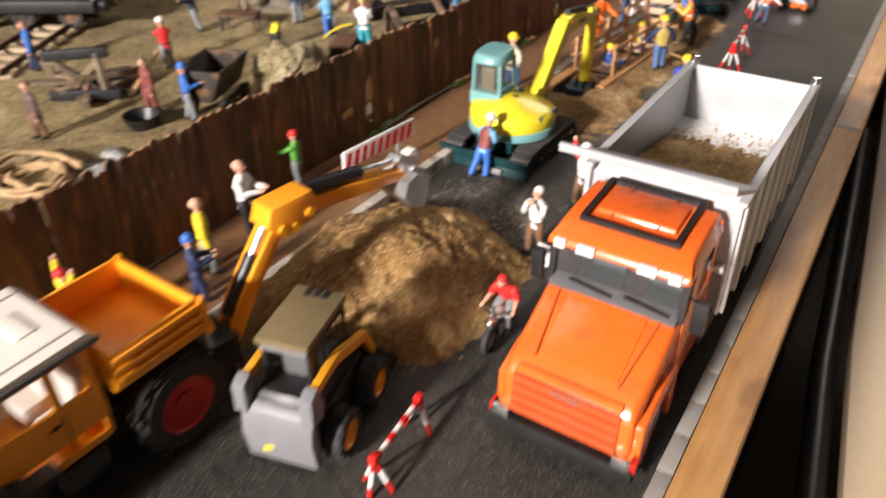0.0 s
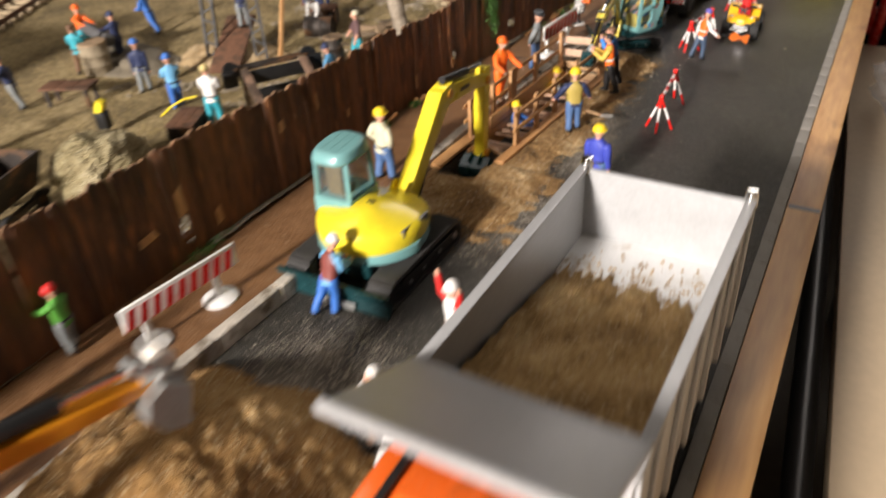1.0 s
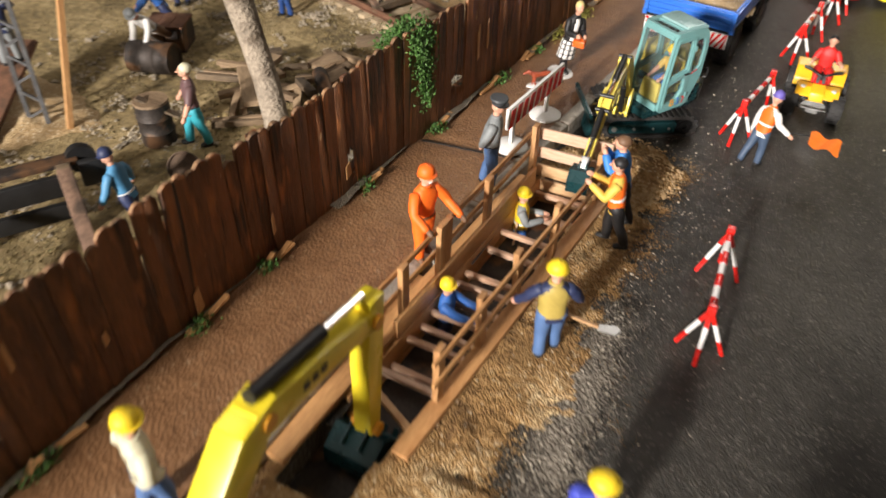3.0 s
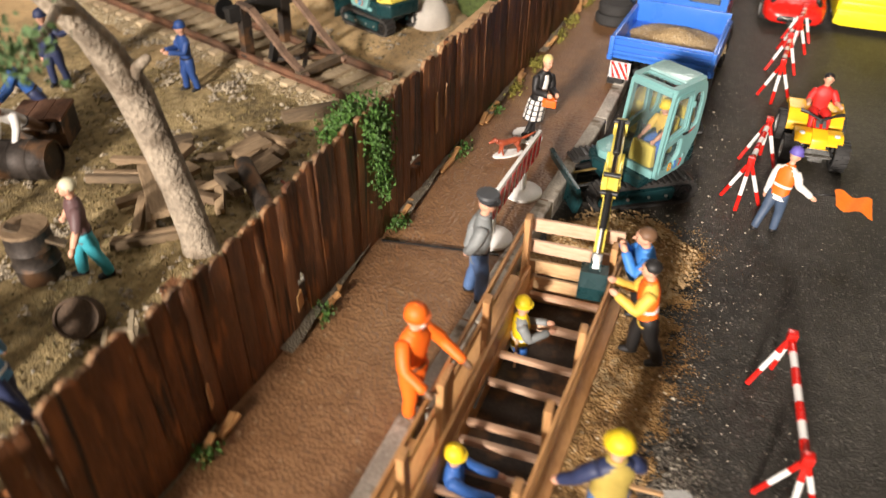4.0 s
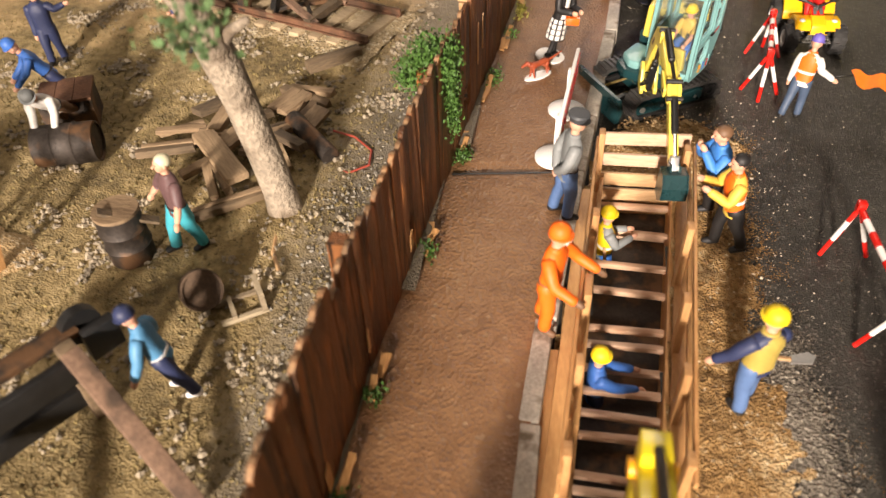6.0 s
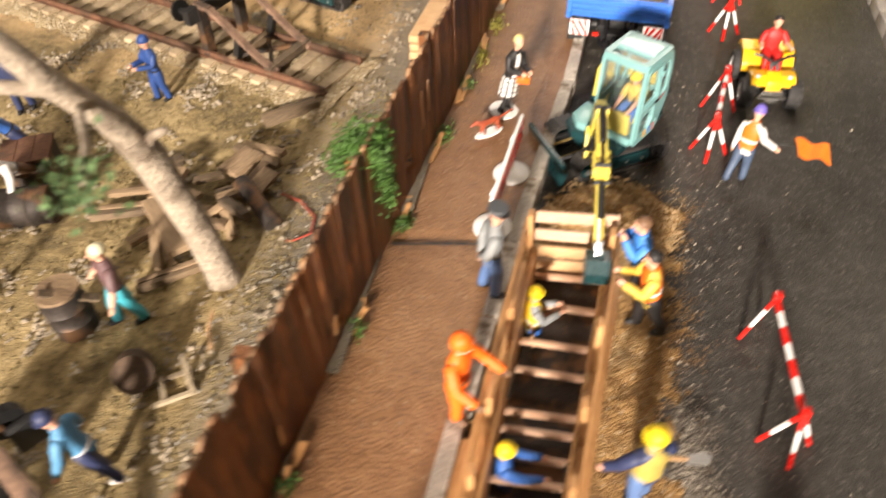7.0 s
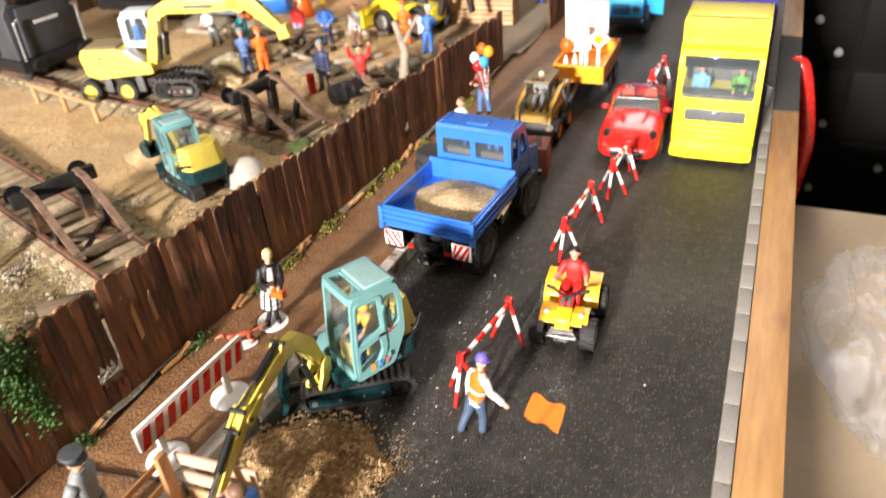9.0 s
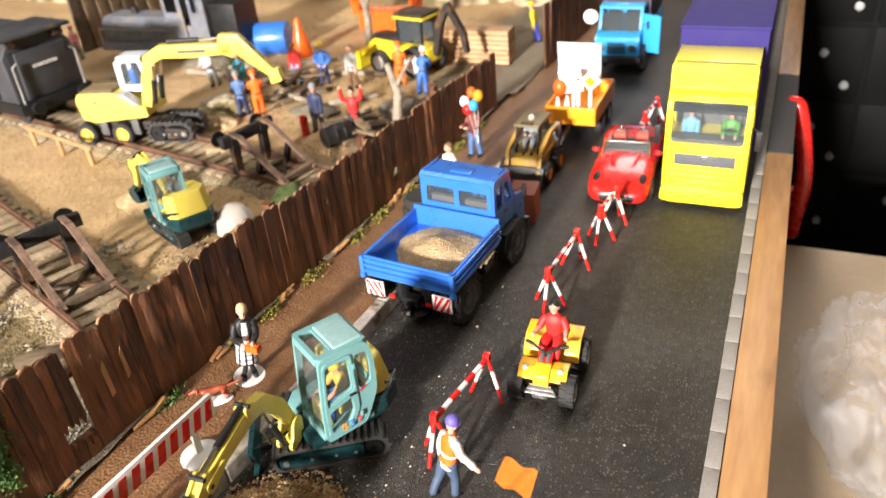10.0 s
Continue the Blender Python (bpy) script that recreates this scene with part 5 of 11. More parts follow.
    for s in (-1, 1):
        bm = new_bm()
        prism(bm, [(4.1, 4.0), (4.1, 11.2), (-14.5, 11.2), (-14.5, 4.0)], s * 4.08, s * 4.32, "x")
        box(bm, (s * 4.22, -5.2, 11.2), (0.5, 18.7, 0.3))
        side = part("tipper_side", bm, GREY, t, "silver-grey side wall of the tipper", bev=0.05)
        for y in (-13.8, -10.8, -7.8, -4.8, -1.8, 1.2, 3.6):
            bm = new_bm()
            box(bm, (s * 4.42, y, 7.5), (0.25, 0.5, 6.9), top=(0.6, 0.8))
            part("rib", bm, GREY, side, bev=0.04)
        bm = new_bm()
        rod(bm, (s * 4.15, -14.5, 10.9), (s * 4.15, -14.5, 11.75), 0.38, 0.3, 12)
        part("corner_cap", bm, CHROME, side, "bright corner cap", bev=0.06)
    bm = new_bm()
    box(bm, (0, -14.4, 7.6), (8.5, 0.26, 7.1))
    part("tailgate", bm, GREY, t, bev=0.05)
    bm = new_bm()
    prism(bm, [(3.6, 4.0), (3.7, 10.6), (2.9, 11.6), (2.6, 11.6), (3.4, 10.5), (3.3, 4.0)], -4.3, 4.3, "x")
    part("headboard", bm, GREY, t, bev=0.04)
    bm = new_bm()
    prism(bm, [(2.6, 11.2), (7.7, 13.55), (7.95, 13.65), (7.95, 14.1), (7.7, 14.1), (7.6, 13.8), (2.5, 11.45)], -4.45, 4.45, "x")
    part("canopy", bm, GREY, t, "silver-grey cab guard with a bright lip", bev=0.05)
    return t


dump_truck(spot(-4.5, 24.4, 0, 0, 0, 179.2))


def truck_load():
    """Soil that slopes down from the headboard to the bare floor at the tail."""
    def top(x, y):
        edge = 14.6 + 1.2 * wob(x, 0, 0.5, 4) + 1.6 * wob(x, 3, 2.6, 6) - 0.16 * max(x, 0) ** 2
        f = max(0.0, 1 - y / edge)
        return 7.02 + 2.6 * f ** 0.8 + (0.35 * wob(x, y, 0.5, 7) + 0.25 * wob(x, y, 1.7, 8) + 0.10 * wob(x, y, 4.5, 9)) * min(1, f * 4) - (0.25 if f == 0 else 0)
    bm = new_bm()
    n, m = 40, 64
    g = [[bm.verts.new((-4.06 + 8.12 * i / n, 17.2 * j / m, top(-4.06 + 8.12 * i / n, 17.2 * j / m))) for i in range(n + 1)] for j in range(m + 1)]
    for j in range(m):
        for i in range(n):
            bm.faces.new((g[j][i], g[j][i + 1], g[j + 1][i + 1], g[j + 1][i]))
    return solid("truck_load", bm, ground_mat("load_soil", ((0.24, 0.135, 0.045), (0.45, 0.275, 0.10), (0.62, 0.43, 0.19)), (0.66, 0.50, 0.30), 0.95, 30.0, 900.0, 0.05, 0.9, 0.003), spot(-4.3, 20.9), "brown sandy soil lying in the body of the dump truck", "soil load", sharp=180)


truck_load()
rng = random.Random(19)
verts, faces = [], []
for _ in range(700):
    x, y = rng.uniform(-4.0, 4.0), 20.9 + 11.5 + abs(rng.gauss(0, 2.0))
    if y > 38.2:
        continue
    r = rng.uniform(0.03, 0.10)
    m = pose(-4.5 + x, y, 7.12 + r * 0.3, rng.uniform(-30, 30), rng.uniform(-30, 30), rng.uniform(0, 90))
    k = len(verts)
    verts += [(m @ Vector((u * r, v * r, w * r))) * U for u, v, w in ((-1, -1, -0.6), (1.1, -0.9, -0.6), (0.9, 1, -0.6), (-1, 1.1, -0.6), (0.1, 0.1, 0.8))]
    faces += [(k, k + 1, k + 4), (k + 1, k + 2, k + 4), (k + 2, k + 3, k + 4), (k + 3, k, k + 4)]
me = bpy.data.meshes.new("soil_crumb")
me.from_pydata(verts, [], faces)
me.materials.append(bpy.data.materials["load_soil"])
tagged(new("soil_crumb", me), "crumbs of soil strewn over the bare tipper floor", "soil", "", "stuff")


def track_unit(parent, x, length, w, h, frame_mat):
    """A rubber belt with lugs round a side frame, with rollers, a sprocket and bolts."""
    r = h / 2
    s = 1 if x > 0 else -1

    def stadium(inset, n=12):
        q, c = r - inset, length / 2 - r
        pts = [(c + q * math.sin(a), r + q * math.cos(a)) for a in [i * math.pi / n for i in range(n + 1)]]
        return pts + [(-c - q * math.sin(a), r - q * math.cos(a)) for a in [i * math.pi / n for i in range(n + 1)]]

    bm = new_bm()
    panel(bm, stadium(0.0), [stadium(h * 0.13)], x - w / 2, x + w / 2)
    ob = part("track", bm, TRACK, parent, "black rubber track", sharp=30)
    pitch = h * 0.25
    bm = new_bm()
    box(bm, (0, 0, 0), (w * 1.02, pitch * 0.52, h * 0.15), top=(0.96, 0.8))
    me = finish("lug", bm, TRACK)
    per = 2 * (length - h) + math.pi * h
    n = int(per / pitch)
    for i in range(n):
        d = per * i / n
        if d < length - h:
            p, a = (-length / 2 + r + d, h), 0
        elif d < length - h + math.pi * r:
            q = (d - (length - h)) / r
            p, a = (length / 2 - r + r * math.sin(q), r + r * math.cos(q)), -math.degrees(q)
        elif d < 2 * (length - h) + math.pi * r:
            p, a = (length / 2 - r - (d - (length - h) - math.pi * r), 0), 180
        else:
            q = (d - 2 * (length - h) - math.pi * r) / r
            p, a = (-length / 2 + r - r * math.sin(q), r - r * math.cos(q)), 180 - math.degrees(q)
        mesh_at("lug", me, ob, spot(x, p[0], p[1], a, 0, 0))
    c = length / 2 - r
    bm = new_bm()
    line = rounded([(c + r * 0.55, 0.22 * h), (c + r * 0.55, 0.62 * h), (-c + r * 0.75, 0.74 * h), (-c + r * 0.75, 0.20 * h)], 0.12 * h)
    prism(bm, line, x - s * w * 0.3, x + s * w * 0.44, "x")
    fr = part("track_frame", bm, frame_mat, ob, bev=0.05)
    bm = new_bm()
    lathe(bm, [(0.02, -0.14), (r * 0.2, -0.14), (r * 0.26, 0.02), (r * 0.5, 0.02), (r * 0.55, -0.1), (r * 0.72, -0.1), (r * 0.72, -w * 0.6), (0.02, -w * 0.6)], 24, pose(x + s * w * 0.44, -c, r) @ pose(0, 0, 0, 0, 90 * s, 0))
    part("sprocket", bm, BLACK, ob, sharp=30)
    for y, rr in ((c + r * 0.1, 0.22), (0.45 * c, 0.12), (-0.1 * c, 0.10), (-0.55 * c, 0.12)):
        bm = new_bm()
        rod(bm, (x + s * w * 0.40, y, r * 0.85), (x + s * w * 0.50, y, r * 0.85), rr * h * 0.6, rr * h * 0.5, 10)
        part("bolt", bm, STEEL, fr)
    return ob


def blade(parent, y, w, h, material, arm):
    bm = new_bm()
    s = 1 if y > 0 else -1
    prism(bm, [(y, 0.15), (y - 0.25 * s, h * 0.5), (y, h), (y - 0.3 * s, h), (y - 0.55 * s, h * 0.5), (y - 0.3 * s, 0.15)], -w / 2, w / 2, "x")
    ob = part("dozer_blade", bm, material, parent, bev=0.05)
    for x in (-w * 0.22, w * 0.22):
        bm = new_bm()
        bar(bm, (x, y - 0.4 * s, h * 0.5), (x, y - arm * s, h * 0.62), 0.3, 0.35)
        part("blade_arm", bm, BLACK, ob)


def bucket(parent, p, w, r, material, turn, face=0):
    """A digging bucket hung at p = (y, z), opening by turn degrees."""
    bm = new_bm()
    pts = [(0.2, 0.2), (-0.9, 0.1), (-1.3, -0.6), (-1.05, -1.4), (-0.2, -1.75), (0.75, -1.5), (0.6, -1.3), (-0.2, -1.5), (-0.9, -1.2), (-1.1, -0.6), (-0.8, -0.1), (0.15, 0.0)]
    prism(bm, [(a * r, b * r) for a, b in pts], -w / 2, w / 2, "x")
    for s in (-1, 1):
        prism(bm, [(a * r, b * r) for a, b in ((0.2, 0.2), (-0.9, 0.1), (-1.3, -0.6), (-1.05, -1.4), (-0.2, -1.75), (0.75, -1.5))], s * w / 2 - 0.05, s * w / 2 + 0.05, "x")
    for i in range(4):
        box(bm, (-w / 2 + w * (i + 0.5) / 4, 0.85 * r, -1.45 * r), (w * 0.1, 0.35 * r, 0.1), (15, 0, 0))
    for s in (-0.18, 0.18):
        box(bm, (s * w, -0.1 * r, 0.25 * r), (0.1, 0.9 * r, 0.5 * r))
    return part("bucket", bm, material, parent, at=spot(0, p[0], p[1], turn, 0, face))


def ram(parent, x, p, q, r=0.22):
    p, q = Vector((x, *p)), Vector((x, *q))
    bm = new_bm()
    rod(bm, p, p.lerp(q, 0.6), r, r, 10)
    ob = part("hydraulic_ram", bm, BLACK, parent)
    bm = new_bm()
    rod(bm, p.lerp(q, 0.55), q, r * 0.55, r * 0.55, 8)
    part("piston", bm, CHROME, ob)


def big_excavator(at):
    """The rounded yellow machine that digs at the end of the trench; its blade is at its back, the boom ahead."""
    t = thing("excavator", at, "yellow tracked excavator with rounded body and teal cab at the trench", "excavator", "excavators")
    for x in (-3.25, 3.25):
        track_unit(t, x, 9.8, 1.75, 1.95, BLACK)
    bm = new_bm()
    box(bm, (0, 0, 1.3), (5.0, 5.2, 1.0))
    rod(bm, (0, 0, 1.8), (0, 0, 2.3), 2.0, 2.0, 24)
    part("undercarriage", bm, BLACK, t, bev=0.1)
    blade(t, -5.6, 8.8, 1.7, TEAL_DK, 3.0)
    up = new_bm()
    ring = [(3.75 * math.cos(a) * (1.06 if math.sin(a) < 0 else 1), 3.9 * math.sin(a)) for a in [2 * math.pi * i / 40 for i in range(40)]]
    prism(up, ring, 2.2, 2.95, "z")
    part("platform", up, TEAL, t, bev=0.14)
    bm = new_bm()
    lathe(bm, [(3.74, 2.95), (3.80, 3.2), (3.82, 3.75), (3.76, 4.2), (3.56, 4.5), (3.2, 4.68), (2.6, 4.80), (1.9, 4.86), (1.0, 4.9), (0.02, 4.92)], 48)
    for v in bm.verts:
        up_share = min(max((v.co.z - 3.4) / 1.7, 0), 1)
        hump = math.exp(-((v.co.x - 0.5) / 1.5) ** 2 - ((v.co.y + 1.0) / 1.9) ** 2)
        v.co.z += up_share * (0.6 * hump - 0.35 * max(v.co.x - 1.2, 0) * 0.6 - 0.36 * max(v.co.y - 0.6, 0))
        v.co.y *= 1.03 if v.co.y > 0 else 1.05
    shell = part("body", bm, YELLOW, t, sharp=60)
    bm = new_bm()
    prism(bm, rounded([(0.35, -2.9), (2.3, -2.3), (2.7, -0.2), (1.9, 1.2), (0.35, 1.4)], 0.5), 4.2, 4.98, "z")
    for v in bm.verts:
        v.co.z -= 0.22 * max(v.co.x - 1.0, 0) if v.co.z > 4.5 else 0
    part("engine_hood", bm, YELLOW, shell, bev=0.2, seg=3, sharp=60)
    for q in ((3.1, -1.6), (3.3, 0.3)):
        bm = new_bm()
        for i in range(5):
            box(bm, (q[0] + 0.28, q[1] + 0.22 * i, 4.0), (0.2, 0.1, 0.5), (0, -8, 8))
        part("vent", bm, GREY_DK, shell)
    bm = new_bm()
    box(bm, (0.6, -0.9, 5.42), (0.5, 0.22, 0.14))
    part("latch", bm, BLACK, t, bev=0.05)
    bm = new_bm()
    prism(bm, rounded([(-1.8, -3.6), (1.8, -3.6), (1.9, -1.2), (-1.9, -1.2)], 0.3), 1.2, 2.6, "z")
    part("blade_mount", bm, TEAL_DK, t, "dark teal mount of the blade", bev=0.1)
    bm = new_bm()
    rod(bm, (-0.6, -4.8, 1.4), (-0.4, -2.8, 2.3), 0.34, 0.34, 12)
    part("blade_ram", bm, BLACK, t)
    bm = new_bm()
    box(bm, (0.7, -5.75, 0.5), (2.6, 0.14, 0.5))
    part("wear_plate", bm, STEEL, t, "bright worn patch of the blade", bev=0.04)
    # cab: four posts, a rounded roof, panes
    cx, cy = -2.0, 0.0
    bm = new_bm()
    for sx in (-1, 1):
        for sy in (-1, 1):
            bar(bm, (cx + 1.32 * sx, cy + 1.5 * sy, 4.6), (cx + 1.2 * sx, cy + 1.3 * sy, 8.2), 0.30, 0.30)
    box(bm, (cx, cy, 4.75), (3.0, 3.35, 1.3))
    cage = part("cab", bm, TEAL, t, bev=0.06)
    bm = new_bm()
    prism(bm, [(cx + 1.62 * abs(math.cos(a)) ** 0.6 * math.copysign(1, math.cos(a)), cy - 0.1 + 2.0 * abs(math.sin(a)) ** 0.7 * math.copysign(1, math.sin(a))) for a in [2 * math.pi * i / 28 for i in range(28)]], 8.0, 8.9, "z")
    for v in bm.verts:
        if v.co.z > 8.7:
            v.co.x, v.co.y = cx + (v.co.x - cx) * 0.84, cy + (v.co.y - cy) * 0.84
            v.co.z += 0.06 * (v.co.y - cy)
    part("roof", bm, TEAL, cage, bev=0.34, seg=4, sharp=60)
    for i in range(3):
        bm = new_bm()
        bar(bm, (cx - 0.6 + 0.6 * i, cy - 1.1, 8.82), (cx - 0.6 + 0.6 * i, cy + 1.1, 8.96), 0.07, 0.06)
        part("roof_rib", bm, TEAL, cage)
    pane("window", cage, (cx, cy - 1.45, 6.75), (2.2, 0.07, 2.8), (0, 0, 0), WINDOW)
    pane("window", cage, (cx, cy + 1.45, 6.75), (2.2, 0.07, 2.8), (0, 0, 0), WINDOW)
    for s in (-1, 1):
        pane("window", cage, (cx + 1.29 * s, cy, 6.75), (0.07, 2.5, 2.8), (0, 0, 0), WINDOW)
    bm = new_bm()
    box(bm, (cx, cy - 0.4, 5.6), (1.3, 1.3, 0.6))
    box(bm, (cx, cy - 1.0, 6.6), (1.3, 0.4, 1.9))
    part("seat", bm, KHAKI, cage, bev=0.12)
    # boom, stick and bucket
    bm = new_bm()
    beam(bm, [(3.6, 2.9), (6.5, 5.8), (9.3, 8.6), (10.7, 9.05)], [1.4, 1.4, 1.6, 1.0], -0.4, 0.8)
    boom = part("boom", bm, YELLOW, t, bev=0.09)
    bm = new_bm()
    beam(bm, [(9.5, 8.7), (13.5, 8.25), (16.5, 7.55)], [1.5, 1.15, 0.9], -0.33, 0.73)
    part("boom_head", bm, YELLOW, boom, bev=0.09)
    bm = new_bm()
    beam(bm, [(16.7, 8.5), (16.3, 5.2), (16.0, 0.9)], [1.0, 1.15, 0.75], -0.25, 0.65)
    stick = part("stick", bm, YELLOW, t, bev=0.08)
    for p in ((3.8, 3.1), (10.0, 8.8), (16.4, 7.55), (16.0, 1.2)):
        bm = new_bm()
        rod(bm, (-0.5, *p), (0.9, *p), 0.32, 0.32, 12)
        part("pivot_pin", bm, AMBER, boom)
    bm = new_bm()
    for i in range(3):
        box(bm, (0.75, 12.0 + 0.5 * i, 8.42 - 0.05 * i), (0.04, 0.32, 0.3), (-10, 0, 0))
    part("marking", bm, BLACK, boom, "small dark marking bars")
    ram(boom, 0.2, (9.9, 9.75), (16.3, 8.8), 0.3)
    ram(boom, 0.2, (5.2, 2.5), (8.6, 7.1), 0.36)
    ram(stick, 0.2, (16.8, 7.7), (16.4, 2.4), 0.24)
    bm = new_bm()
    box(bm, (0.05, 3.3, 2.7), (1.9, 1.6, 1.5))
    part("boom_foot", bm, YELLOW, t, bev=0.12)
    bucket(stick, (15.6, 0.6), 2.4, 1.15, TEAL_DK, 25)
    bm = new_bm()
    for x in (-0.55, 0.65):
        prism(bm, rounded([(2.6, 2.2), (2.4, 3.6), (3.6, 4.6), (4.6, 4.2), (4.4, 2.4)], 0.3), x - 0.1, x + 0.1, "x")
    part("boom_bracket", bm, YELLOW, t, bev=0.05)
    return t


big_excavator(spot(-23.6, 40.0))


def mini_excavator(at, slew, swing, bx, boom_pts, stick_pts, bucket_turn, label):
    """A small tracked machine with a glazed teal cab; the upper part is turned by slew, the boom once more by swing."""
    t = thing("mini_excavator", at, label, "excavator", "excavators")
    for x in (-1.95, 1.95):
        track_unit(t, x, 6.7, 1.2, 1.65, TEAL_DK)
    bm = new_bm()
    box(bm, (0, 0, 0.95), (3.0, 3.6, 0.7))
    rod(bm, (0, 0, 1.2), (0, 0, 1.75), 1.3, 1.3, 20)
    part("undercarriage", bm, TEAL_DK, t, bev=0.08)
    blade(t, 4.6, 4.9, 1.9, TEAL_DK, 2.4)
    for x in (-0.75, 0.7):
        bm = new_bm()
        rod(bm, (x, 1.7, 1.15), (x, 4.0, 0.95), 0.09, 0.09, 8)
        part("pipe", bm, BRASS, t, "brass coloured pipe")
    up = spot(0, 0, 0, 0, 0, slew)
    bm = new_bm()
    prism(bm, [(-2.2, -2.5), (-1.4, -3.2), (1.4, -3.2), (2.2, -2.5), (2.25, 1.5), (1.2, 2.3), (-2.2, 2.0)], 1.7, 2.3, "z")
    deck = part("platform", bm, TEAL_DK, t, bev=0.1, at=up)
    bm = new_bm()
    prism(bm, [(-2.4, -2.8), (-1.7, -4.0), (1.6, -4.0), (2.3, -2.8), (2.3, -1.3), (-2.4, -1.3)], 2.0, 3.3, "z")
    part("counterweight", bm, TEAL_DK, deck, bev=0.2, seg=3)
    bm = new_bm()
    prism(bm, [(-2.2, -2.9), (-1.5, -3.75), (1.4, -3.75), (2.2, -2.8), (1.75, -0.6), (0.5, -0.6), (0.5, -2.2), (-2.2, -2.2)], 3.3, 5.5, "z")
    for v in bm.verts:
        if v.co.z > 3.5:
            v.co.x, v.co.y = v.co.x * 0.92, v.co.y + (0.45 if v.co.y < -2.5 else 0)
            if v.co.y > 0:
                v.co.z -= 0.9
    cover = part("engine_cover", bm, PALE_Y, deck, bev=0.3, seg=3)
    bm = new_bm()
    tube(bm, [(-2.1, -3.0, 3.75), (-2.4, -3.2, 3.85), (-2.3, -3.4, 4.1), (-1.85, -3.85, 4.1), (-1.6, -3.6, 3.9)], 0.1)
    part("grab_handle", bm, BLACK, cover)
    bm = new_bm()
    prism(bm, [(0.5, -0.5), (2.0, -0.5), (2.0, 1.2), (1.2, 1.9), (0.5, 1.9)], 2.3, 2.85, "z")
    part("side_cover", bm, TEAL, deck, bev=0.15)
    # cab: pressed side frames with rounded windows, a door, a roof light
    x0, x1, y0, y1 = -2.6, 0.3, -2.25, 1.35
    bm = new_bm()
    box(bm, ((x0 + x1) / 2, -0.3, 2.4), (x1 - x0 - 0.1, 3.0, 0.34))
    cage = part("cab", bm, TEAL, deck, bev=0.08)
    upper = rounded([(0.86, 4.72), (0.60, 7.22), (-0.72, 7.22), (-0.72, 5.12)], 0.22)
    lower = rounded([(0.98, 2.85), (0.90, 4.25), (-0.55, 4.62), (-0.62, 3.65), (-0.15, 2.85)], 0.2)
    rear = rounded([(-1.10, 7.2), (-1.80, 7.2), (-1.98, 6.5), (-1.92, 5.1), (-1.45, 4.65), (-1.10, 4.9)], 0.24)
    frame_line = rounded([(y1, 2.2), (y1 - 0.08, 4.4), (y1 - 0.42, 7.85), (y0 + 0.3, 7.85), (y0, 6.7), (y0 + 0.05, 4.3), (-1.25, 2.3)], 0.42, 5)
    for x, s in ((x0, -1), (x1, 1)):
        bm = new_bm()
        panel(bm, frame_line, [upper, lower, rear], x - 0.11, x + 0.11)
        part("side_frame", bm, TEAL, cage, sharp=30)
        bm = new_bm()
        door_line = rounded([(1.16, 2.5), (1.10, 4.4), (0.80, 7.5), (-0.92, 7.5), (-0.92, 3.7), (-0.3, 2.5)], 0.3)
        inner = [rounded([(a * 1.0 + (0.09 if a > 0.2 else -0.09), b + (0.1 if b > 5.5 else -0.1)) for a, b in q], 0.24) for q in ([(0.86, 4.72), (0.60, 7.22), (-0.72, 7.22), (-0.72, 5.12)],)]
        panel(bm, door_line, inner + [lower], x + s * 0.12, x + s * 0.19)
        door = part("door", bm, TEAL, cage, sharp=30)
        bm = new_bm()
        box(bm, (x + s * 0.26, -0.62, 4.85), (0.12, 0.42, 0.12))
        part("door_handle", bm, BLACK, door, bev=0.03)
        for hz in (3.2, 6.6):
            bm = new_bm()
            box(bm, (x + s * 0.22, -0.96, hz), (0.1, 0.16, 0.36))
            part("hinge", bm, TEAL, door, bev=0.03)
        for q in (upper, lower, rear):
            bm = new_bm()
            prism(bm, q, x - 0.03, x + 0.03, "x")
            part("window", bm, WINDOW, cage).visible_shadow = False
    for y, z, h, a in ((y1 - 0.02, 2.55, 0.5, 0), (y1 - 0.42, 7.62, 0.36, 0), (y0 + 0.22, 7.55, 0.5, 0), (y0 + 0.05, 4.5, 0.5, 0)):
        bm = new_bm()
        box(bm, ((x0 + x1) / 2, y, z), (x1 - x0 - 0.2, 0.22, h))
        part("cross_rail", bm, TEAL, cage, bev=0.07)
    mid = (x0 + x1) / 2
    bm = new_bm()
    panel(bm, rounded([(x0 - 0.1, y0 + 0.25), (x1 + 0.1, y0 + 0.25), (x1 + 0.1, y1 - 0.36), (x0 - 0.1, y1 - 0.36)], 0.3), [rounded([(x0 + 0.3, -0.05), (x1 - 0.3, -0.05), (x1 - 0.3, y1 - 0.62), (x0 + 0.3, y1 - 0.62)], 0.12)], 7.72, 7.94, "z")
    lid = part("roof", bm, TEAL, cage, sharp=30)
    bm = new_bm()
    box(bm, (mid, -1.05, 7.98), (x1 - x0 - 0.35, 1.75, 0.16), top=(0.96, 0.95))
    part("roof_plate", bm, mat_sheen, lid, "shiny teal roof plate, its bright sheen painted in paler", bev=0.06, seg=3)
    pane("roof_window", cage, (mid, 0.35, 7.84), (x1 - x0 - 0.6, 0.85, 0.05), (0, 0, 0), WINDOW)
    pane("window", cage, (mid, y1 - 0.2, 5.1), (x1 - x0 - 0.3, 0.05, 4.7), (4.5, 0, 0), WINDOW)
    pane("window", cage, (mid, y0 + 0.12, 6.1), (x1 - x0 - 0.3, 0.05, 2.6), (0, 0, 0), WINDOW)
    bm = new_bm()
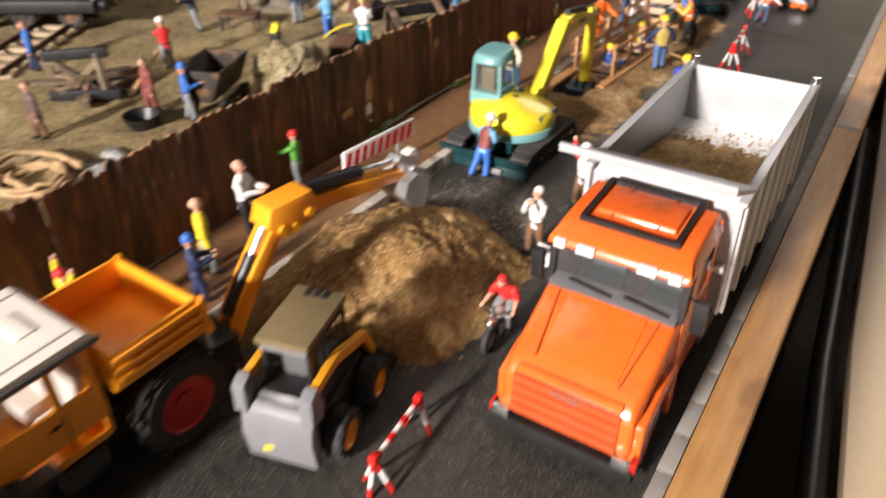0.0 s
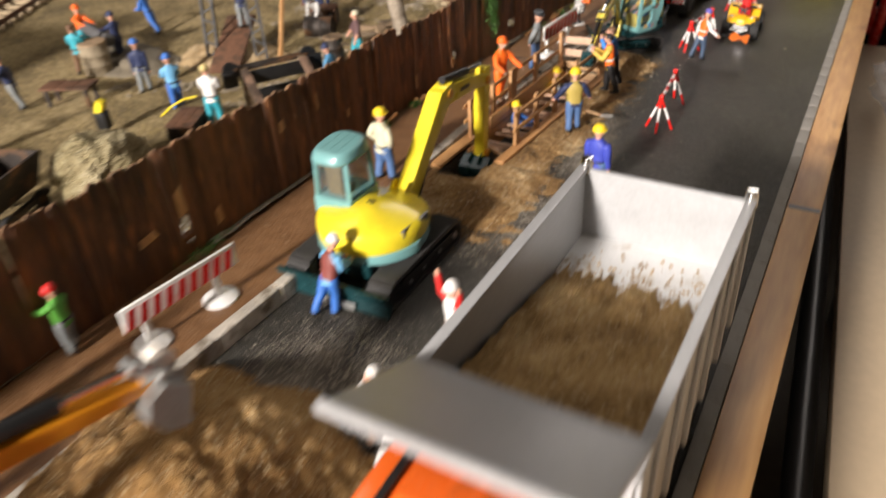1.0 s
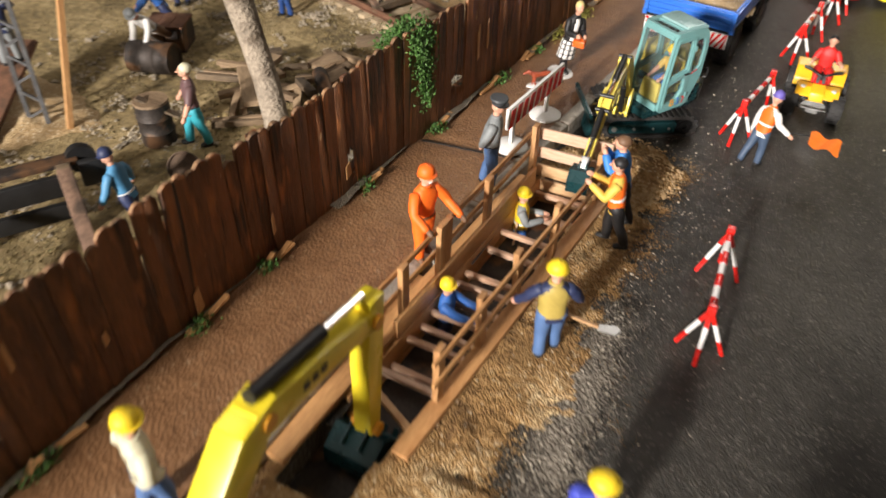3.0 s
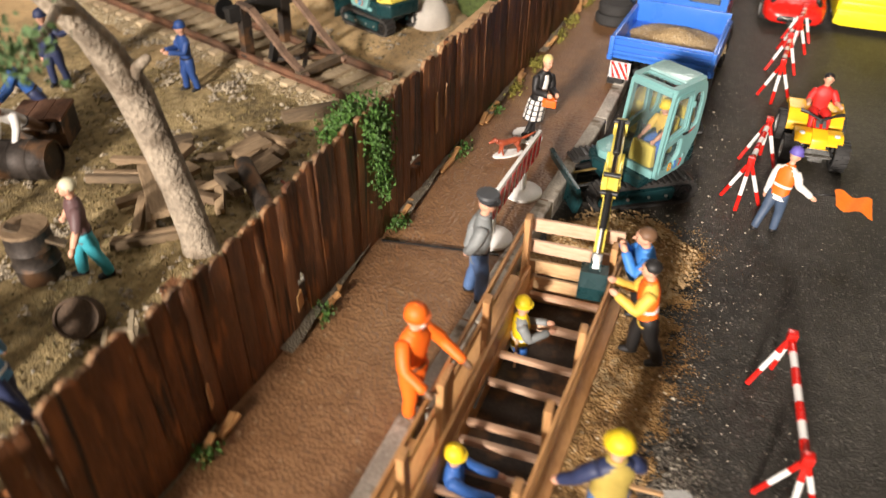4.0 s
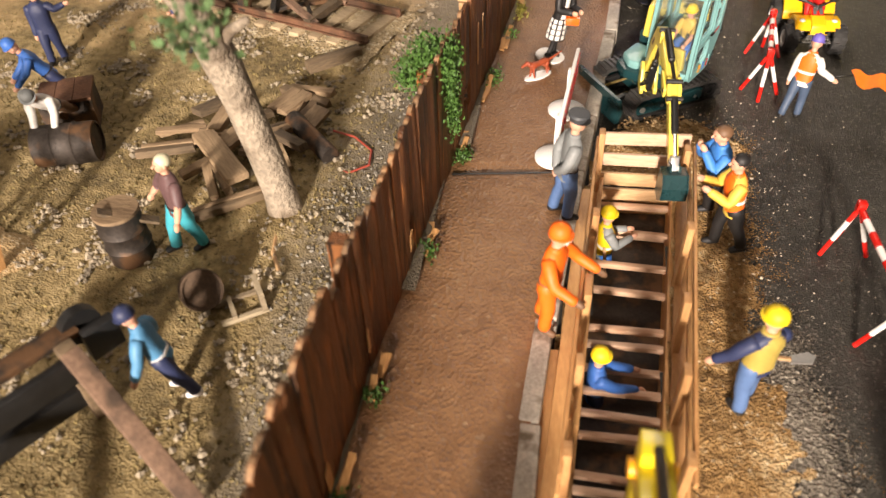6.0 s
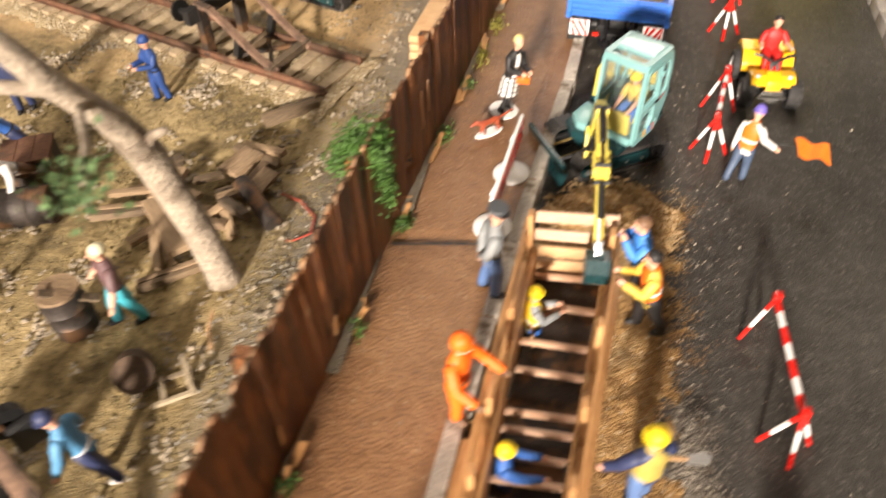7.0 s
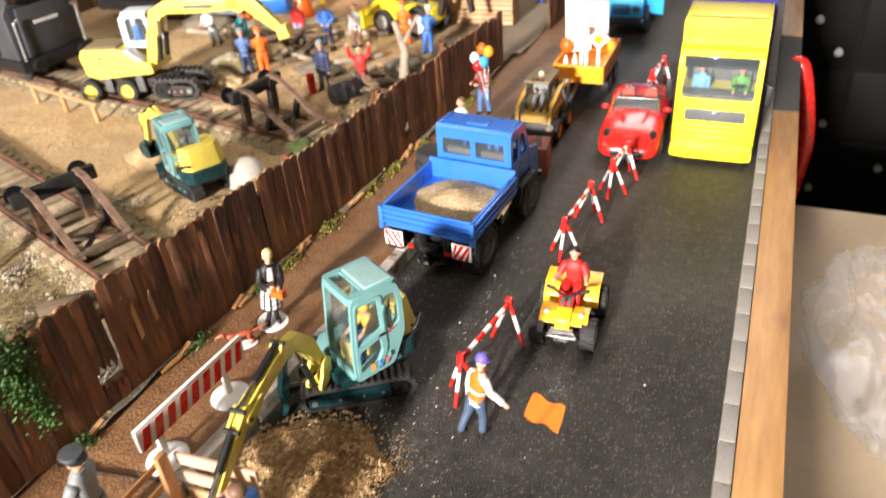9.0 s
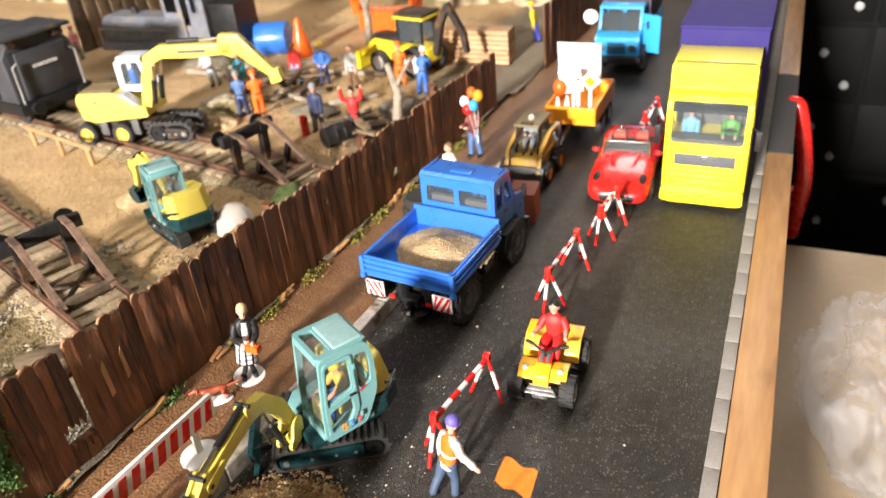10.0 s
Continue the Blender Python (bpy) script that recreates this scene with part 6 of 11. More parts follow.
    box(bm, (mid, -0.7, 3.2), (1.3, 1.3, 0.7))
    box(bm, (mid, -1.35, 4.3), (1.3, 0.35, 1.8))
    part("seat", bm, PALE_Y, cage, bev=0.12)
    bm = new_bm()
    box(bm, (mid, 0.75, 3.3), (1.7, 0.5, 1.4), top=(0.9, 0.6))
    part("console", bm, PALE_Y, cage, bev=0.1)
    for dx in (-0.5, 0.5):
        bm = new_bm()
        rod(bm, (mid + dx, 0.55, 3.9), (mid + dx * 1.1, 0.3, 4.7), 0.05, 0.05, 6)
        ball(bm, (mid + dx * 1.1, 0.3, 4.75), 0.1, 1)
        part("lever", bm, BLACK, cage)
    for i, (ch, m) in enumerate(zip("B37", (AMBER, BLUE, RED))):
        part("digit", lettering(ch, 0.74), m, cage, "coloured model number", at=spot(x0 - 0.215, 0.22 - 0.5 * i, 2.62, 90, 0, -90))
    bm = new_bm()
    bar(bm, (x0 - 0.2, -0.95, 4.72), (x0 - 0.2, -1.55, 4.98), 0.02, 0.07)
    part("marking", bm, RED, cage, "thin red flash")
    for yy in (-1.2, -2.0, -2.7):
        bm = new_bm()
        rod(bm, (-2.18, yy, 2.65), (-2.26, yy, 2.65), 0.07, 0.07, 8)
        part("bolt", bm, STEEL, deck)
    post = spot(bx, 2.85, 0, 0, 0, swing)
    bm = new_bm()
    box(bm, (0, -0.6, 1.95), (0.62, 1.1, 0.9))
    sp = part("swing_post", bm, PALE_Y, deck, bev=0.12, at=post)
    n = len(boom_pts)
    bm = new_bm()
    beam(bm, boom_pts, [0.62] + [1.0] * (n - 2) + [0.72], -0.30, 0.30)
    boom = part("boom", bm, PALE_Y, deck, bev=0.07, at=post)
    a, b = Vector(boom_pts[-2]), Vector(boom_pts[-1])
    k, e = Vector(stick_pts[0]), Vector(stick_pts[-1])
    d, f = (b - a).normalized(), (e - k).normalized()
    nd, nf = Vector((-d.y, d.x)), Vector((-f.y, f.x))
    if nd.y < 0:
        nd = -nd
    if nf.y < 0 or (abs(f.x) < 0.3 and nf.x < 0):
        nf = -nf
    bm = new_bm()
    beam(bm, [k - f * 0.15, k.lerp(e, 0.35), e], [0.85, 0.72, 0.46], -0.24, 0.24)
    stick = part("stick", bm, PALE_Y, boom, bev=0.06)
    pin, head, foot = a + nd * 0.72, k + nf * 0.62, k + nf * 0.55 + f * 0.95
    for x in (-0.27, 0.27):
        bm = new_bm()
        prism(bm, rounded([tuple(a - d * 0.75), tuple(pin - d * 0.3), tuple(pin + d * 0.28), tuple(a + d * 0.35)], 0.22), x - 0.09, x + 0.09, "x")
        part("ram_ear", bm, PALE_Y, boom, bev=0.03)
        bm = new_bm()
        prism(bm, rounded([tuple(k - nf * 0.15 - f * 0.3), tuple(head - f * 0.35), tuple(foot + f * 0.1), tuple(foot - nf * 0.5 + f * 0.1)], 0.2), x - 0.09, x + 0.09, "x")
        part("knuckle_plate", bm, PALE_Y, stick, bev=0.03)
        bm = new_bm()
        prism(bm, rounded([tuple(b - d * 1.5 - nd * 0.1), tuple(b - d * 1.3 + nd * 0.2), tuple(b + d * 0.3 + nd * 0.15), tuple(b + d * 0.25 - nd * 0.5), tuple(b - d * 0.35 - nd * 0.5)], 0.2), x * 1.5 - 0.06, x * 1.5 + 0.06, "x")
        part("joint_plate", bm, PALE_Y, boom, bev=0.03)
    for q, w, owner in ((pin, 0.42, boom), (head, 0.42, stick), (foot, 0.42, stick), (b - nd * 0.15, 0.5, boom), (Vector(boom_pts[0]), 0.42, boom), (e, 0.36, stick)):
        bm = new_bm()
        rod(bm, (-w, *q), (w, *q), 0.13, 0.13, 10)
        part("pin", bm, BLACK, owner)
    ram(boom, 0.0, pin, head, 0.19)
    ram(stick, 0.0, foot, e + nf * 0.52 - f * 0.55, 0.19)
    bm = new_bm()
    bar(bm, (0, *(e + nf * 0.52 - f * 0.55)), (0, *(e + nf * 0.1 + f * 0.45)), 0.4, 0.16)
    bar(bm, (0, *(e + nf * 0.52 - f * 0.55)), (0, *(e - f * 0.35)), 0.5, 0.14)
    part("linkage", bm, STEEL, stick, bev=0.04)
    bm = new_bm()
    box(bm, (0, 0, 0), (0.02, 0.62, 0.2))
    part("marking", bm, BROWN_INK, boom, "small dark print", at=spot(0.31, *Vector(boom_pts[1]).lerp(Vector(boom_pts[2]), 0.5), 52, 0, 0))
    ram(boom, 0.0, (boom_pts[0][0] + 0.95, boom_pts[0][1] - 0.9), (boom_pts[2][0] + 0.1, boom_pts[2][1] - 0.55), 0.2)
    for x in (-0.42, 0.42):
        bm = new_bm()
        prism(bm, rounded([(-0.8, 1.9), (-0.95, 3.2), (-0.55, 3.6), (-0.05, 3.3), (0.25, 2.5), (0.65, 2.15), (0.5, 1.75)], 0.2), x - 0.1, x + 0.1, "x")
        part("swing_cheek", bm, PALE_Y, sp, bev=0.04)
    bm = new_bm()
    tube(bm, [(0.15, -0.4, 2.3), (0.5, 0.5, 2.5), (0.35, 1.2, 3.0), (0.2, 1.5, 4.2)], 0.1)
    part("hose", bm, BLACK, sp)
    bucket(stick, e, 1.2, 0.9, TEAL_DK, bucket_turn, 180)
    return t


BRASS = mat("brass_pipe", (0.50, 0.36, 0.14), 0.35, 0.8, var=0.1)
BROWN_INK = mat("brown_ink", (0.10, 0.045, 0.03), 0.6)
# paler than the cab teal: the roof's bright sheen is put into the colour
mat_sheen = mat("teal_roof_sheen", (0.30, 0.48, 0.47), 0.2, 0.1, var=0.1, fine=500, bump=0.25, coat=0.5)
mini_excavator(spot(-20.95, 89.75, 0, 0, 0, 122), 27, 35, -0.8, [(-0.5, 3.1), (0.35, 5.0), (1.5, 6.35), (2.7, 6.6), (6.7, 6.0)], [(6.6, 6.0), (10.6, 3.5)], -14, "teal and yellow mini excavator with glazed cab at the trench end")
mini_excavator(spot(-44.9, 105.9, 1.5, 0, 0, 67) @ Matrix.Diagonal((0.86, 0.86, 0.86, 1)), -8, 18, -0.4, [(-0.3, 2.9), (0.6, 5.0), (1.9, 6.3), (2.9, 6.6), (4.6, 5.9)], [(4.7, 5.9), (5.5, 2.7)], 0, "teal and yellow mini excavator digging in the sandy yard")


mat_gloss = mat("gloss_black", (0.012, 0.012, 0.013), 0.16, var=0.2, bump=0.05, coat=0.5)


def utility_truck(at, paint, label, rim, cab_len=5.6, bed_len=9.6, width=6.6, loaded=True, roof_mat=None, bed_z=3.6, wall=1.5, r=1.75, name="utility_truck", axles=(3.0, 3.2), panes=None, seat_mat=None, low=2.6, eave=0.0):
    """A short-nosed all-wheel truck with a drop-side body."""
    t = thing(name, at, label, "truck", "trucks")
    L = cab_len + bed_len
    yr, yf = -L / 2, L / 2
    hw = width / 2
    bm = new_bm()
    for s in (-1, 1):
        box(bm, (s * 1.2, 0, 2.2), (0.5, L - 0.8, 0.8))
    box(bm, (0, yr + 2.0, 2.0), (2.4, 1.2, 1.2))
    box(bm, (0, yr + 0.4, 1.9), (1.2, 0.8, 0.6))
    for y in (yr + axles[0], yf - axles[1]):
        rod(bm, (-hw + 0.8, y, r), (hw - 0.8, y, r), 0.4)
        ball(bm, (0.3, y, r), 0.65)
    part("chassis", bm, BLACK, t, bev=0.06)
    bm = new_bm()
    rod(bm, (0, yr + 0.5, 1.75), (0, yr - 0.35, 1.75), 0.34, 0.3, 12)
    ball(bm, (0, yr - 0.4, 1.75), 0.3, 2)
    for s in (-1, 1):
        rod(bm, (s * 1.05, yr + 0.9, bed_z - 0.25), (s * 1.05, yr + 0.9, 1.5), 0.5, 0.5, 14)
    lathe(bm, [(0.2, 0), (1.25, 0.1), (1.35, 0.3), (0.9, 0.55), (0.3, 0.6)], 18, pose(0, yr + 0.9, 0.75))
    part("hitch", bm, mat_gloss, t, "glossy black coupling and air tanks", bev=0.04)
    for y in (yr + axles[0], yf - axles[1]):
        for s in (-1, 1):
            wheel(t, s * (hw - 0.55), y, r, 1.25, rim, 16)
    for s in (-1, 1):
        bm = new_bm()
        ring = [(yr + axles[0] + (r + q) * math.cos(a), r + (r + q) * math.sin(a)) for q, seq in ((0.3, (0.35, 0.8, 1.3, 1.85, 2.35, 2.8)), (0.18, (2.8, 2.35, 1.85, 1.3, 0.8, 0.35))) for a in seq]
        prism(bm, ring, s * (hw - 1.15), s * (hw - 0.02), "x")
        part("mudguard", bm, BLACK, t)
        bm = new_bm()
        box(bm, (s * (hw - 1.0), 0.2, 2.0), (0.9, 2.0, 1.2))
        part("tool_box", bm, mat_gloss, t, bev=0.1)
    bm = new_bm()
    box(bm, (0, yr + bed_len / 2, bed_z), (width, bed_len, 0.35))
    bed = part("load_bed", bm, paint, t, bev=0.05)
    for s in (-1, 1):
        bm = new_bm()
        box(bm, (s * (hw - 0.1), yr + bed_len / 2, bed_z + wall / 2), (0.2, bed_len, wall))
        for j in range(3):
            box(bm, (s * hw, yr + bed_len / 2, bed_z + 0.35 + j * wall * 0.3), (0.36, bed_len - 0.3, wall * 0.15))
        part("side_board", bm, paint, bed, bev=0.05)
        bm = new_bm()
        box(bm, (s * (hw - 0.02), yr - 0.06, bed_z + wall * 0.42), (0.36, 0.3, wall * 1.15))
        rod(bm, (s * hw, yr - 0.12, bed_z - 0.25), (s * hw, yr - 0.12, bed_z + 0.15), 0.24, 0.24, 10)
        part("corner_post", bm, paint, bed, bev=0.07)
    for y, hgt in ((yr + 0.1, wall), (yr + bed_len - 0.1, wall + 0.35)):
        bm = new_bm()
        box(bm, (0, y, bed_z + hgt / 2), (width, 0.2, hgt))
        if y < 0:
            for j in range(3):
                box(bm, (0, y - 0.12, bed_z + 0.35 + j * wall * 0.3), (width - 0.4, 0.34, wall * 0.15))
        part("end_board", bm, paint, bed, bev=0.05)
    for s in (-1, 1):
        bm = new_bm()
        box(bm, (s * (hw - 0.9), yr - 0.12, bed_z - 1.0), (1.5, 0.1, 1.25))
        plate = part("warning_plate", bm, WHITE, t, "white plate with red slanting stripes")
        for j in range(-1, 3):
            bm = new_bm()
            p = [(-0.75, -0.62), (0.75, 0.62)]
            c = -0.75 + 0.5 * j
            pts = [(c, -0.6), (c + 0.25, -0.6), (c + 0.25 + 0.75, 0.6), (c + 0.75, 0.6)]
            pts = [(min(max(x, -0.72), 0.72), z) for x, z in pts]
            if pts[2][0] - pts[3][0] < 0.02 and pts[1][0] - pts[0][0] < 0.02:
                continue
            prism(bm, [(s * (hw - 0.9) + x * s, bed_z - 1.0 + z) for x, z in pts], yr - 0.19, yr - 0.165, "y")
            part("stripe", bm, RED, plate)
        bm = new_bm()
        box(bm, (s * 1.5, yr + 0.05, bed_z - 1.55), (0.5, 0.12, 0.25))
        part("tail_lamp", bm, LAMP_R, t)
    # cab
    c0, c1 = yf - cab_len + 0.3, yf
    wc = hw - 0.62
    outline = rounded([(c0, low), (c0 + 0.05, 7.85), (c1 - 2.6, 7.85), (c1 - 1.65, 5.35), (c1 - 0.2, 5.0), (c1, 4.5), (c1, low - 0.1), (c1 - 1.1, low - 0.1), (c1 - 1.5, max(low, 3.7)), (c1 - 3.9, max(low, 3.7) + 0.02), (c1 - 4.4, low)], 0.22)
    glass = [rounded(q, 0.16) for q in ([(c0 + 0.4, 5.5), (c0 + 0.42, 7.25), (c0 + 1.45, 7.25), (c0 + 1.45, 5.5)], [(c0 + 1.8, 5.5), (c0 + 1.8, 7.25), (c1 - 2.85, 7.25), (c1 - 2.15, 5.5)])]
    bm = new_bm()
    box(bm, (0, (c0 + c1) / 2 - 0.6, 2.9), (width - 1.4, cab_len - 1.8, 0.4))
    prism(bm, [(c1 - 1.7, 5.2), (c1 - 0.05, 4.75), (c1 - 0.05, 2.5), (c1 - 0.4, 2.5), (c1 - 1.7, 3.0)], -wc + 0.1, wc - 0.1, "x")
    cabn = part("cab", bm, paint, t, bev=0.08)
    for sx in (-1, 1):
        bm = new_bm()
        panel(bm, outline, glass, sx * wc - 0.1, sx * wc + 0.1)
        side = part("cab_side", bm, paint, cabn, sharp=30)
        bm = new_bm()
        for q in (c0 + 1.62, c1 - 2.0):
            box(bm, (sx * (wc + 0.1), q, 4.4), (0.03, 0.05, 1.7))
        box(bm, (sx * (wc + 0.14), c0 + 2.0, 4.9), (0.08, 0.4, 0.1))
        part("door_line", bm, BLACK, side)
        for q in glass:
            bm = new_bm()
            prism(bm, q, sx * wc - 0.03, sx * wc + 0.03, "x")
            part("side_window", bm, panes or WINDOW_DK, cabn).visible_shadow = False
    bm = new_bm()
    back_glass = [rounded([(sx * 0.22, 5.75), (sx * (wc - 0.42), 5.75), (sx * (wc - 0.5), 7.1), (sx * 0.22, 7.1)], 0.16) for sx in (-1, 1)]
    panel(bm, rounded([(-wc + 0.05, 2.7), (wc - 0.05, 2.7), (wc - 0.1, 7.85), (-wc + 0.1, 7.85)], 0.25), back_glass, c0 - 0.02, c0 + 0.2, "y")
    part("back_wall", bm, paint, cabn, sharp=30)
    for q in back_glass:
        bm = new_bm()
        prism(bm, q, c0 + 0.06, c0 + 0.12, "y")
        part("rear_window", bm, panes or WINDOW_DK, cabn).visible_shadow = False
    bm = new_bm()
    for sx in (-1, 1):
        bar(bm, (sx * (wc - 0.05), c1 - 1.75, 5.2), (sx * (wc - 0.12), c1 - 2.6, 7.6), 0.26, 0.26)
    part("pillar", bm, paint, cabn, bev=0.05)
    bm = new_bm()
    prism(bm, rounded([(c0 - 0.05 - eave, 7.72), (c1 - 2.35, 7.72), (c1 - 2.5, 8.0), (c0 + 0.3 - eave, 8.12)], 0.1), -wc - 0.12 - eave, wc + 0.12 + eave, "x")
    rf = part("roof", bm, roof_mat or paint, cabn, bev=0.1, seg=3)
    if eave:
        for sx in (-1, 1):
            bm = new_bm()
            bar(bm, (sx * (wc + 0.14 + eave), c0 - 0.1 - eave, 7.72), (sx * (wc + 0.14 + eave), c1 - 2.4, 7.72), 0.16, 0.24)
            part("roof_gutter", bm, GREY_DK, rf, "dark grey roof gutter", bev=0.05)
    for sx in (-1, 1):
        bm = new_bm()
        bar(bm, (sx * (wc - 0.2), c0 + 0.25, 8.14), (sx * (wc - 0.2), c1 - 2.7, 8.06), 0.12, 0.12)
        part("roof_rib", bm, roof_mat or paint, rf, bev=0.03)
    bm = new_bm()
    box(bm, (0, c0 + 1.2, 8.12), (1.7, 0.75, 0.12))
    part("roof_hatch", bm, roof_mat or paint, rf, bev=0.05)
    for x in (-1, 1):
        bm = new_bm()
        bar(bm, (x * (hw - 0.6), c1 - 1.9, 5.8), (x * (hw + 0.25), c1 - 1.6, 6.2), 0.1, 0.1)
        box(bm, (x * (hw + 0.25), c1 - 1.6, 6.0), (0.3, 0.2, 0.9))
        part("mirror", bm, BLACK, cabn)
        bm = new_bm()
        prism(bm, [(c1 - 5.2, 2.2), (c1 - 4.7, 3.5), (c1 - 1.9, 3.6), (c1 - 1.2, 2.6), (c1 - 1.5, 2.5), (c1 - 2.1, 3.3), (c1 - 4.4, 3.3), (c1 - 4.9, 2.2)], x * (hw - 0.75), x * (hw + 0.05), "x")
        part("mudguard", bm, BLACK, t)
        bm = new_bm()
        rod(bm, (x * (hw - 1.3), c1 - 0.05, 3.6), (x * (hw - 1.3), c1 + 0.12, 3.6), 0.45, 0.42, 14)
        part("headlight", bm, CHROME, t)
    for x in (-1, 1):
        bm = new_bm()
        box(bm, (x * width * 0.2, c0 + 1.3, 3.9), (width * 0.28, 1.5, 0.7))
        box(bm, (x * width * 0.2, c0 + 0.7, 5.1), (width * 0.28, 0.45, 2.2), (8, 0, 0))
        part("seat", bm, seat_mat or GREY_DK, cabn, bev=0.14)
    pane("windscreen", cabn, (0, c1 - 2.0, 6.3), (width - 1.7, 0.06, 2.2), (16, 0, 0), panes or WINDOW_DK)
    bm = new_bm()
    box(bm, (0, c1 + 0.1, 2.1), (width - 0.4, 0.5, 0.9))
    part("bumper", bm, BLACK, t, bev=0.08)
    bm = new_bm()
    for j in range(4):
        box(bm, (0, c1 + 0.02, 3.0 + 0.35 * j), (2.2, 0.12, 0.16))
    part("grille", bm, BLACK, t)
    return t


utility_truck(spot(-20.25, 107.6, 0, 0, 0, -5.5), BLUE, "bright blue all-wheel truck with a drop-side body carrying sand", GREY_DK, 5.6, 7.5, 7.3, axles=(2.1, 2.5), panes=WINDOW)
heap("truck_load", -20.35, 105.3, 3.3, 3.4, 1.05, SAND, "pale sand heaped in the body of the blue truck", 31, base=3.85, step=0.2, rough=0.4)
far_truck = utility_truck(spot(-18.0, 162.6, 0, 0, 0, 180), SKYBLUE, "light blue truck with a dark tarpaulin body, front towards the site", GREY_DK, 5.0, 9.0, 6.4, False)
bm = new_bm()
box(bm, (0, 0, 5.0), (0.16, 2.6, 4.6))
part("open_door", bm, SKYBLUE, far_truck, "light blue door standing open", bev=0.06, at=spot(-3.9, 5.4, 0, 0, 0, 62))
bm = new_bm()
rod(bm, (0, 0, 0), (0, 0.1, 0), 0.9, 0.9, 20)
part("round_sign", bm, WHITE, far_truck, "white round plate on the mirror arm", at=spot(3.6, 5.6, 7.0))
bm = new_bm()
prism(bm, [(-3.1, 5.4), (3.1, 5.4), (3.1, 8.6), (2.4, 9.4), (-2.4, 9.4), (-3.1, 8.6)], -4.4, 4.4, "y")
solid("tarpaulin", bm, mat("dark_tarp", (0.06, 0.055, 0.08), 0.7, bump=0.4), spot(-18.0, 165.4, 0), "dark tarpaulin cover on the light blue truck", "tarpaulin", bev=0.15)

# the municipal truck with the digging arm, at the start
mat_rim = mat("rim_red", (0.42, 0.014, 0.010), 0.4)
mt = utility_truck(spot(-25.2, -4.5, 0, 0, 0, 178), ORANGE_Y, "orange municipal truck with cream roof, red rims and digging arm", mat_rim, 7.6, 4.3, 5.4, False, CREAM, 5.2, 1.6, 2.2, "municipal_truck", (1.7, 1.9), WINDOW, CREAM, low=3.9, eave=0.3)
mt.scale = (1.22, 1.22, 1.22)
base = mt.matrix_basis.inverted()
arm_at = base @ spot(-23.2, 4.6, 0, 0, 0, -11)
bm = new_bm()
box(bm, (0, -0.8, 3.0), (2.6, 2.4, 2.6))
foot = part("arm_foot", bm, BLACK, mt, bev=0.15, at=arm_at)
for s in (-1, 1):
    bm = new_bm()
    bar(bm, (s * 0.9, -0.4, 2.8), (s * 2.4, 0.2, 0.4), 0.5, 0.5)
    box(bm, (s * 2.5, 0.2, 0.2), (1.2, 1.2, 0.3))
    part("stabiliser", bm, BLACK, mt, bev=0.05, at=arm_at)
bm = new_bm()
for s in (-1, 1):
    beam(bm, [(0.0, 3.0), (1.6, 5.6), (4.4, 9.2)], [0.85, 0.95, 0.85], s * 0.45, s * 0.72)
beam(bm, [(0.6, 3.6), (1.8, 5.6), (4.2, 8.9)], [0.4, 0.5, 0.4], -0.5, 0.5)
boom = part("boom", bm, ORANGE_Y, mt, "orange boom of the digging arm", bev=0.05, at=arm_at)
bm = new_bm()
prism(bm, [(3.5, 9.3), (3.9, 10.4), (6.6, 10.5), (7.0, 9.8), (6.5, 8.8), (4.6, 8.3)], -0.85, 0.85, "x")
elbow = part("elbow", bm, ORANGE_Y, boom, bev=0.08)
for p in ((4.4, 9.0), (6.3, 9.3), (5.2, 8.8)):
    bm = new_bm()
    rod(bm, (-1.05, *p), (1.05, *p), 0.26, 0.26, 12)
    part("pin", bm, AMBER, elbow)
bm = new_bm()
beam(bm, [(5.8, 9.4), (9.8, 8.9), (14.4, 8.2)], [0.95, 0.9, 0.55], -0.42, 0.42)
stick = part("stick", bm, ORANGE_Y, boom, bev=0.06)
ram(stick, 0.0, (6.6, 10.3), (13.6, 9.3), 0.4)
ram(boom, 0.0, (0.6, 4.8), (4.2, 9.7), 0.42)
bm = new_bm()
box(bm, (0, 14.4, 8.9), (0.9, 1.0, 0.9))
rod(bm, (-0.7, 14.8, 8.4), (0.7, 14.8, 8.4), 0.35)
rod(bm, (-0.5, 13.8, 9.4), (0.5, 13.8, 9.4), 0.3)
part("coupling", bm, STEEL, stick, bev=0.08)
bm = new_bm()
prism(bm, rounded([(14.3, 9.0), (14.5, 9.6), (15.2, 9.7), (15.7, 9.0), (15.3, 8.6)], 0.2), -0.3, 0.4, "x")
part("coupling_block", bm, CREAM, stick, "cream coloured coupling block", bev=0.08)
bucket(stick, (15.2, 7.8), 2.4, 1.15, STEEL, -35)
for x in (-0.7, -0.2, 0.3, 0.8):
    bm = new_bm()
    rod(bm, (x, -0.6, 4.2), (x + 0.1, -0.4, 5.2), 0.07, 0.05)
    ball(bm, (x + 0.1, -0.4, 5.25), 0.14, 1)
    part("lever", bm, BLACK, foot)


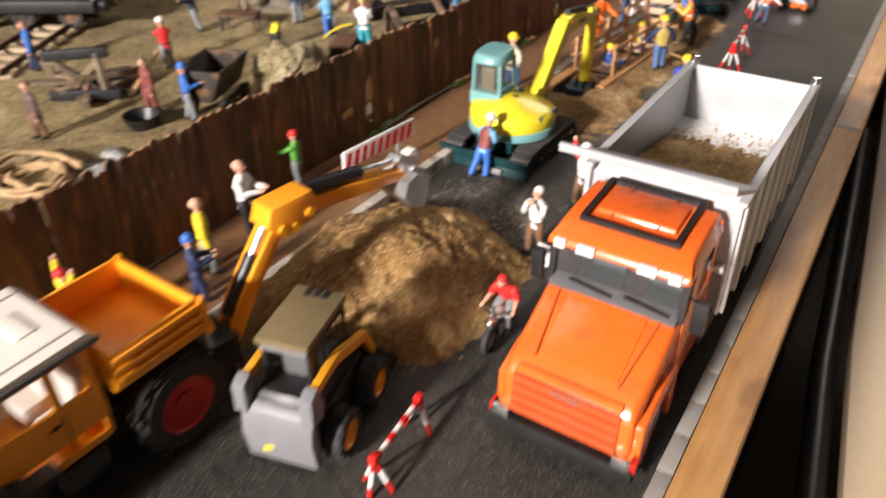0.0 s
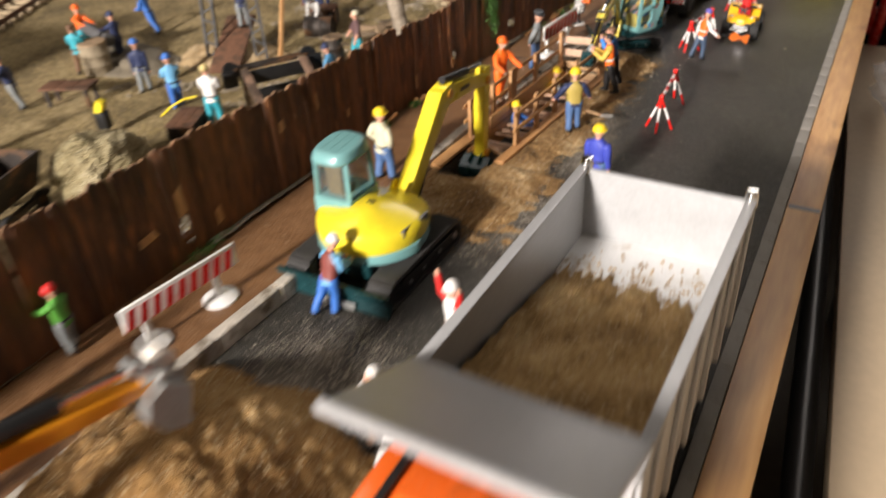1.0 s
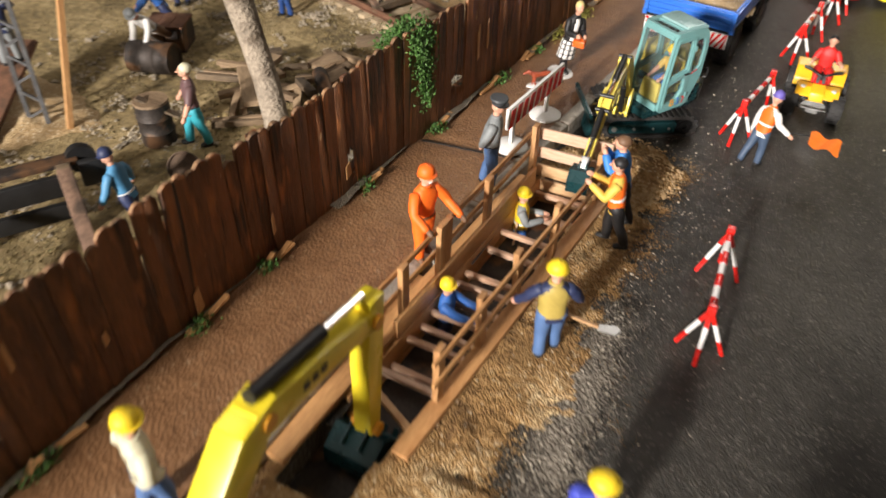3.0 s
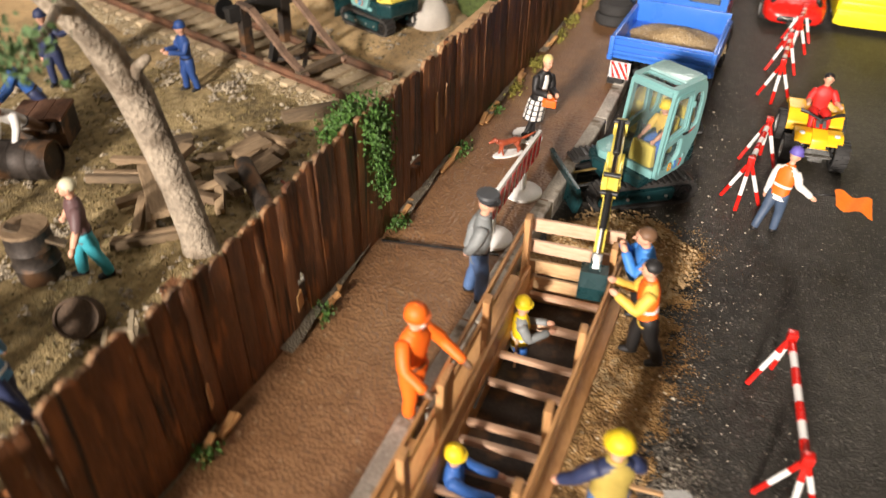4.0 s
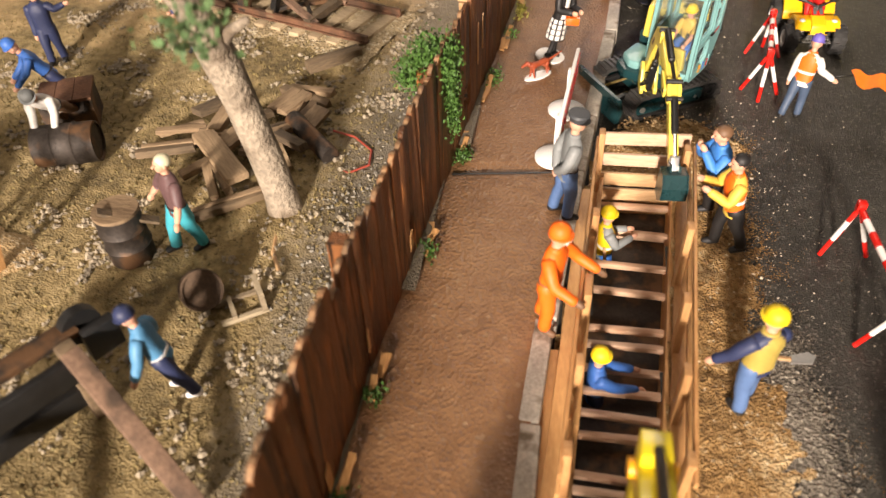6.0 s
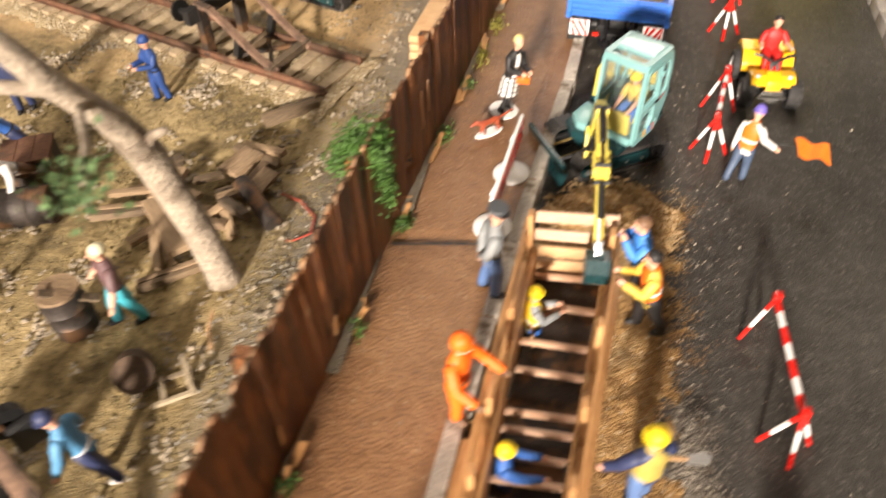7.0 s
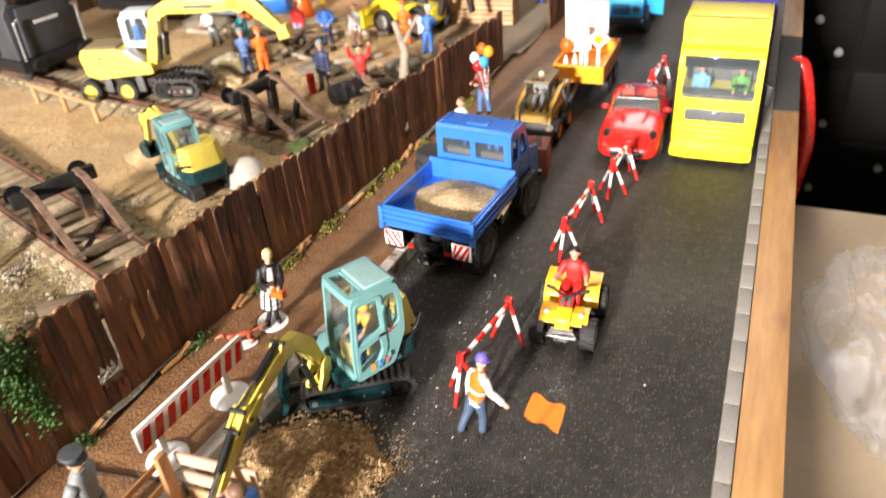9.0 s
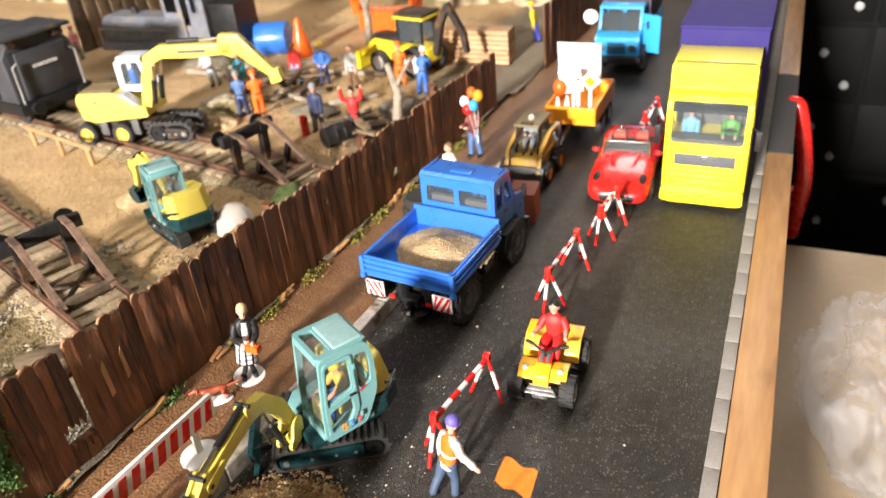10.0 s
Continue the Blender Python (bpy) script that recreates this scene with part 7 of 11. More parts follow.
def skid_loader(at, label, paint, shell=None):
    t = thing("skid_loader", at, label, "loader", "skid loaders")
    bm = new_bm()
    prism(bm, [(-3.6, 0.8), (-3.9, 3.2), (-3.3, 4.3), (-1.5, 4.1), (2.4, 3.0), (2.8, 0.8)], -1.45, 1.45, "x")
    part("body", bm, shell or BLACK, t, bev=0.15)
    bm = new_bm()
    prism(bm, [(-4.05, 0.7), (-4.3, 2.4), (-4.0, 3.7), (-3.6, 4.0), (-3.5, 0.7)], -2.0, 2.0, "x")
    rear = part("rear_door", bm, SKID_GREY, t, "grey rear engine door", bev=0.12)
    bm = new_bm()
    box(bm, (-0.6, -4.25, 1.7), (0.5, 0.05, 0.3), (0, 0, 20))
    part("marking", bm, YELLOW, rear)
    for s in (-1, 1):
        bm = new_bm()
        prism(bm, [(-4.2, 3.6), (-4.1, 5.0), (-3.4, 5.3), (-2.9, 4.0), (-3.2, 3.4)], s * 1.5, s * 2.2, "x")
        part("lift_tower", bm, SKID_GREY, t, bev=0.08)
        bm = new_bm()
        beam(bm, [(-3.6, 4.9), (-1.0, 5.0), (2.2, 3.9), (3.3, 1.6)], [0.45, 0.55, 0.55, 0.5], s * 1.65, s * 2.1)
        part("lift_arm", bm, paint, t, "yellow lift arm", bev=0.07)
        bm = new_bm()
        prism(bm, [(-3.2, 1.2), (-3.2, 2.9), (2.2, 2.7), (2.6, 1.2)], s * 1.4, s * 1.75, "x")
        part("side_panel", bm, shell or BLACK, t, bev=0.06)
        for y in (-1.9, 1.9):
            wheel(t, s * 2.35, y, 1.25, 1.05, AMBER, 12)
    bm = new_bm()
    x, y0, y1 = 1.25, -2.6, 1.5
    for sx in (-1, 1):
        prism(bm, [(y0, 3.6), (y0 + 0.2, 6.5), (y1 - 0.1, 6.5), (y1 + 0.2, 3.0), (y1 - 0.2, 3.0), (y1 - 0.4, 6.0), (y0 + 0.7, 6.0), (y0 + 0.6, 3.6)], sx * x - 0.08, sx * x + 0.08, "x")
    cage = part("cab", bm, BLACK, t, bev=0.03)
    for sx in (-1, 1):
        for j in range(5):
            bm = new_bm()
            box(bm, (sx * x, -1.8 + 0.6 * j, 5.0), (0.1, 0.12, 2.2))
            part("cage_bar", bm, BLACK, cage)
    bm = new_bm()
    box(bm, (0, (y0 + y1) / 2, 6.6), (2.9, 4.3, 0.34))
    rf = part("roof", bm, KHAKI, cage, "khaki cab roof", bev=0.09)
    bm = new_bm()
    for i in range(3):
        for j in range(2):
            box(bm, (-0.5 + 0.5 * i, 1.0 + 0.36 * j, 6.8), (0.34, 0.26, 0.06))
    part("roof_vent", bm, BLACK, rf)
    bm = new_bm()
    box(bm, (0, y0 + 0.1, 6.35), (2.6, 0.2, 0.5))
    part("light_bar", bm, SKID_GREY, cage, bev=0.06)
    bm = new_bm()
    box(bm, (0, -0.8, 3.8), (1.5, 1.3, 0.7))
    box(bm, (0, -1.5, 4.7), (1.5, 0.4, 1.5))
    part("seat", bm, GREY_DK, cage, bev=0.12)
    bm = new_bm()
    prism(bm, [(3.2, 0.3), (3.0, 2.2), (3.3, 2.4), (3.6, 0.9), (5.4, 0.3), (5.4, 0.1), (3.4, 0.1)], -2.5, 2.5, "x")
    for s in (-1, 1):
        prism(bm, [(3.0, 2.3), (5.3, 0.25), (5.3, 0.1), (3.2, 0.1)], s * 2.5 - 0.08, s * 2.5 + 0.08, "x")
    part("bucket", bm, BLACK, t, bev=0.04)
    return t


OCHRE = mat("ochre_paint", (0.55, 0.33, 0.05), 0.4, var=0.1)
sk = skid_loader(spot(-17.2, 5.5, 0, 0, 0, 14), "amber and grey skid loader with khaki roof by the heap", AMBER)
sk.scale = (0.97, 1.04, 1.12)
sk2 = skid_loader(spot(-19.9, 126.6, 0, 0, 0, 178), "amber skid loader with a black cab parked behind the blue truck", OCHRE, OCHRE)

sk2.scale = (0.85, 0.85, 0.82)
bm = new_bm()
box(bm, (0, 0, 1.4), (2.4, 2.8, 2.8), top=(0.97, 0.97))
solid("cargo_box", bm, mat("brick_red_box", (0.30, 0.075, 0.04), 0.6, var=0.2), spot(-18.0, 118.3, 0, 0, 0, 8), "reddish brown box standing between truck and loader", "box", bev=0.08)


for dz in (0.0, 0.95):
    bm = new_bm()
    lathe(bm, [(0.75, 0.1), (1.3, 0.0), (1.5, 0.2), (1.5, 0.75), (1.3, 0.95), (0.75, 0.85)], 22)
    solid("tyre", bm, RUBBER, spot(-26.2 + 0.2 * dz, 114.2, PATH_Z + 0.03 + dz), "black tyre lying on the pavement by the blue truck", "tyre", "tyres", sharp=40)


QUAD_Y = mat("quad_yellow", (0.86, 0.46, 0.015), 0.32, var=0.05, bump=0.02, coat=0.2)


def quad(at):
    t = thing("quad_bike", at, "yellow quad bike with fat black tyres and a red tank", "quad bike")
    bm = new_bm()
    box(bm, (0, 0, 1.3), (0.9, 4.4, 0.5))
    for y in (1.95, -1.95):
        bar(bm, (-1.8, y, 1.05), (1.8, y, 1.05), 0.22, 0.22)
    box(bm, (0, -0.3, 1.55), (0.9, 1.6, 0.9))
    for sx in (-1, 1):
        bar(bm, (sx * 0.35, 1.9, 2.0), (sx * 1.3, 1.95, 1.1), 0.12, 0.12)
        bar(bm, (sx * 0.35, 1.4, 1.2), (sx * 1.3, 1.9, 1.0), 0.14, 0.14)
    part("frame", bm, BLACK, t, bev=0.05)
    for sx in (-1, 1):
        wheel(t, sx * 1.85, 2.0, 1.05, 1.05, STEEL, 12)
        wheel(t, sx * 1.9, -1.95, 1.1, 1.2, STEEL, 12)
        bm = new_bm()
        limb(bm, [(sx * 0.9, 1.75, 1.35), (sx * 0.6, 1.55, 2.2)], [0.16, 0.16], 0, 9, 4)
        part("spring", bm, STEEL, t)
        bm = new_bm()
        prism(bm, rounded([(2.55, 1.95), (1.9, 2.5), (0.95, 2.45), (0.5, 2.1), (0.65, 1.95), (1.1, 2.25), (1.85, 2.3), (2.4, 1.8)], 0.12), sx * 0.5, sx * 1.75, "x")
        part("fender", bm, QUAD_Y, t, bev=0.06)
        bm = new_bm()
        prism(bm, rounded([(-3.2, 2.55), (-2.6, 3.0), (-1.1, 2.85), (-0.4, 2.1), (-0.25, 1.5), (-0.5, 1.5), (-0.75, 2.05), (-1.3, 2.6), (-2.5, 2.72), (-3.1, 2.3)], 0.14), sx * 0.5, sx * 2.05, "x")
        part("fender", bm, QUAD_Y, t, bev=0.07)
        bm = new_bm()
        rod(bm, (sx * 1.25, 2.05, 2.48), (sx * 1.25, 2.05, 2.56), 0.22, 0.18, 12)
        part("reflector", bm, WHITE, t)
        bm = new_bm()
        rod(bm, (sx * 0.95, 0.72, 3.42), (sx * 1.55, 0.55, 3.48), 0.13, 0.13, 9)
        part("grip", bm, BLACK, t)
    bm = new_bm()
    tube(bm, [(-1.0, 0.72, 3.42), (-0.45, 0.98, 3.28), (0.0, 1.05, 3.1), (0.45, 0.98, 3.28), (1.0, 0.72, 3.42)], 0.1)
    rod(bm, (0, 1.35, 2.3), (0, 1.0, 3.2), 0.14, 0.12, 8)
    part("handlebar", bm, BLACK, t)
    bm = new_bm()
    prism(bm, rounded([(2.75, 1.7), (2.6, 2.35), (1.6, 2.75), (1.2, 2.4), (1.4, 1.7)], 0.15), -0.55, 0.55, "x")
    part("nose", bm, QUAD_Y, t, bev=0.1)
    bm = new_bm()
    prism(bm, rounded([(1.75, 2.65), (0.9, 3.05), (-0.2, 2.75), (-0.3, 1.9), (1.3, 2.0)], 0.16), -0.5, 0.5, "x")
    tank = part("tank", bm, RED, t, bev=0.12)
    for sx in (-1, 1):
        bm = new_bm()
        box(bm, (sx * 0.24, 1.32, 2.92), (0.26, 0.62, 0.06), (-25, 0, 0))
        part("pad", bm, GREY_DK, tank, bev=0.02)
    bm = new_bm()
    box(bm, (0, -1.3, 2.55), (1.0, 2.2, 0.5))
    part("saddle", bm, BLACK, t, bev=0.18)
    bm = new_bm()
    prism(bm, [(-1.1, 1.2), (1.1, 1.2), (0.75, 1.75), (-0.75, 1.75)], 2.72, 2.84, "y")
    box(bm, (0, 2.95, 1.05), (1.0, 0.24, 0.34))
    tube(bm, [(-1.25, 2.5, 1.0), (-1.05, 2.95, 1.2), (1.05, 2.95, 1.2), (1.25, 2.5, 1.0)], 0.1)
    part("bumper", bm, CHROME, t, "silver front bumper")
    return t


quad(spot(-9.9, 98.4, 0, 0, 0, 183) @ Matrix.Diagonal((0.86, 0.90, 0.95, 1)))


def sports_car(at):
    t = thing("sports_car", at, "shiny red open sports car standing on the road", "car")
    bm = new_bm()
    loft(bm, [(-6.7, 1.6, 0.9, 1.9, 0.5), (-6.4, 2.3, 0.6, 2.5, 0.5), (-5.2, 2.7, 0.5, 2.95, 0.5), (-3.6, 2.85, 0.5, 3.0, 0.5), (-1.5, 2.72, 0.5, 2.85, 0.5), (0.8, 2.68, 0.5, 2.8, 0.5), (2.4, 2.75, 0.5, 2.75, 0.5), (4.0, 2.8, 0.5, 2.6, 0.55), (5.3, 2.72, 0.5, 2.25, 0.5), (6.15, 2.5, 0.5, 1.9, 0.5), (6.55, 2.15, 0.55, 1.62, 0.5), (6.75, 1.5, 0.7, 1.35, 0.55)], 28)
    part("body", bm, RED, t, sharp=70)
    bm = new_bm()
    loft(bm, [(1.0, 1.4, 2.5, 2.9, 0.6), (3.0, 1.15, 2.5, 2.86, 0.6), (5.6, 0.7, 1.7, 2.16, 0.6)], 16)
    part("bonnet_bulge", bm, RED, t, sharp=70)
    bm = new_bm()
    box(bm, (0, -1.2, 2.8), (4.0, 3.4, 0.2))
    part("cockpit", bm, BLACK, t, bev=0.2)
    for s in (-1, 1):
        bm = new_bm()
        box(bm, (s * 1.05, -1.9, 3.1), (1.4, 0.6, 1.2), (-12, 0, 0), top=(0.8, 1))
        part("seat", bm, mat_seat, t, bev=0.2)
        bm = new_bm()
        tube(bm, [(s * 0.6, -2.5, 2.9), (s * 0.7, -2.5, 3.6), (s * 1.4, -2.5, 3.6), (s * 1.5, -2.5, 2.9)], 0.12)
        part("roll_bar", bm, CHROME, t)
        bm = new_bm()
        ball(bm, (s * 1.95, 5.0, 2.05), (0.42, 0.85, 0.3), 2, 0, (-20, 0, 0))
        part("headlight", bm, BLACK, t)
        bm = new_bm()
        ball(bm, (s * 2.8, 0.9, 2.95), (0.42, 0.25, 0.25))
        part("mirror", bm, RED, t)
        for y in (-4.2, 4.2):
            wheel(t, s * 2.4, y, 1.05, 0.9, STEEL, 0)
    pane("windscreen", t, (0, 0.85, 3.2), (4.0, 0.08, 1.3), (48, 0, 0), WINDOW)
    bm = new_bm()
    tube(bm, [(-2.1, 1.25, 2.6), (-1.9, 0.45, 3.7), (1.9, 0.45, 3.7), (2.1, 1.25, 2.6)], 0.1)
    part("windscreen_frame", bm, CHROME, t)
    bm = new_bm()
    loft(bm, [(6.1, 1.9, 0.62, 1.42, 0.5), (6.72, 1.55, 0.72, 1.36, 0.5), (6.80, 1.45, 0.75, 1.33, 0.5)], 18)
    part("grille", bm, BLACK, t, sharp=70)
    bm = new_bm()
    tube(bm, [(-1.75, 6.55, 1.30), (-0.6, 6.86, 1.12), (0.6, 6.86, 1.12), (1.75, 6.55, 1.30)], 0.09)
    ball(bm, (0, 6.86, 1.15), (0.26, 0.08, 0.2), 2)
    box(bm, (0, 6.84, 0.72), (1.3, 0.08, 0.3))
    part("trim", bm, CHROME, t, "chrome grille bar and plate")
    for s in (-1, 1):
        bm = new_bm()
        bar(bm, (s * 1.35, 1.5, 2.84), (s * 1.05, 5.2, 2.28), 0.05, 0.03)
        part("bonnet_line", bm, mat_seat, t)
        bm = new_bm()
        ball(bm, (s * 0.95, -2.5, 3.75), 0.2, 2)
        part("head_rest", bm, CHROME, t)
    return t


mat_seat = mat("seat_leather", (0.50, 0.10, 0.07), 0.5)
sports_car(spot(-11.0, 128.1, 0, 0, 0, 183))


mat_smoke = mat("smoke_grey", (0.14, 0.15, 0.16), 0.22, 0.3, var=0.15, coat=0.3)


def box_lorry(at):
    t = thing("box_lorry", at, "lemon yellow lorry cab with a violet box trailer", "lorry")
    bm = new_bm()
    prism(bm, [(6.4, 0.9), (6.65, 3.4), (6.5, 6.25), (-0.6, 6.25), (-0.6, 0.9)], -3.55, 3.55, "x")
    cabn = part("cab", bm, LEMON, t, bev=0.28, seg=4)
    for s in (-1, 1):
        bm = new_bm()
        prism(bm, [(6.45, 6.1), (6.0, 9.9), (-0.6, 9.9), (-0.6, 6.1), (1.6, 6.1), (1.6, 9.3), (5.4, 9.3), (5.7, 6.5)], s * 3.25, s * 3.52, "x")
        part("side_frame", bm, LEMON, cabn, bev=0.06)
        bm = new_bm()
        bar(bm, (s * 3.3, 6.42, 6.1), (s * 3.3, 6.02, 9.9), 0.45, 0.4)
        part("pillar", bm, LEMON, cabn, bev=0.1)
    bm = new_bm()
    prism(bm, [(6.1, 9.75), (5.9, 10.6), (5.3, 11.0), (-0.6, 11.0), (-0.6, 9.75)], -3.52, 3.52, "x")
    part("roof", bm, LEMON, cabn, bev=0.3, seg=4)
    bm = new_bm()
    box(bm, (0, 1.6, 8.0), (6.4, 0.3, 3.6))
    part("rear_wall", bm, GREY_DK, cabn)
    bm = new_bm()
    box(bm, (0, 5.4, 6.35), (6.3, 1.6, 0.4))
    part("dashboard", bm, GREY_DK, cabn, bev=0.12)
    for x in (-1.7, 1.7):
        bm = new_bm()
        box(bm, (x, 2.5, 6.6), (1.7, 0.6, 3.0), (6, 0, 0))
        part("seat", bm, GREY_DK, cabn, bev=0.15)
    bm = new_bm()
    lathe(bm, [(0.62, 0.0), (0.72, 0.07), (0.62, 0.14), (0.52, 0.07)], 18, pose(-1.7, 4.9, 6.9, 35, 0, 0))
    part("steering_wheel", bm, BLACK, cabn)
    bm = new_bm()
    opening = rounded([(-3.02, 6.25), (3.02, 6.25), (3.0, 10.05), (-3.0, 10.05)], 0.45)
    panel(bm, rounded([(-3.5, 5.7), (3.5, 5.7), (3.4, 10.6), (-3.4, 10.6)], 0.3), [opening], -0.12, 0.12, "y")
    for v in bm.verts:
        v.co.y += 6.42 - 0.10 * (v.co.z - 6.0)
    part("windscreen_frame", bm, LEMON, cabn, sharp=30)
    bm = new_bm()
    prism(bm, rounded([(-3.4, 11.0), (-3.4, 13.0), (3.4, 13.0), (3.4, 11.0)], 0.25), -0.4, 0.6, "y")
    for v in bm.verts:
        v.co.y += 4.7 + 0.06 * (13.0 - v.co.z)
    bl = part("wind_deflector", bm, LEMON, cabn, bev=0.1, seg=3)
    bm = new_bm()
    panel(bm, rounded([(-3.45, 10.9), (3.45, 10.9), (3.45, 13.15), (-3.45, 13.15)], 0.4), [rounded([(-3.0, 11.3), (3.0, 11.3), (3.0, 12.8), (-3.0, 12.8)], 0.4)], -0.1, 0.1, "y")
    for v in bm.verts:
        v.co.y += 5.4 + 0.10 * (13.0 - v.co.z)
    part("rim", bm, LEMON, bl, sharp=30)
    bm = new_bm()
    box(bm, (0, 2.3, 12.88), (6.5, 4.8, 0.24))
    part("top_plate", bm, LEMON, bl, bev=0.08)
    for s in (-1, 1):
        bm = new_bm()
        prism(bm, [(5.2, 10.9), (4.7, 13.0), (-0.2, 13.0), (-0.4, 10.9)], s * 3.25, s * 3.45, "x")
        part("side_wing", bm, LEMON, bl, bev=0.08)
    pane("windscreen", cabn, (0, 6.22, 8.1), (6.2, 0.06, 3.9), (6, 0, 0), WINDOW)
    bm = new_bm()
    box(bm, (0, 6.28, 9.55), (6.0, 0.1, 0.95), (10, 0, 0))
    part("sun_visor", bm, WINDOW_DK, cabn, "dark tinted sun visor", bev=0.04)
    bm = new_bm()
    box(bm, (0, 6.58, 4.75), (5.1, 0.16, 1.05))
    gr = part("grille", bm, mat_smoke, cabn, "smoky grey grille panel", bev=0.05)
    for z in (4.5, 4.75, 5.0):
        bm = new_bm()
        box(bm, (0, 6.67, z), (4.6, 0.04, 0.06))
        part("grille_bar", bm, GREY_DK, gr)
    bm = new_bm()
    ball(bm, (0, 6.68, 5.1), (0.4, 0.06, 0.16), 2)
    part("badge", bm, CHROME, gr)
    for z, w in ((3.7, 6.4), (3.15, 6.4), (2.6, 6.5)):
        bm = new_bm()
        box(bm, (0, 6.66, z), (w, 0.12, 0.36), top=(0.99, 0.6))
        part("grille_step", bm, LEMON, cabn, bev=0.05)
    for s in (-1, 1):
        bm = new_bm()
        limb(bm, [(s * 0.3, 6.35, 6.45), (s * 2.4, 6.35, 6.55)], [0.05, 0.04], 0, 6, 2)
        part("wiper", bm, BLACK, cabn)
    bm = new_bm()
    prism(bm, rounded([(-3.6, 0.7), (-3.5, 2.1), (3.5, 2.1), (3.6, 0.7), (2.6, 0.55), (-2.6, 0.55)], 0.3), 6.4, 7.0, "y")
    bump = part("bumper", bm, LEMON, cabn, bev=0.12)
    for s in (-1, 1):
        bm = new_bm()
        box(bm, (s * 2.75, 7.0, 1.5), (1.0, 0.06, 0.5))
        part("headlight", bm, LEMON, bump, "yellow moulded headlight", bev=0.03)
    for s in (-1, 1):
        bm = new_bm()
        bar(bm, (s * 3.5, 6.2, 8.0), (s * 4.1, 6.5, 7.8), 0.14, 0.14)
        box(bm, (s * 4.15, 6.4, 6.9), (0.5, 0.35, 1.8))
        part("mirror", bm, BLACK, cabn, bev=0.07)
        pane("side_window", cabn, (s * 3.4, 3.6, 7.8), (0.06, 3.6, 2.8), (0, 0, 0), WINDOW)
        for y in (3.6, -4.0, -30, -34):
            wheel(t, s * 2.95, y, 1.65, 1.1, GREY, 0)
    bm = new_bm()
    box(bm, (0, -18.5, 8.1), (7.6, 34.5, 12.4))
    box(bm, (0, -18.5, 14.3), (7.8, 34.8, 0.35))
    part("box_body", bm, PURPLE, t, "violet box body", bev=0.16)
    bm = new_bm()
    box(bm, (0, -18, 1.7), (3.0, 34, 0.7))
    part("chassis", bm, BLACK, t)
    return t


lorry = box_lorry(spot(-3.85, 129.6, 0, 0, 0, 180))
lorry.scale = (0.95, 0.95, 0.94)


def sign_trailer(at):
    t = thing("sign_trailer", at, "amber trailer loaded with white sign boards and posts", "trailer")
    bm = new_bm()
    box(bm, (0, 0, 2.6), (5.2, 9.0, 0.4))
    bed = part("load_bed", bm, ORANGE_Y, t, bev=0.05)
    for c, s in (((-2.5, 0, 3.5), (0.2, 9, 1.5)), ((2.5, 0, 3.5), (0.2, 9, 1.5)), ((0, 4.4, 3.5), (5.0, 0.2, 1.5)), ((0, -4.4, 3.5), (5.0, 0.2, 1.5))):
        bm = new_bm()
        box(bm, c, s)
        part("side_board", bm, ORANGE_Y, bed, bev=0.04)
    for s in (-1, 1):
        for y in (-2.6, 0.4):
            wheel(t, s * 2.2, y, 1.2, 0.8, GREY, 0)
    bm = new_bm()
    bar(bm, (0, 4.4, 2.3), (0, 8.2, 1.6), 0.4, 0.4)
    part("drawbar", bm, BLACK, t)
    for x, y, z, w, h, a in ((0.6, -1.6, 7.0, 4.6, 4.2, 0), (-1.7, 3.0, 6.6, 1.6, 1.6, 45), (0.9, 0.6, 5.6, 2.4, 2.6, 10)):
        bm = new_bm()
        box(bm, (0, 0, 0), (w, 0.16, h))
        part("sign_board", bm, WHITE, t, "white sign board", bev=0.04, at=spot(x, y, z, -8, a, 0))
    bm = new_bm()
    box(bm, (0, 0.1, 0), (0.8, 0.1, 0.8))
    part("sign_face", bm, AMBER, t, "yellow diamond face", at=spot(-1.7, 3.12, 6.6, -8, 45, 0))
    for x, y in ((-1.7, 2.9), (-0.4, 2.6), (0.2, 2.2)):
        bm = new_bm()
        rod(bm, (x, y, 2.8), (x, y, 6.4), 0.2)
        part("post", bm, WHITE, t)
    bm = new_bm()
    ball(bm, (2.1, 0.5, 4.9), (0.8, 0.8, 0.9))
    part("marker", bm, ORANGE, t)
    for x, y in ((0.8, 2.6), (1.6, 3.2)):
        bm = new_bm()
        lathe(bm, [(0.75, 0), (0.7, 0.15), (0.45, 0.2), (0.08, 1.9)], 14, pose(x, y, 2.9))
        part("cone", bm, WHITE, t)
    return t


sign_trailer(spot(-18.0, 138.0, 0, 0, 0, 180))


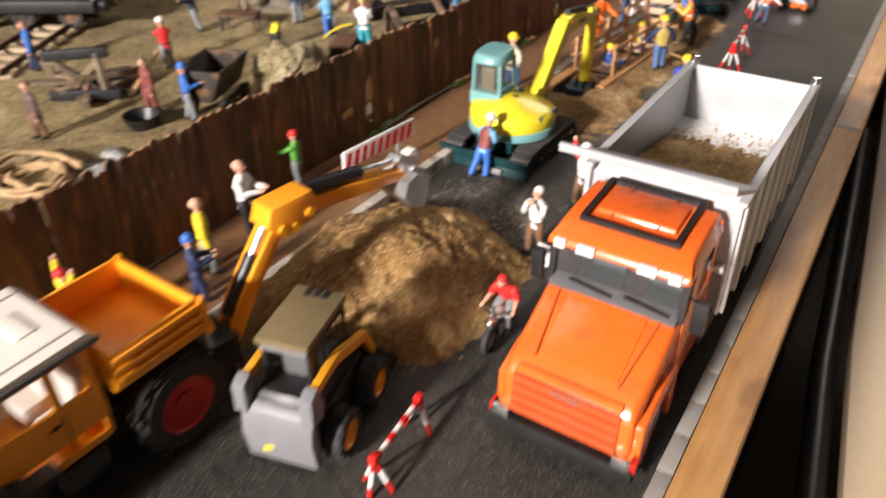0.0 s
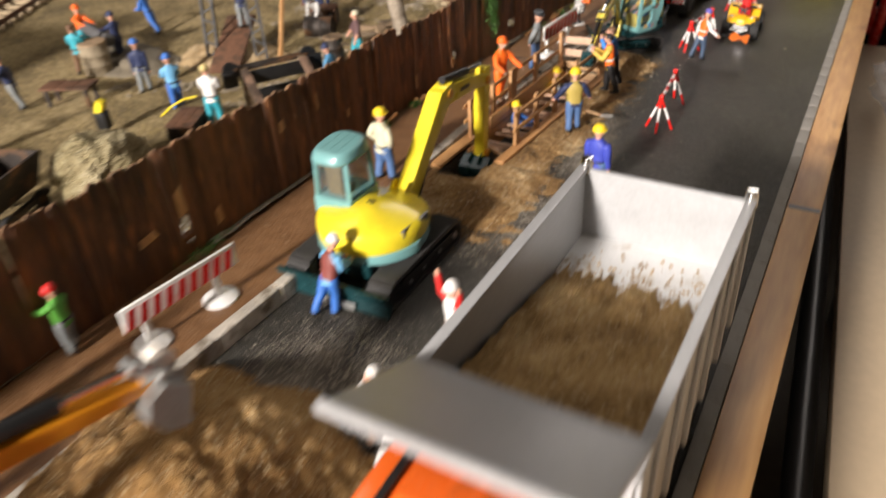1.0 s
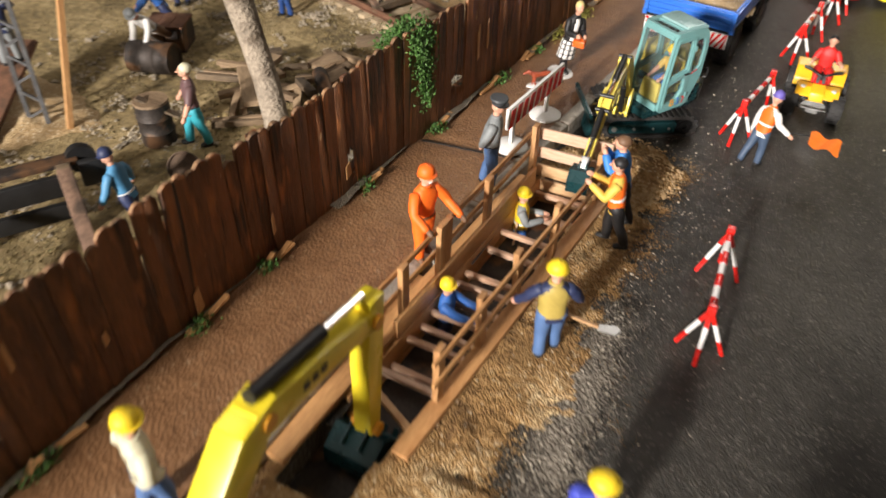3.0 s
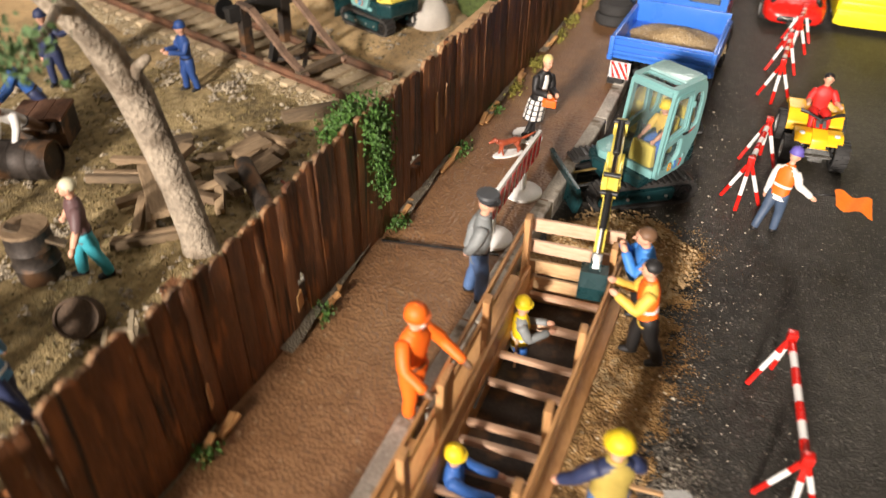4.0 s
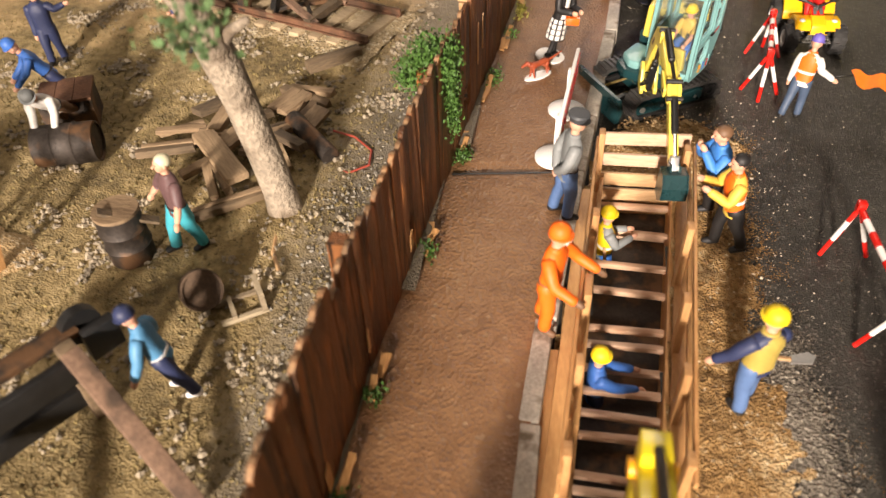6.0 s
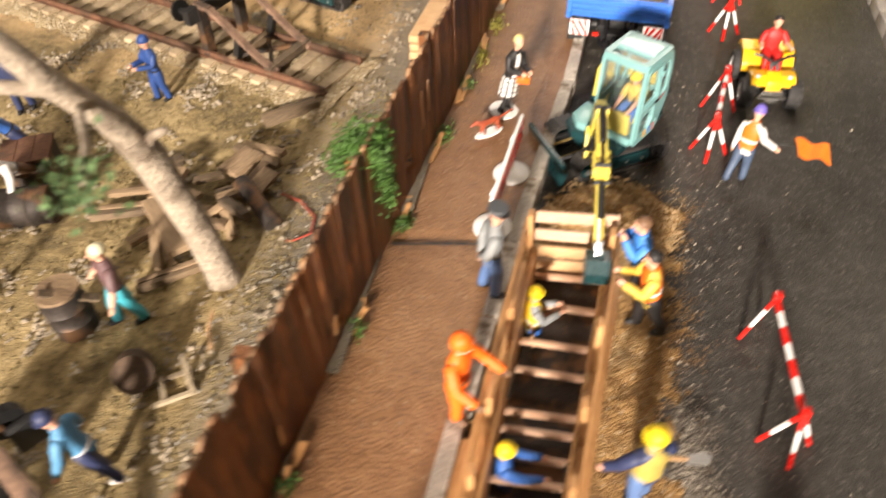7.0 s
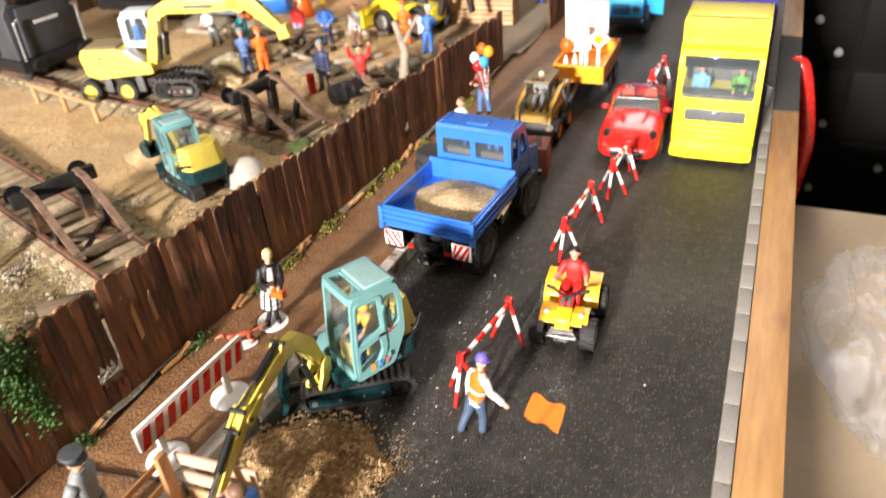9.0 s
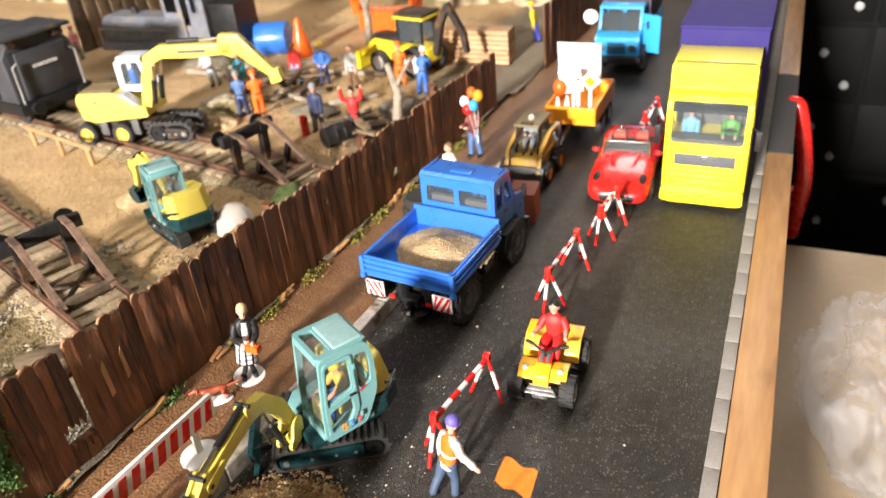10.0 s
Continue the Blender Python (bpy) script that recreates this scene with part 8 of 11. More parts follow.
def motorcycle(at):
    t = thing("motorcycle", at, "small grey motorcycle standing between heap and truck", "motorcycle")
    for y in (-1.5, 1.6):
        wheel(t, 0.001, y, 0.95, 0.4, STEEL, 0)
    bm = new_bm()
    bar(bm, (0, -1.4, 1.0), (0, 0.9, 1.9), 0.3, 0.35)
    bar(bm, (0, 1.6, 0.95), (0, 1.0, 2.4), 0.22, 0.22)
    part("frame", bm, BLACK, t)
    bm = new_bm()
    box(bm, (0, 0.0, 1.2), (0.8, 1.3, 0.9))
    part("engine", bm, STEEL, t, bev=0.1)
    bm = new_bm()
    ball(bm, (0, 0.35, 2.15), (0.42, 0.8, 0.35))
    part("tank", bm, GREY, t)
    bm = new_bm()
    box(bm, (0, -0.8, 2.05), (0.6, 1.3, 0.25))
    part("saddle", bm, BLACK, t, bev=0.08)
    bm = new_bm()
    tube(bm, [(-1.0, 0.8, 2.6), (0, 1.0, 2.5), (1.0, 0.8, 2.6)], 0.09)
    part("handlebar", bm, CHROME, t)
    bm = new_bm()
    ball(bm, (0, 1.5, 2.15), (0.4, 0.35, 0.4))
    part("headlight", bm, CHROME, t)
    return t


motorcycle(spot(-11.9, 16.4, 0, 0, 0, 184))


# ---- barriers, barricades and other loose things of the road ----
def road_barrier(p, q, size=1.0):
    """A red and white beam between two three-legged stands."""
    p, q = Vector((*p, 0)), Vector((*q, 0))
    d = (q - p).normalized()
    side = Vector((-d.y, d.x, 0))
    t = thing("road_barrier", spot(p.x, p.y), "small red and white striped barrier on splayed tripod legs", "barrier", "road barriers")
    o = q - p
    bm = new_bm()
    n = 7
    rod(bm, (0, 0, 2.95 * size), o + Vector((0, 0, 2.95 * size)), 0.165, 0.165, 10)
    beam_ob = part("beam", bm, WHITE, t)
    for i in range(0, n, 2):
        bm = new_bm()
        rod(bm, o * (i / n) + Vector((0, 0, 2.95 * size)), o * ((i + 1) / n) + Vector((0, 0, 2.95 * size)), 0.18, 0.18, 10)
        part("stripe", bm, RED, beam_ob)
    for c, s in ((Vector((0, 0, 0)), -1), (o, 1)):
        top = c + Vector((0, 0, 3.05 * size))
        bm = new_bm()
        box(bm, top, (0.42, 0.42, 0.6))
        stand = part("stand_head", bm, RED, t, bev=0.06)
        for f in (side * 1.15 * size + d * (-0.35 * s * size), side * -1.15 * size + d * (-0.35 * s * size), d * (1.0 * s * size)):
            foot = c + f + Vector((0, 0, 0.05))
            bm = new_bm()
            for i, (a, b) in enumerate(((0, 0.3), (0.3, 0.68), (0.68, 1.0))):
                rod(bm, top.lerp(foot, a), top.lerp(foot, b), 0.125, 0.125, 8, (0, 1, 0)[i])
            part("leg", bm, [RED, WHITE], stand)
    return t


for p, q in (((-11.6, 3.0), (-12.0, 7.5)), ((-9.0, 42.6), (-11.4, 47.3)), ((-11.55, 68.5), (-12.0, 75.2)), ((-14.1, 90.2), (-13.1, 95.9)), ((-12.2, 106.0), (-11.6, 111.7)), ((-10.75, 115.9), (-10.25, 119.3)), ((-10.9, 136.2), (-10.4, 140.5))):
    road_barrier(p, q, 0.72 if p[1] < 10 else 1.0)


def barricade(p, q, top):
    """A long board with slanting red stripes on two posts with round feet."""
    p, q = Vector((*p, 0)), Vector((*q, 0))
    L = (q - p).length
    a = math.degrees(math.atan2(q.y - p.y, q.x - p.x))
    t = thing("barricade", spot(p.x, p.y, PATH_Z, 0, 0, a), "white barricade board with red slanting stripes on two round feet", "barricade", "striped barricades")
    hz = top - PATH_Z
    bm = new_bm()
    box(bm, (L / 2, 0, hz - 0.75), (L, 0.22, 1.5))
    board = part("board", bm, WHITE, t, bev=0.04)
    x = 0.1
    while x < L - 0.5:
        for s in (-1, 1):
            bm = new_bm()
            pts = [(x, -1.47), (x + 0.53, -1.47), (x + 0.88, -0.24), (x + 0.35, -0.24)]
            prism(bm, [(min(u, L - 0.1), hz + v) for u, v in pts], s * 0.115, s * 0.14, "y")
            part("stripe", bm, RED, board)
        x += 0.88
    for x in (L * 0.17, L * 0.80):
        bm = new_bm()
        box(bm, (x, 0.24, hz / 2 - 0.3), (0.42, 0.22, hz - 0.6))
        post = part("post", bm, WHITE, t, bev=0.04)
        bm = new_bm()
        lathe(bm, [(1.15, 0.0), (1.15, 0.14), (0.9, 0.26), (0.3, 0.34)], 24, pose(x, 0.24, 0.02))
        part("foot", bm, WHITE, post, "round white foot")
    return t


barricade((-30.1, 24.0), (-29.05, 32.2), 4.65)
barricade((-26.95, 78.4), (-26.25, 86.4), 4.75)
bm = new_bm()
bar(bm, (-10.9, 88.3, 2.7), (-9.3, 88.3, 2.9), 0.07, 0.07, 1)
verts = {}
for i in range(9):
    for j in range(6):
        verts[i, j] = bm.verts.new((-9.5 + 0.24 * i, 88.9 - 0.32 * j - 0.06 * i, 2.9 + 0.16 * math.sin(i * 1.1 + j * 0.5) - 0.03 * j))
for i in range(8):
    for j in range(5):
        bm.faces.new((verts[i, j], verts[i + 1, j], verts[i + 1, j + 1], verts[i, j + 1]))
solid("signal_flag", bm, [mat("flag_cloth", (0.92, 0.20, 0.015), 0.7), BLACK], spot(0, 0), "bright orange signal flag on a thin stick", "flag", sharp=180)
bm = new_bm()
bar(bm, (-18.9, 65.6, 2.3), (-16.3, 66.3, 1.5), 0.14, 0.14)
prism(bm, [(-16.3, 66.1), (-15.4, 66.2), (-15.2, 66.6), (-15.5, 66.8), (-16.3, 66.5)], 1.4, 1.5, "z", 1)
solid("shovel", bm, [RAW, STEEL], spot(0, 0), "shovel with a raw wooden shaft and steel blade", "shovel")
bm = new_bm()
bar(bm, (-24.0, 74.2, -0.3), (-23.6, 72.2, -3.0), 0.13, 0.13)
box(bm, (-23.5, 71.9, -3.3), (0.6, 0.14, 0.8), (-30, 0, 0), 1)
solid("shovel", bm, [RAW, STEEL], spot(0, 0), "shovel with a raw wooden shaft held in the trench", "shovel")
bm = new_bm()
tube(bm, [(-13.1, 26.0, 0.1), (-13.0, 25.6, 1.0), (-13.6, 25.1, 1.4)], 0.12)
box(bm, (-12.9, 24.6, 0.7), (1.2, 0.9, 0.9), (0, 0, 20))
solid("grey_case", bm, WHITE, spot(0, 0), "pale case beside the soil heap", "case", bev=0.05)
bm = new_bm()
box(bm, (0, 0, 0), (0.9, 0.5, 0.5))
tube(bm, [(-0.3, 0, 0.2), (0, 0, 0.6), (0.3, 0, 0.2)], 0.07)
solid("handbag", bm, ORANGE, spot(-26.75, 91.15, PATH_Z + 2.95), "small orange handbag carried by the figurine", "handbag", bev=0.08)
bm = new_bm()
limb(bm, [(0, -1.0, 1.12), (0, -0.6, 1.2), (0, 0.0, 1.14), (0, 0.55, 1.16), (0, 0.8, 1.25)], [0.2, 0.27, 0.24, 0.31, 0.25])
limb(bm, [(0, 0.7, 1.28), (0, 1.0, 1.42), (0, 1.2, 1.5)], [0.2, 0.17, 0.2])
limb(bm, [(0, 1.2, 1.52), (0, 1.45, 1.44), (0, 1.75, 1.36)], [0.21, 0.15, 0.09])
for x in (-1, 1):
    limb(bm, [(0.14 * x, 1.12, 1.62), (0.22 * x, 1.12, 1.45), (0.22 * x, 1.18, 1.28)], [0.06, 0.09, 0.05])
    limb(bm, [(0.16 * x, 0.6, 1.1), (0.17 * x, 0.62, 0.6), (0.17 * x, 0.6 + 0.12 * x, 0.14)], [0.17, 0.1, 0.08])
    limb(bm, [(0.16 * x, -0.8, 1.1), (0.18 * x, -0.72, 0.75), (0.18 * x, -1.0, 0.5), (0.18 * x, -0.9 - 0.1 * x, 0.14)], [0.2, 0.16, 0.09, 0.08])
limb(bm, [(0, -1.05, 1.2), (0, -1.6, 1.3), (0, -2.4, 1.55)], [0.1, 0.11, 0.04])
lathe(bm, [(0.02, 0.0), (1.0, 0.0), (1.0, 0.08), (0.94, 0.12), (0.02, 0.12)], 24, Matrix.Diagonal((0.55, 1.35, 1, 1)), 1)
solid("dog_figurine", bm, [mat("dog_red", (0.30, 0.06, 0.025), 0.4), WHITE], spot(-28.7, 88.85, PATH_Z, 0, 0, 132) @ Matrix.Diagonal((0.8, 0.8, 0.82, 1)), "reddish brown long-tailed dog figurine on an oval white base", "figurine")

# plants at the fence
def leafy(name, boxes, n, sz, material, label, category, seed):
    rng = random.Random(seed)
    verts, faces = [], []
    for c, r, share in boxes:
        for _ in range(int(n * share)):
            d = Vector((rng.gauss(0, 0.5), rng.gauss(0, 0.5), rng.gauss(0, 0.5)))
            p = Vector((c[0] + d.x * r[0], c[1] + d.y * r[1], c[2] + d.z * r[2]))
            m = Euler((rng.uniform(0, 6), rng.uniform(0, 6), rng.uniform(0, 6))).to_matrix()
            k = len(verts)
            q = sz * rng.uniform(0.6, 1.3)
            for u, v, w in ((-0.5, 0, 0), (0, -0.34, 0.1), (0.6, 0, 0), (0, 0.34, 0.1)):
                verts.append((p + m @ Vector((u, v, w)) * q) * U)
            faces.append((k, k + 1, k + 2, k + 3))
    me = bpy.data.meshes.new(name)
    me.from_pydata(verts, [], faces)
    me.materials.append(material)
    return tagged(new(name, me), label, category, "", "stuff")


def fx(y, o=0.3):
    return fence_x(y) + o


leafy("ivy", [((fx(77.6), 77.6, 8.3), (0.5, 1.3, 1.1), 0.30), ((fx(77.9), 77.9, 6.6), (0.45, 1.0, 1.6), 0.30), ((fx(78.2), 78.2, 4.8), (0.35, 0.6, 1.4), 0.14), ((fx(77.4, -0.7), 77.2, 9.0), (0.9, 1.5, 0.6), 0.3), ((fx(77.0, -1.4), 76.8, 8.0), (0.8, 1.2, 0.8), 0.2)], 3400, 0.21, LEAF, "green ivy hanging over the plank fence", "ivy", 3)
leafy("moss", [((fx(y, 0.6), y, PATH_Z + 0.25), (0.5, w, 0.35), 0.1) for y, w in ((34, 2.2), (47.5, 1.0), (56.8, 0.8), (62, 0.5), (71, 0.6), (79, 0.9), (88, 1.2), (94, 0.6))], 1800, 0.2, LEAF, "tufts of green moss along the foot of the fence", "moss", 4)
leafy("moss", [((fx(y, 0.7), y, PATH_Z + 0.2), (0.5, 1.4, 0.25), 0.12) for y in (98, 103, 109, 113, 118, 123, 128, 133)], 1600, 0.22, mat("moss_light", (0.22, 0.20, 0.035), 0.9, var=0.4), "yellow-green moss along the foot of the fence", "moss", 6)


# ---- the yard behind the fence ----
def railway(p, q, label, n, gauge=4.5):
    p, q = Vector((*p, 0)), Vector((*q, 0))
    L = (q - p).length
    a = math.degrees(math.atan2(q.y - p.y, q.x - p.x))
    t = thing("railway_track", spot(p.x, p.y, YARD_Z + 0.1, 0, 0, a), label, "track", "railway tracks")
    bm = new_bm()
    box(bm, (0, 0, 0.2), (0.85, 6.5, 0.5))
    me = finish("sleeper", bm, SLEEPER_PALE, 0.06)
    for i in range(n):
        mesh_at("sleeper", me, t, spot(0.8 + (L - 1.6) * i / (n - 1), random.uniform(-0.1, 0.1), random.uniform(-0.04, 0.04), 0, 0, random.uniform(-2, 2)))
    for s in (-1, 1):
        bm = new_bm()
        for c, w, h in ((0.48, 0.5, 0.10), (0.66, 0.12, 0.4), (0.88, 0.26, 0.16)):
            box(bm, (L / 2, s * gauge / 2, c), (L, w, h))
        part("rail", bm, RUST, t)
    return t


railway((-40.0, 92.6), (-118, 119.5), "rusty narrow track with weathered sleepers leading to a buffer stop", 50)
railway((-37.6, 116.4), (-125, 132.0), "rusty track with old sleepers at the back of the yard", 54)
railway((-78, 22), (-112, 82), "rusty track crossing the far corner of the yard", 26)
for (x0, y0, x1, y1), sd in (((-40, 92.6, -118, 119.5), 41), ((-37.6, 116.4, -125, 132), 42)):
    d = Vector((x1 - x0, y1 - y0)).normalized()
    s = sheet("ballast_bed", -1.0, 86, -5.0, 5.0, 0.5, lambda x, y: 0.30 - 0.10 * max(abs(y) - 2.6, 0) ** 2 + 0.2 * wob(x, y, 0.9, sd) + 0.12 * wob(x, y, 2.5, sd), BALLAST, "grey-brown ballast under the railway track", "ballast")
    s.matrix_basis = spot(x0, y0, YARD_Z + 0.05, 0, 0, math.degrees(math.atan2(d.y, d.x)))


mat_tar = mat("tarred_steel", (0.020, 0.019, 0.018), 0.55, 0.2, 0.4, 90, 500, 0.4, dirt=(0.10, 0.075, 0.05), amount=0.25)


def buffer_stop(at):
    t = thing("buffer_stop", at, "dark rusty steel buffer stop at the end of the track", "buffer stop", "buffer stops")
    for s in (-1, 1):
        bm = new_bm()
        bar(bm, (0, s * 2.2, 0.8), (0.2, s * 2.2, 5.4), 0.95, 0.7)
        part("upright", bm, DARKSTEEL, t)
        bm = new_bm()
        for p, q in (((-0.1, 5.7), (1.4, 5.5)), ((1.4, 5.5), (2.6, 4.6)), ((2.6, 4.6), (5.2, 2.4)), ((5.2, 2.4), (7.4, 1.0))):
            bar(bm, (p[0], s * 2.3, p[1]), (q[0], s * 2.3, q[1]), 0.62, 0.34)
        part("stay", bm, OLD_RUST, t)
        bm = new_bm()
        bar(bm, (3.9, s * 2.2, 3.4), (3.0, s * 2.2, 0.8), 0.6, 0.5)
        part("strut", bm, BLACK, t)
        bm = new_bm()
        rod(bm, (-0.2, s * 2.9, 5.0), (-1.3, s * 2.9, 5.0), 0.35, 0.3, 12)
        rod(bm, (-1.3, s * 2.9, 5.0), (-1.6, s * 2.9, 5.0), 0.95, 0.85, 18)
        part("buffer", bm, BLACK, t)
    bm = new_bm()
    box(bm, (0.1, 0, 5.0), (0.7, 7.6, 1.35))
    part("cross_beam", bm, mat_tar, t, bev=0.06)
    for x in (3.0, 6.8):
        bm = new_bm()
        box(bm, (x, 0, 1.2), (0.7, 5.4, 0.6))
        part("tie", bm, OLDWOOD, t)
    bm = new_bm()
    bar(bm, (3.0, -2.0, 1.3), (6.8, 2.0, 1.3), 0.35, 0.3)
    bar(bm, (3.0, 2.0, 1.3), (6.8, -2.0, 1.3), 0.35, 0.3)
    part("brace", bm, DARKSTEEL, t)
    return t


buffer_stop(spot(-50.6, 96.3, YARD_Z, 0, 0, -19) @ Matrix.Diagonal((0.9, 0.88, 0.84, 1)))
buffer_stop(spot(-46.4, 117.9, YARD_Z, 0, 0, -10) @ Matrix.Diagonal((0.9, 0.88, 0.84, 1)))

# the leaning tree
tree = thing("tree", spot(-41.0, 72.8, YARD_Z), "leaning grey-barked model tree trunk with cut twigs and few green tufts", "tree")
bm = new_bm()
spine = [(0, 0, -0.4, 1.0), (-0.1, 0.0, 1.2, 0.86), (-0.4, -0.1, 4.0, 0.82), (-0.9, -0.3, 7.0, 0.82), (-1.3, -0.5, 9.4, 0.88), (-1.2, -1.8, 12.2, 0.74), (-1.3, -4.0, 15.4, 0.64), (-2.6, -5.4, 19.5, 0.45)]
rings = []
for i, (x, y, z, r) in enumerate(spine):
    rings.append([bm.verts.new((x + r * math.cos(a) * (1 + 0.13 * wob(a, i, 1.3)), y + r * math.sin(a) * (1 + 0.13 * wob(a, i, 1.1, 2)), z + 0.1 * math.sin(2 * a))) for a in [2 * math.pi * j / 14 for j in range(14)]])
for a, b in zip(rings, rings[1:]):
    for j in range(14):
        bm.faces.new((a[j], a[(j + 1) % 14], b[(j + 1) % 14], b[j]))
bm.faces.new(rings[0][::-1])
bm.faces.new(rings[-1])
part("trunk", bm, BARK, tree, sharp=80)
for pts, r in (([(-1.3, -0.5, 9.6), (-0.2, -1.0, 10.9), (0.9, -1.5, 11.7)], 0.36), ([(-1.3, -4.0, 15.2), (-4.0, -5.0, 15.8), (-7.0, -4.6, 17.0)], 0.34), ([(-1.2, -3.2, 14.2), (1.0, -6.0, 14.6), (2.6, -8.6, 15.0)], 0.22)):
    bm = new_bm()
    for p, q in zip(pts, pts[1:]):
        rod(bm, p, q, r, r * 0.72, 9)
        ball(bm, q, r * 0.74, 1)
        r *= 0.72
    part("branch", bm, BARK, tree, sharp=80)
TUFT = mat("tuft_green", (0.07, 0.13, 0.045), 0.7, var=0.4)
for c, r, n in (((2.6, -8.8, 15.2), (1.3, 1.3, 0.8), 320), ((-7.2, -4.6, 17.2), (1.5, 1.5, 1.0), 380)):
    ob = leafy("tuft", [(c, r, 0.5)], n, 0.34, TUFT, "", "", 9)
    ob.parent = tree
    for key in ("kind", "category", "label"):
        if key in ob:
            del ob[key]
bm = new_bm()
tube(bm, [(-41.0, 71.6, 1.6), (-40.5, 69.4, 1.7), (-39.7, 68.0, 1.7)], 0.12)
solid("root", bm, RAW, spot(0, 0), "thin pale root running from the tree", "root")


def planks(name, at, n, spread, lens, label, seed, material=None, layers=5, parts_name="plank"):
    rng = random.Random(seed)
    t = thing(name, at, label, "timber")
    for i in range(n):
        l, w, h = rng.uniform(*lens), rng.uniform(0.55, 1.1), rng.uniform(0.28, 0.6)
        bm = new_bm()
        box(bm, (0, 0, 0), (l, w, h))
        z = 0.25 + layers * 0.42 * i / n
        r = 1 - 0.5 * i / n
        part(parts_name, bm, material or OLDWOOD, t, bev=0.04, at=spot(rng.gauss(0, spread[0] * 0.45) * r, rng.gauss(0, spread[1] * 0.45) * r, z, rng.uniform(-9, 9), rng.uniform(-9, 9), rng.choice((8, 20, 65, 80, 100, 150)) + rng.uniform(-14, 14)))
    return t


pile = thing("timber_pile", spot(0, 0), "untidy pile of old brown planks and beams", "timber")
rng = random.Random(7)
# each board: its two ends, width, height, then how many lie side by side; loose ones follow between them
boards = [
        (-51.2, 76.5, -47.9, 77.3, 0.42, 2.0, 2), (-50.6, 78.0, -47.9, 79.0, 0.42, 2.2, 2), (-47.1, 76.8, -43.6, 73.7, 1.35, 3.0, 1),
        (-45.9, 76.5, -45.1, 78.6, 1.0, 2.7, 1), (-47.1, 78.1, -46.9, 80.6, 0.98, 2.6, 1), (-49.0, 80.1, -47.6, 81.8, 0.85, 2.2, 1),
        (-46.2, 75.4, -44.4, 72.7, 0.48, 2.2, 2), (-45.6, 71.4, -41.4, 74.4, 0.30, 1.9, 2), (-44.1, 80.8, -43.1, 83.0, 0.77, 2.4, 2),
        (-44.5, 83.8, -41.1, 82.6, 0.58, 2.2, 2), (-41.8, 79.2, -41.3, 81.3, 1.0, 2.5, 1), (-43.0, 78.0, -41.0, 76.7, 0.70, 2.8, 1)]
for i in range(12):
    x, y, a, l = rng.uniform(-47.6, -41.6), rng.uniform(74.6, 81.4), rng.uniform(0, math.pi), rng.uniform(0.7, 1.6)
    boards.append((x - l * math.cos(a), y - l * math.sin(a), x + l * math.cos(a), y + l * math.sin(a), rng.uniform(0.45, 0.65), rng.uniform(1.8, 2.4), 1 + i % 2))
for x0, y0, x1, y1, w, z, n in boards:
    d = Vector((x1 - x0, y1 - y0))
    across = Vector((-d.y, d.x)).normalized() * (w * 1.18)
    for i in range(n):
        o = across * (i - (n - 1) / 2)
        bm = new_bm()
        box(bm, (0, 0, 0), (d.length * rng.uniform(0.92, 1.06), w * rng.uniform(0.9, 1.1), rng.uniform(0.30, 0.46)))
        for v in bm.verts:
            v.co.x += rng.uniform(-0.12, 0.12)
        part("plank", bm, DRYWOOD if rng.random() < 0.75 else OLDWOOD, pile, bev=0.015, at=spot((x0 + x1) / 2 + o.x, (y0 + y1) / 2 + o.y, z + rng.uniform(-0.1, 0.2), rng.uniform(-12, 12), rng.uniform(-7, 7), math.degrees(math.atan2(d.y, d.x)) + rng.uniform(-5, 5)))
bm = new_bm()
rod(bm, (-42.7, 79.9, 2.6), (-39.6, 77.0, 2.2), 0.55, 0.55, 16)
solid("pipe", bm, DARKSTEEL, spot(0, 0), "dark steel pipe lying on the timber pile", "pipe", bev=0.05)
planks("timber_pile", spot(-65.5, 26.5, YARD_Z), 12, (4.0, 4.0), (4, 8), "old beams and broken timber lying in the yard", 17)
planks("timber_pile", spot(-40.0, 128.0, YARD_Z), 8, (4.0, 3.0), (4, 7), "old grey beams lying by the track", 27)
planks("timber_pile", spot(-56, 140.0, YARD_Z), 10, (7.0, 3.0), (4, 9), "scattered boards between the figurines", 37)
for x, y, l, a in ((-42.6, 88.3, 4.0, 42),):
    bm = new_bm()
    box(bm, (0, 0, 0.4), (l, 0.85, 0.7))
    solid("beam", bm, OLDWOOD, spot(x, y, YARD_Z, 0, 0, a), "weathered wooden beam lying on the dry grass", "beam", bev=0.06)
stack = thing("board_stack", spot(-33.1, 95.2, YARD_Z, 0, 0, -4.6), "neat stack of pale new boards behind the fence", "board stack")
for i in range(9):
    bm = new_bm()
    box(bm, (0, 0, 0.3 + 0.62 * i), (1.8 + random.uniform(-0.1, 0.1), 9.0, 0.5))
    part("board", bm, RAW, stack, bev=0.04)
stack2 = thing("board_stack", spot(-36.0, 154.5, YARD_Z), "neat stack of pale sawn boards beside the far fence", "board stack")
for i in range(7):
    bm = new_bm()
    box(bm, (0, 0, 0.4 + 0.62 * i), (9.4, 3.0, 0.5))
    part("board", bm, RAW, stack2, bev=0.04)


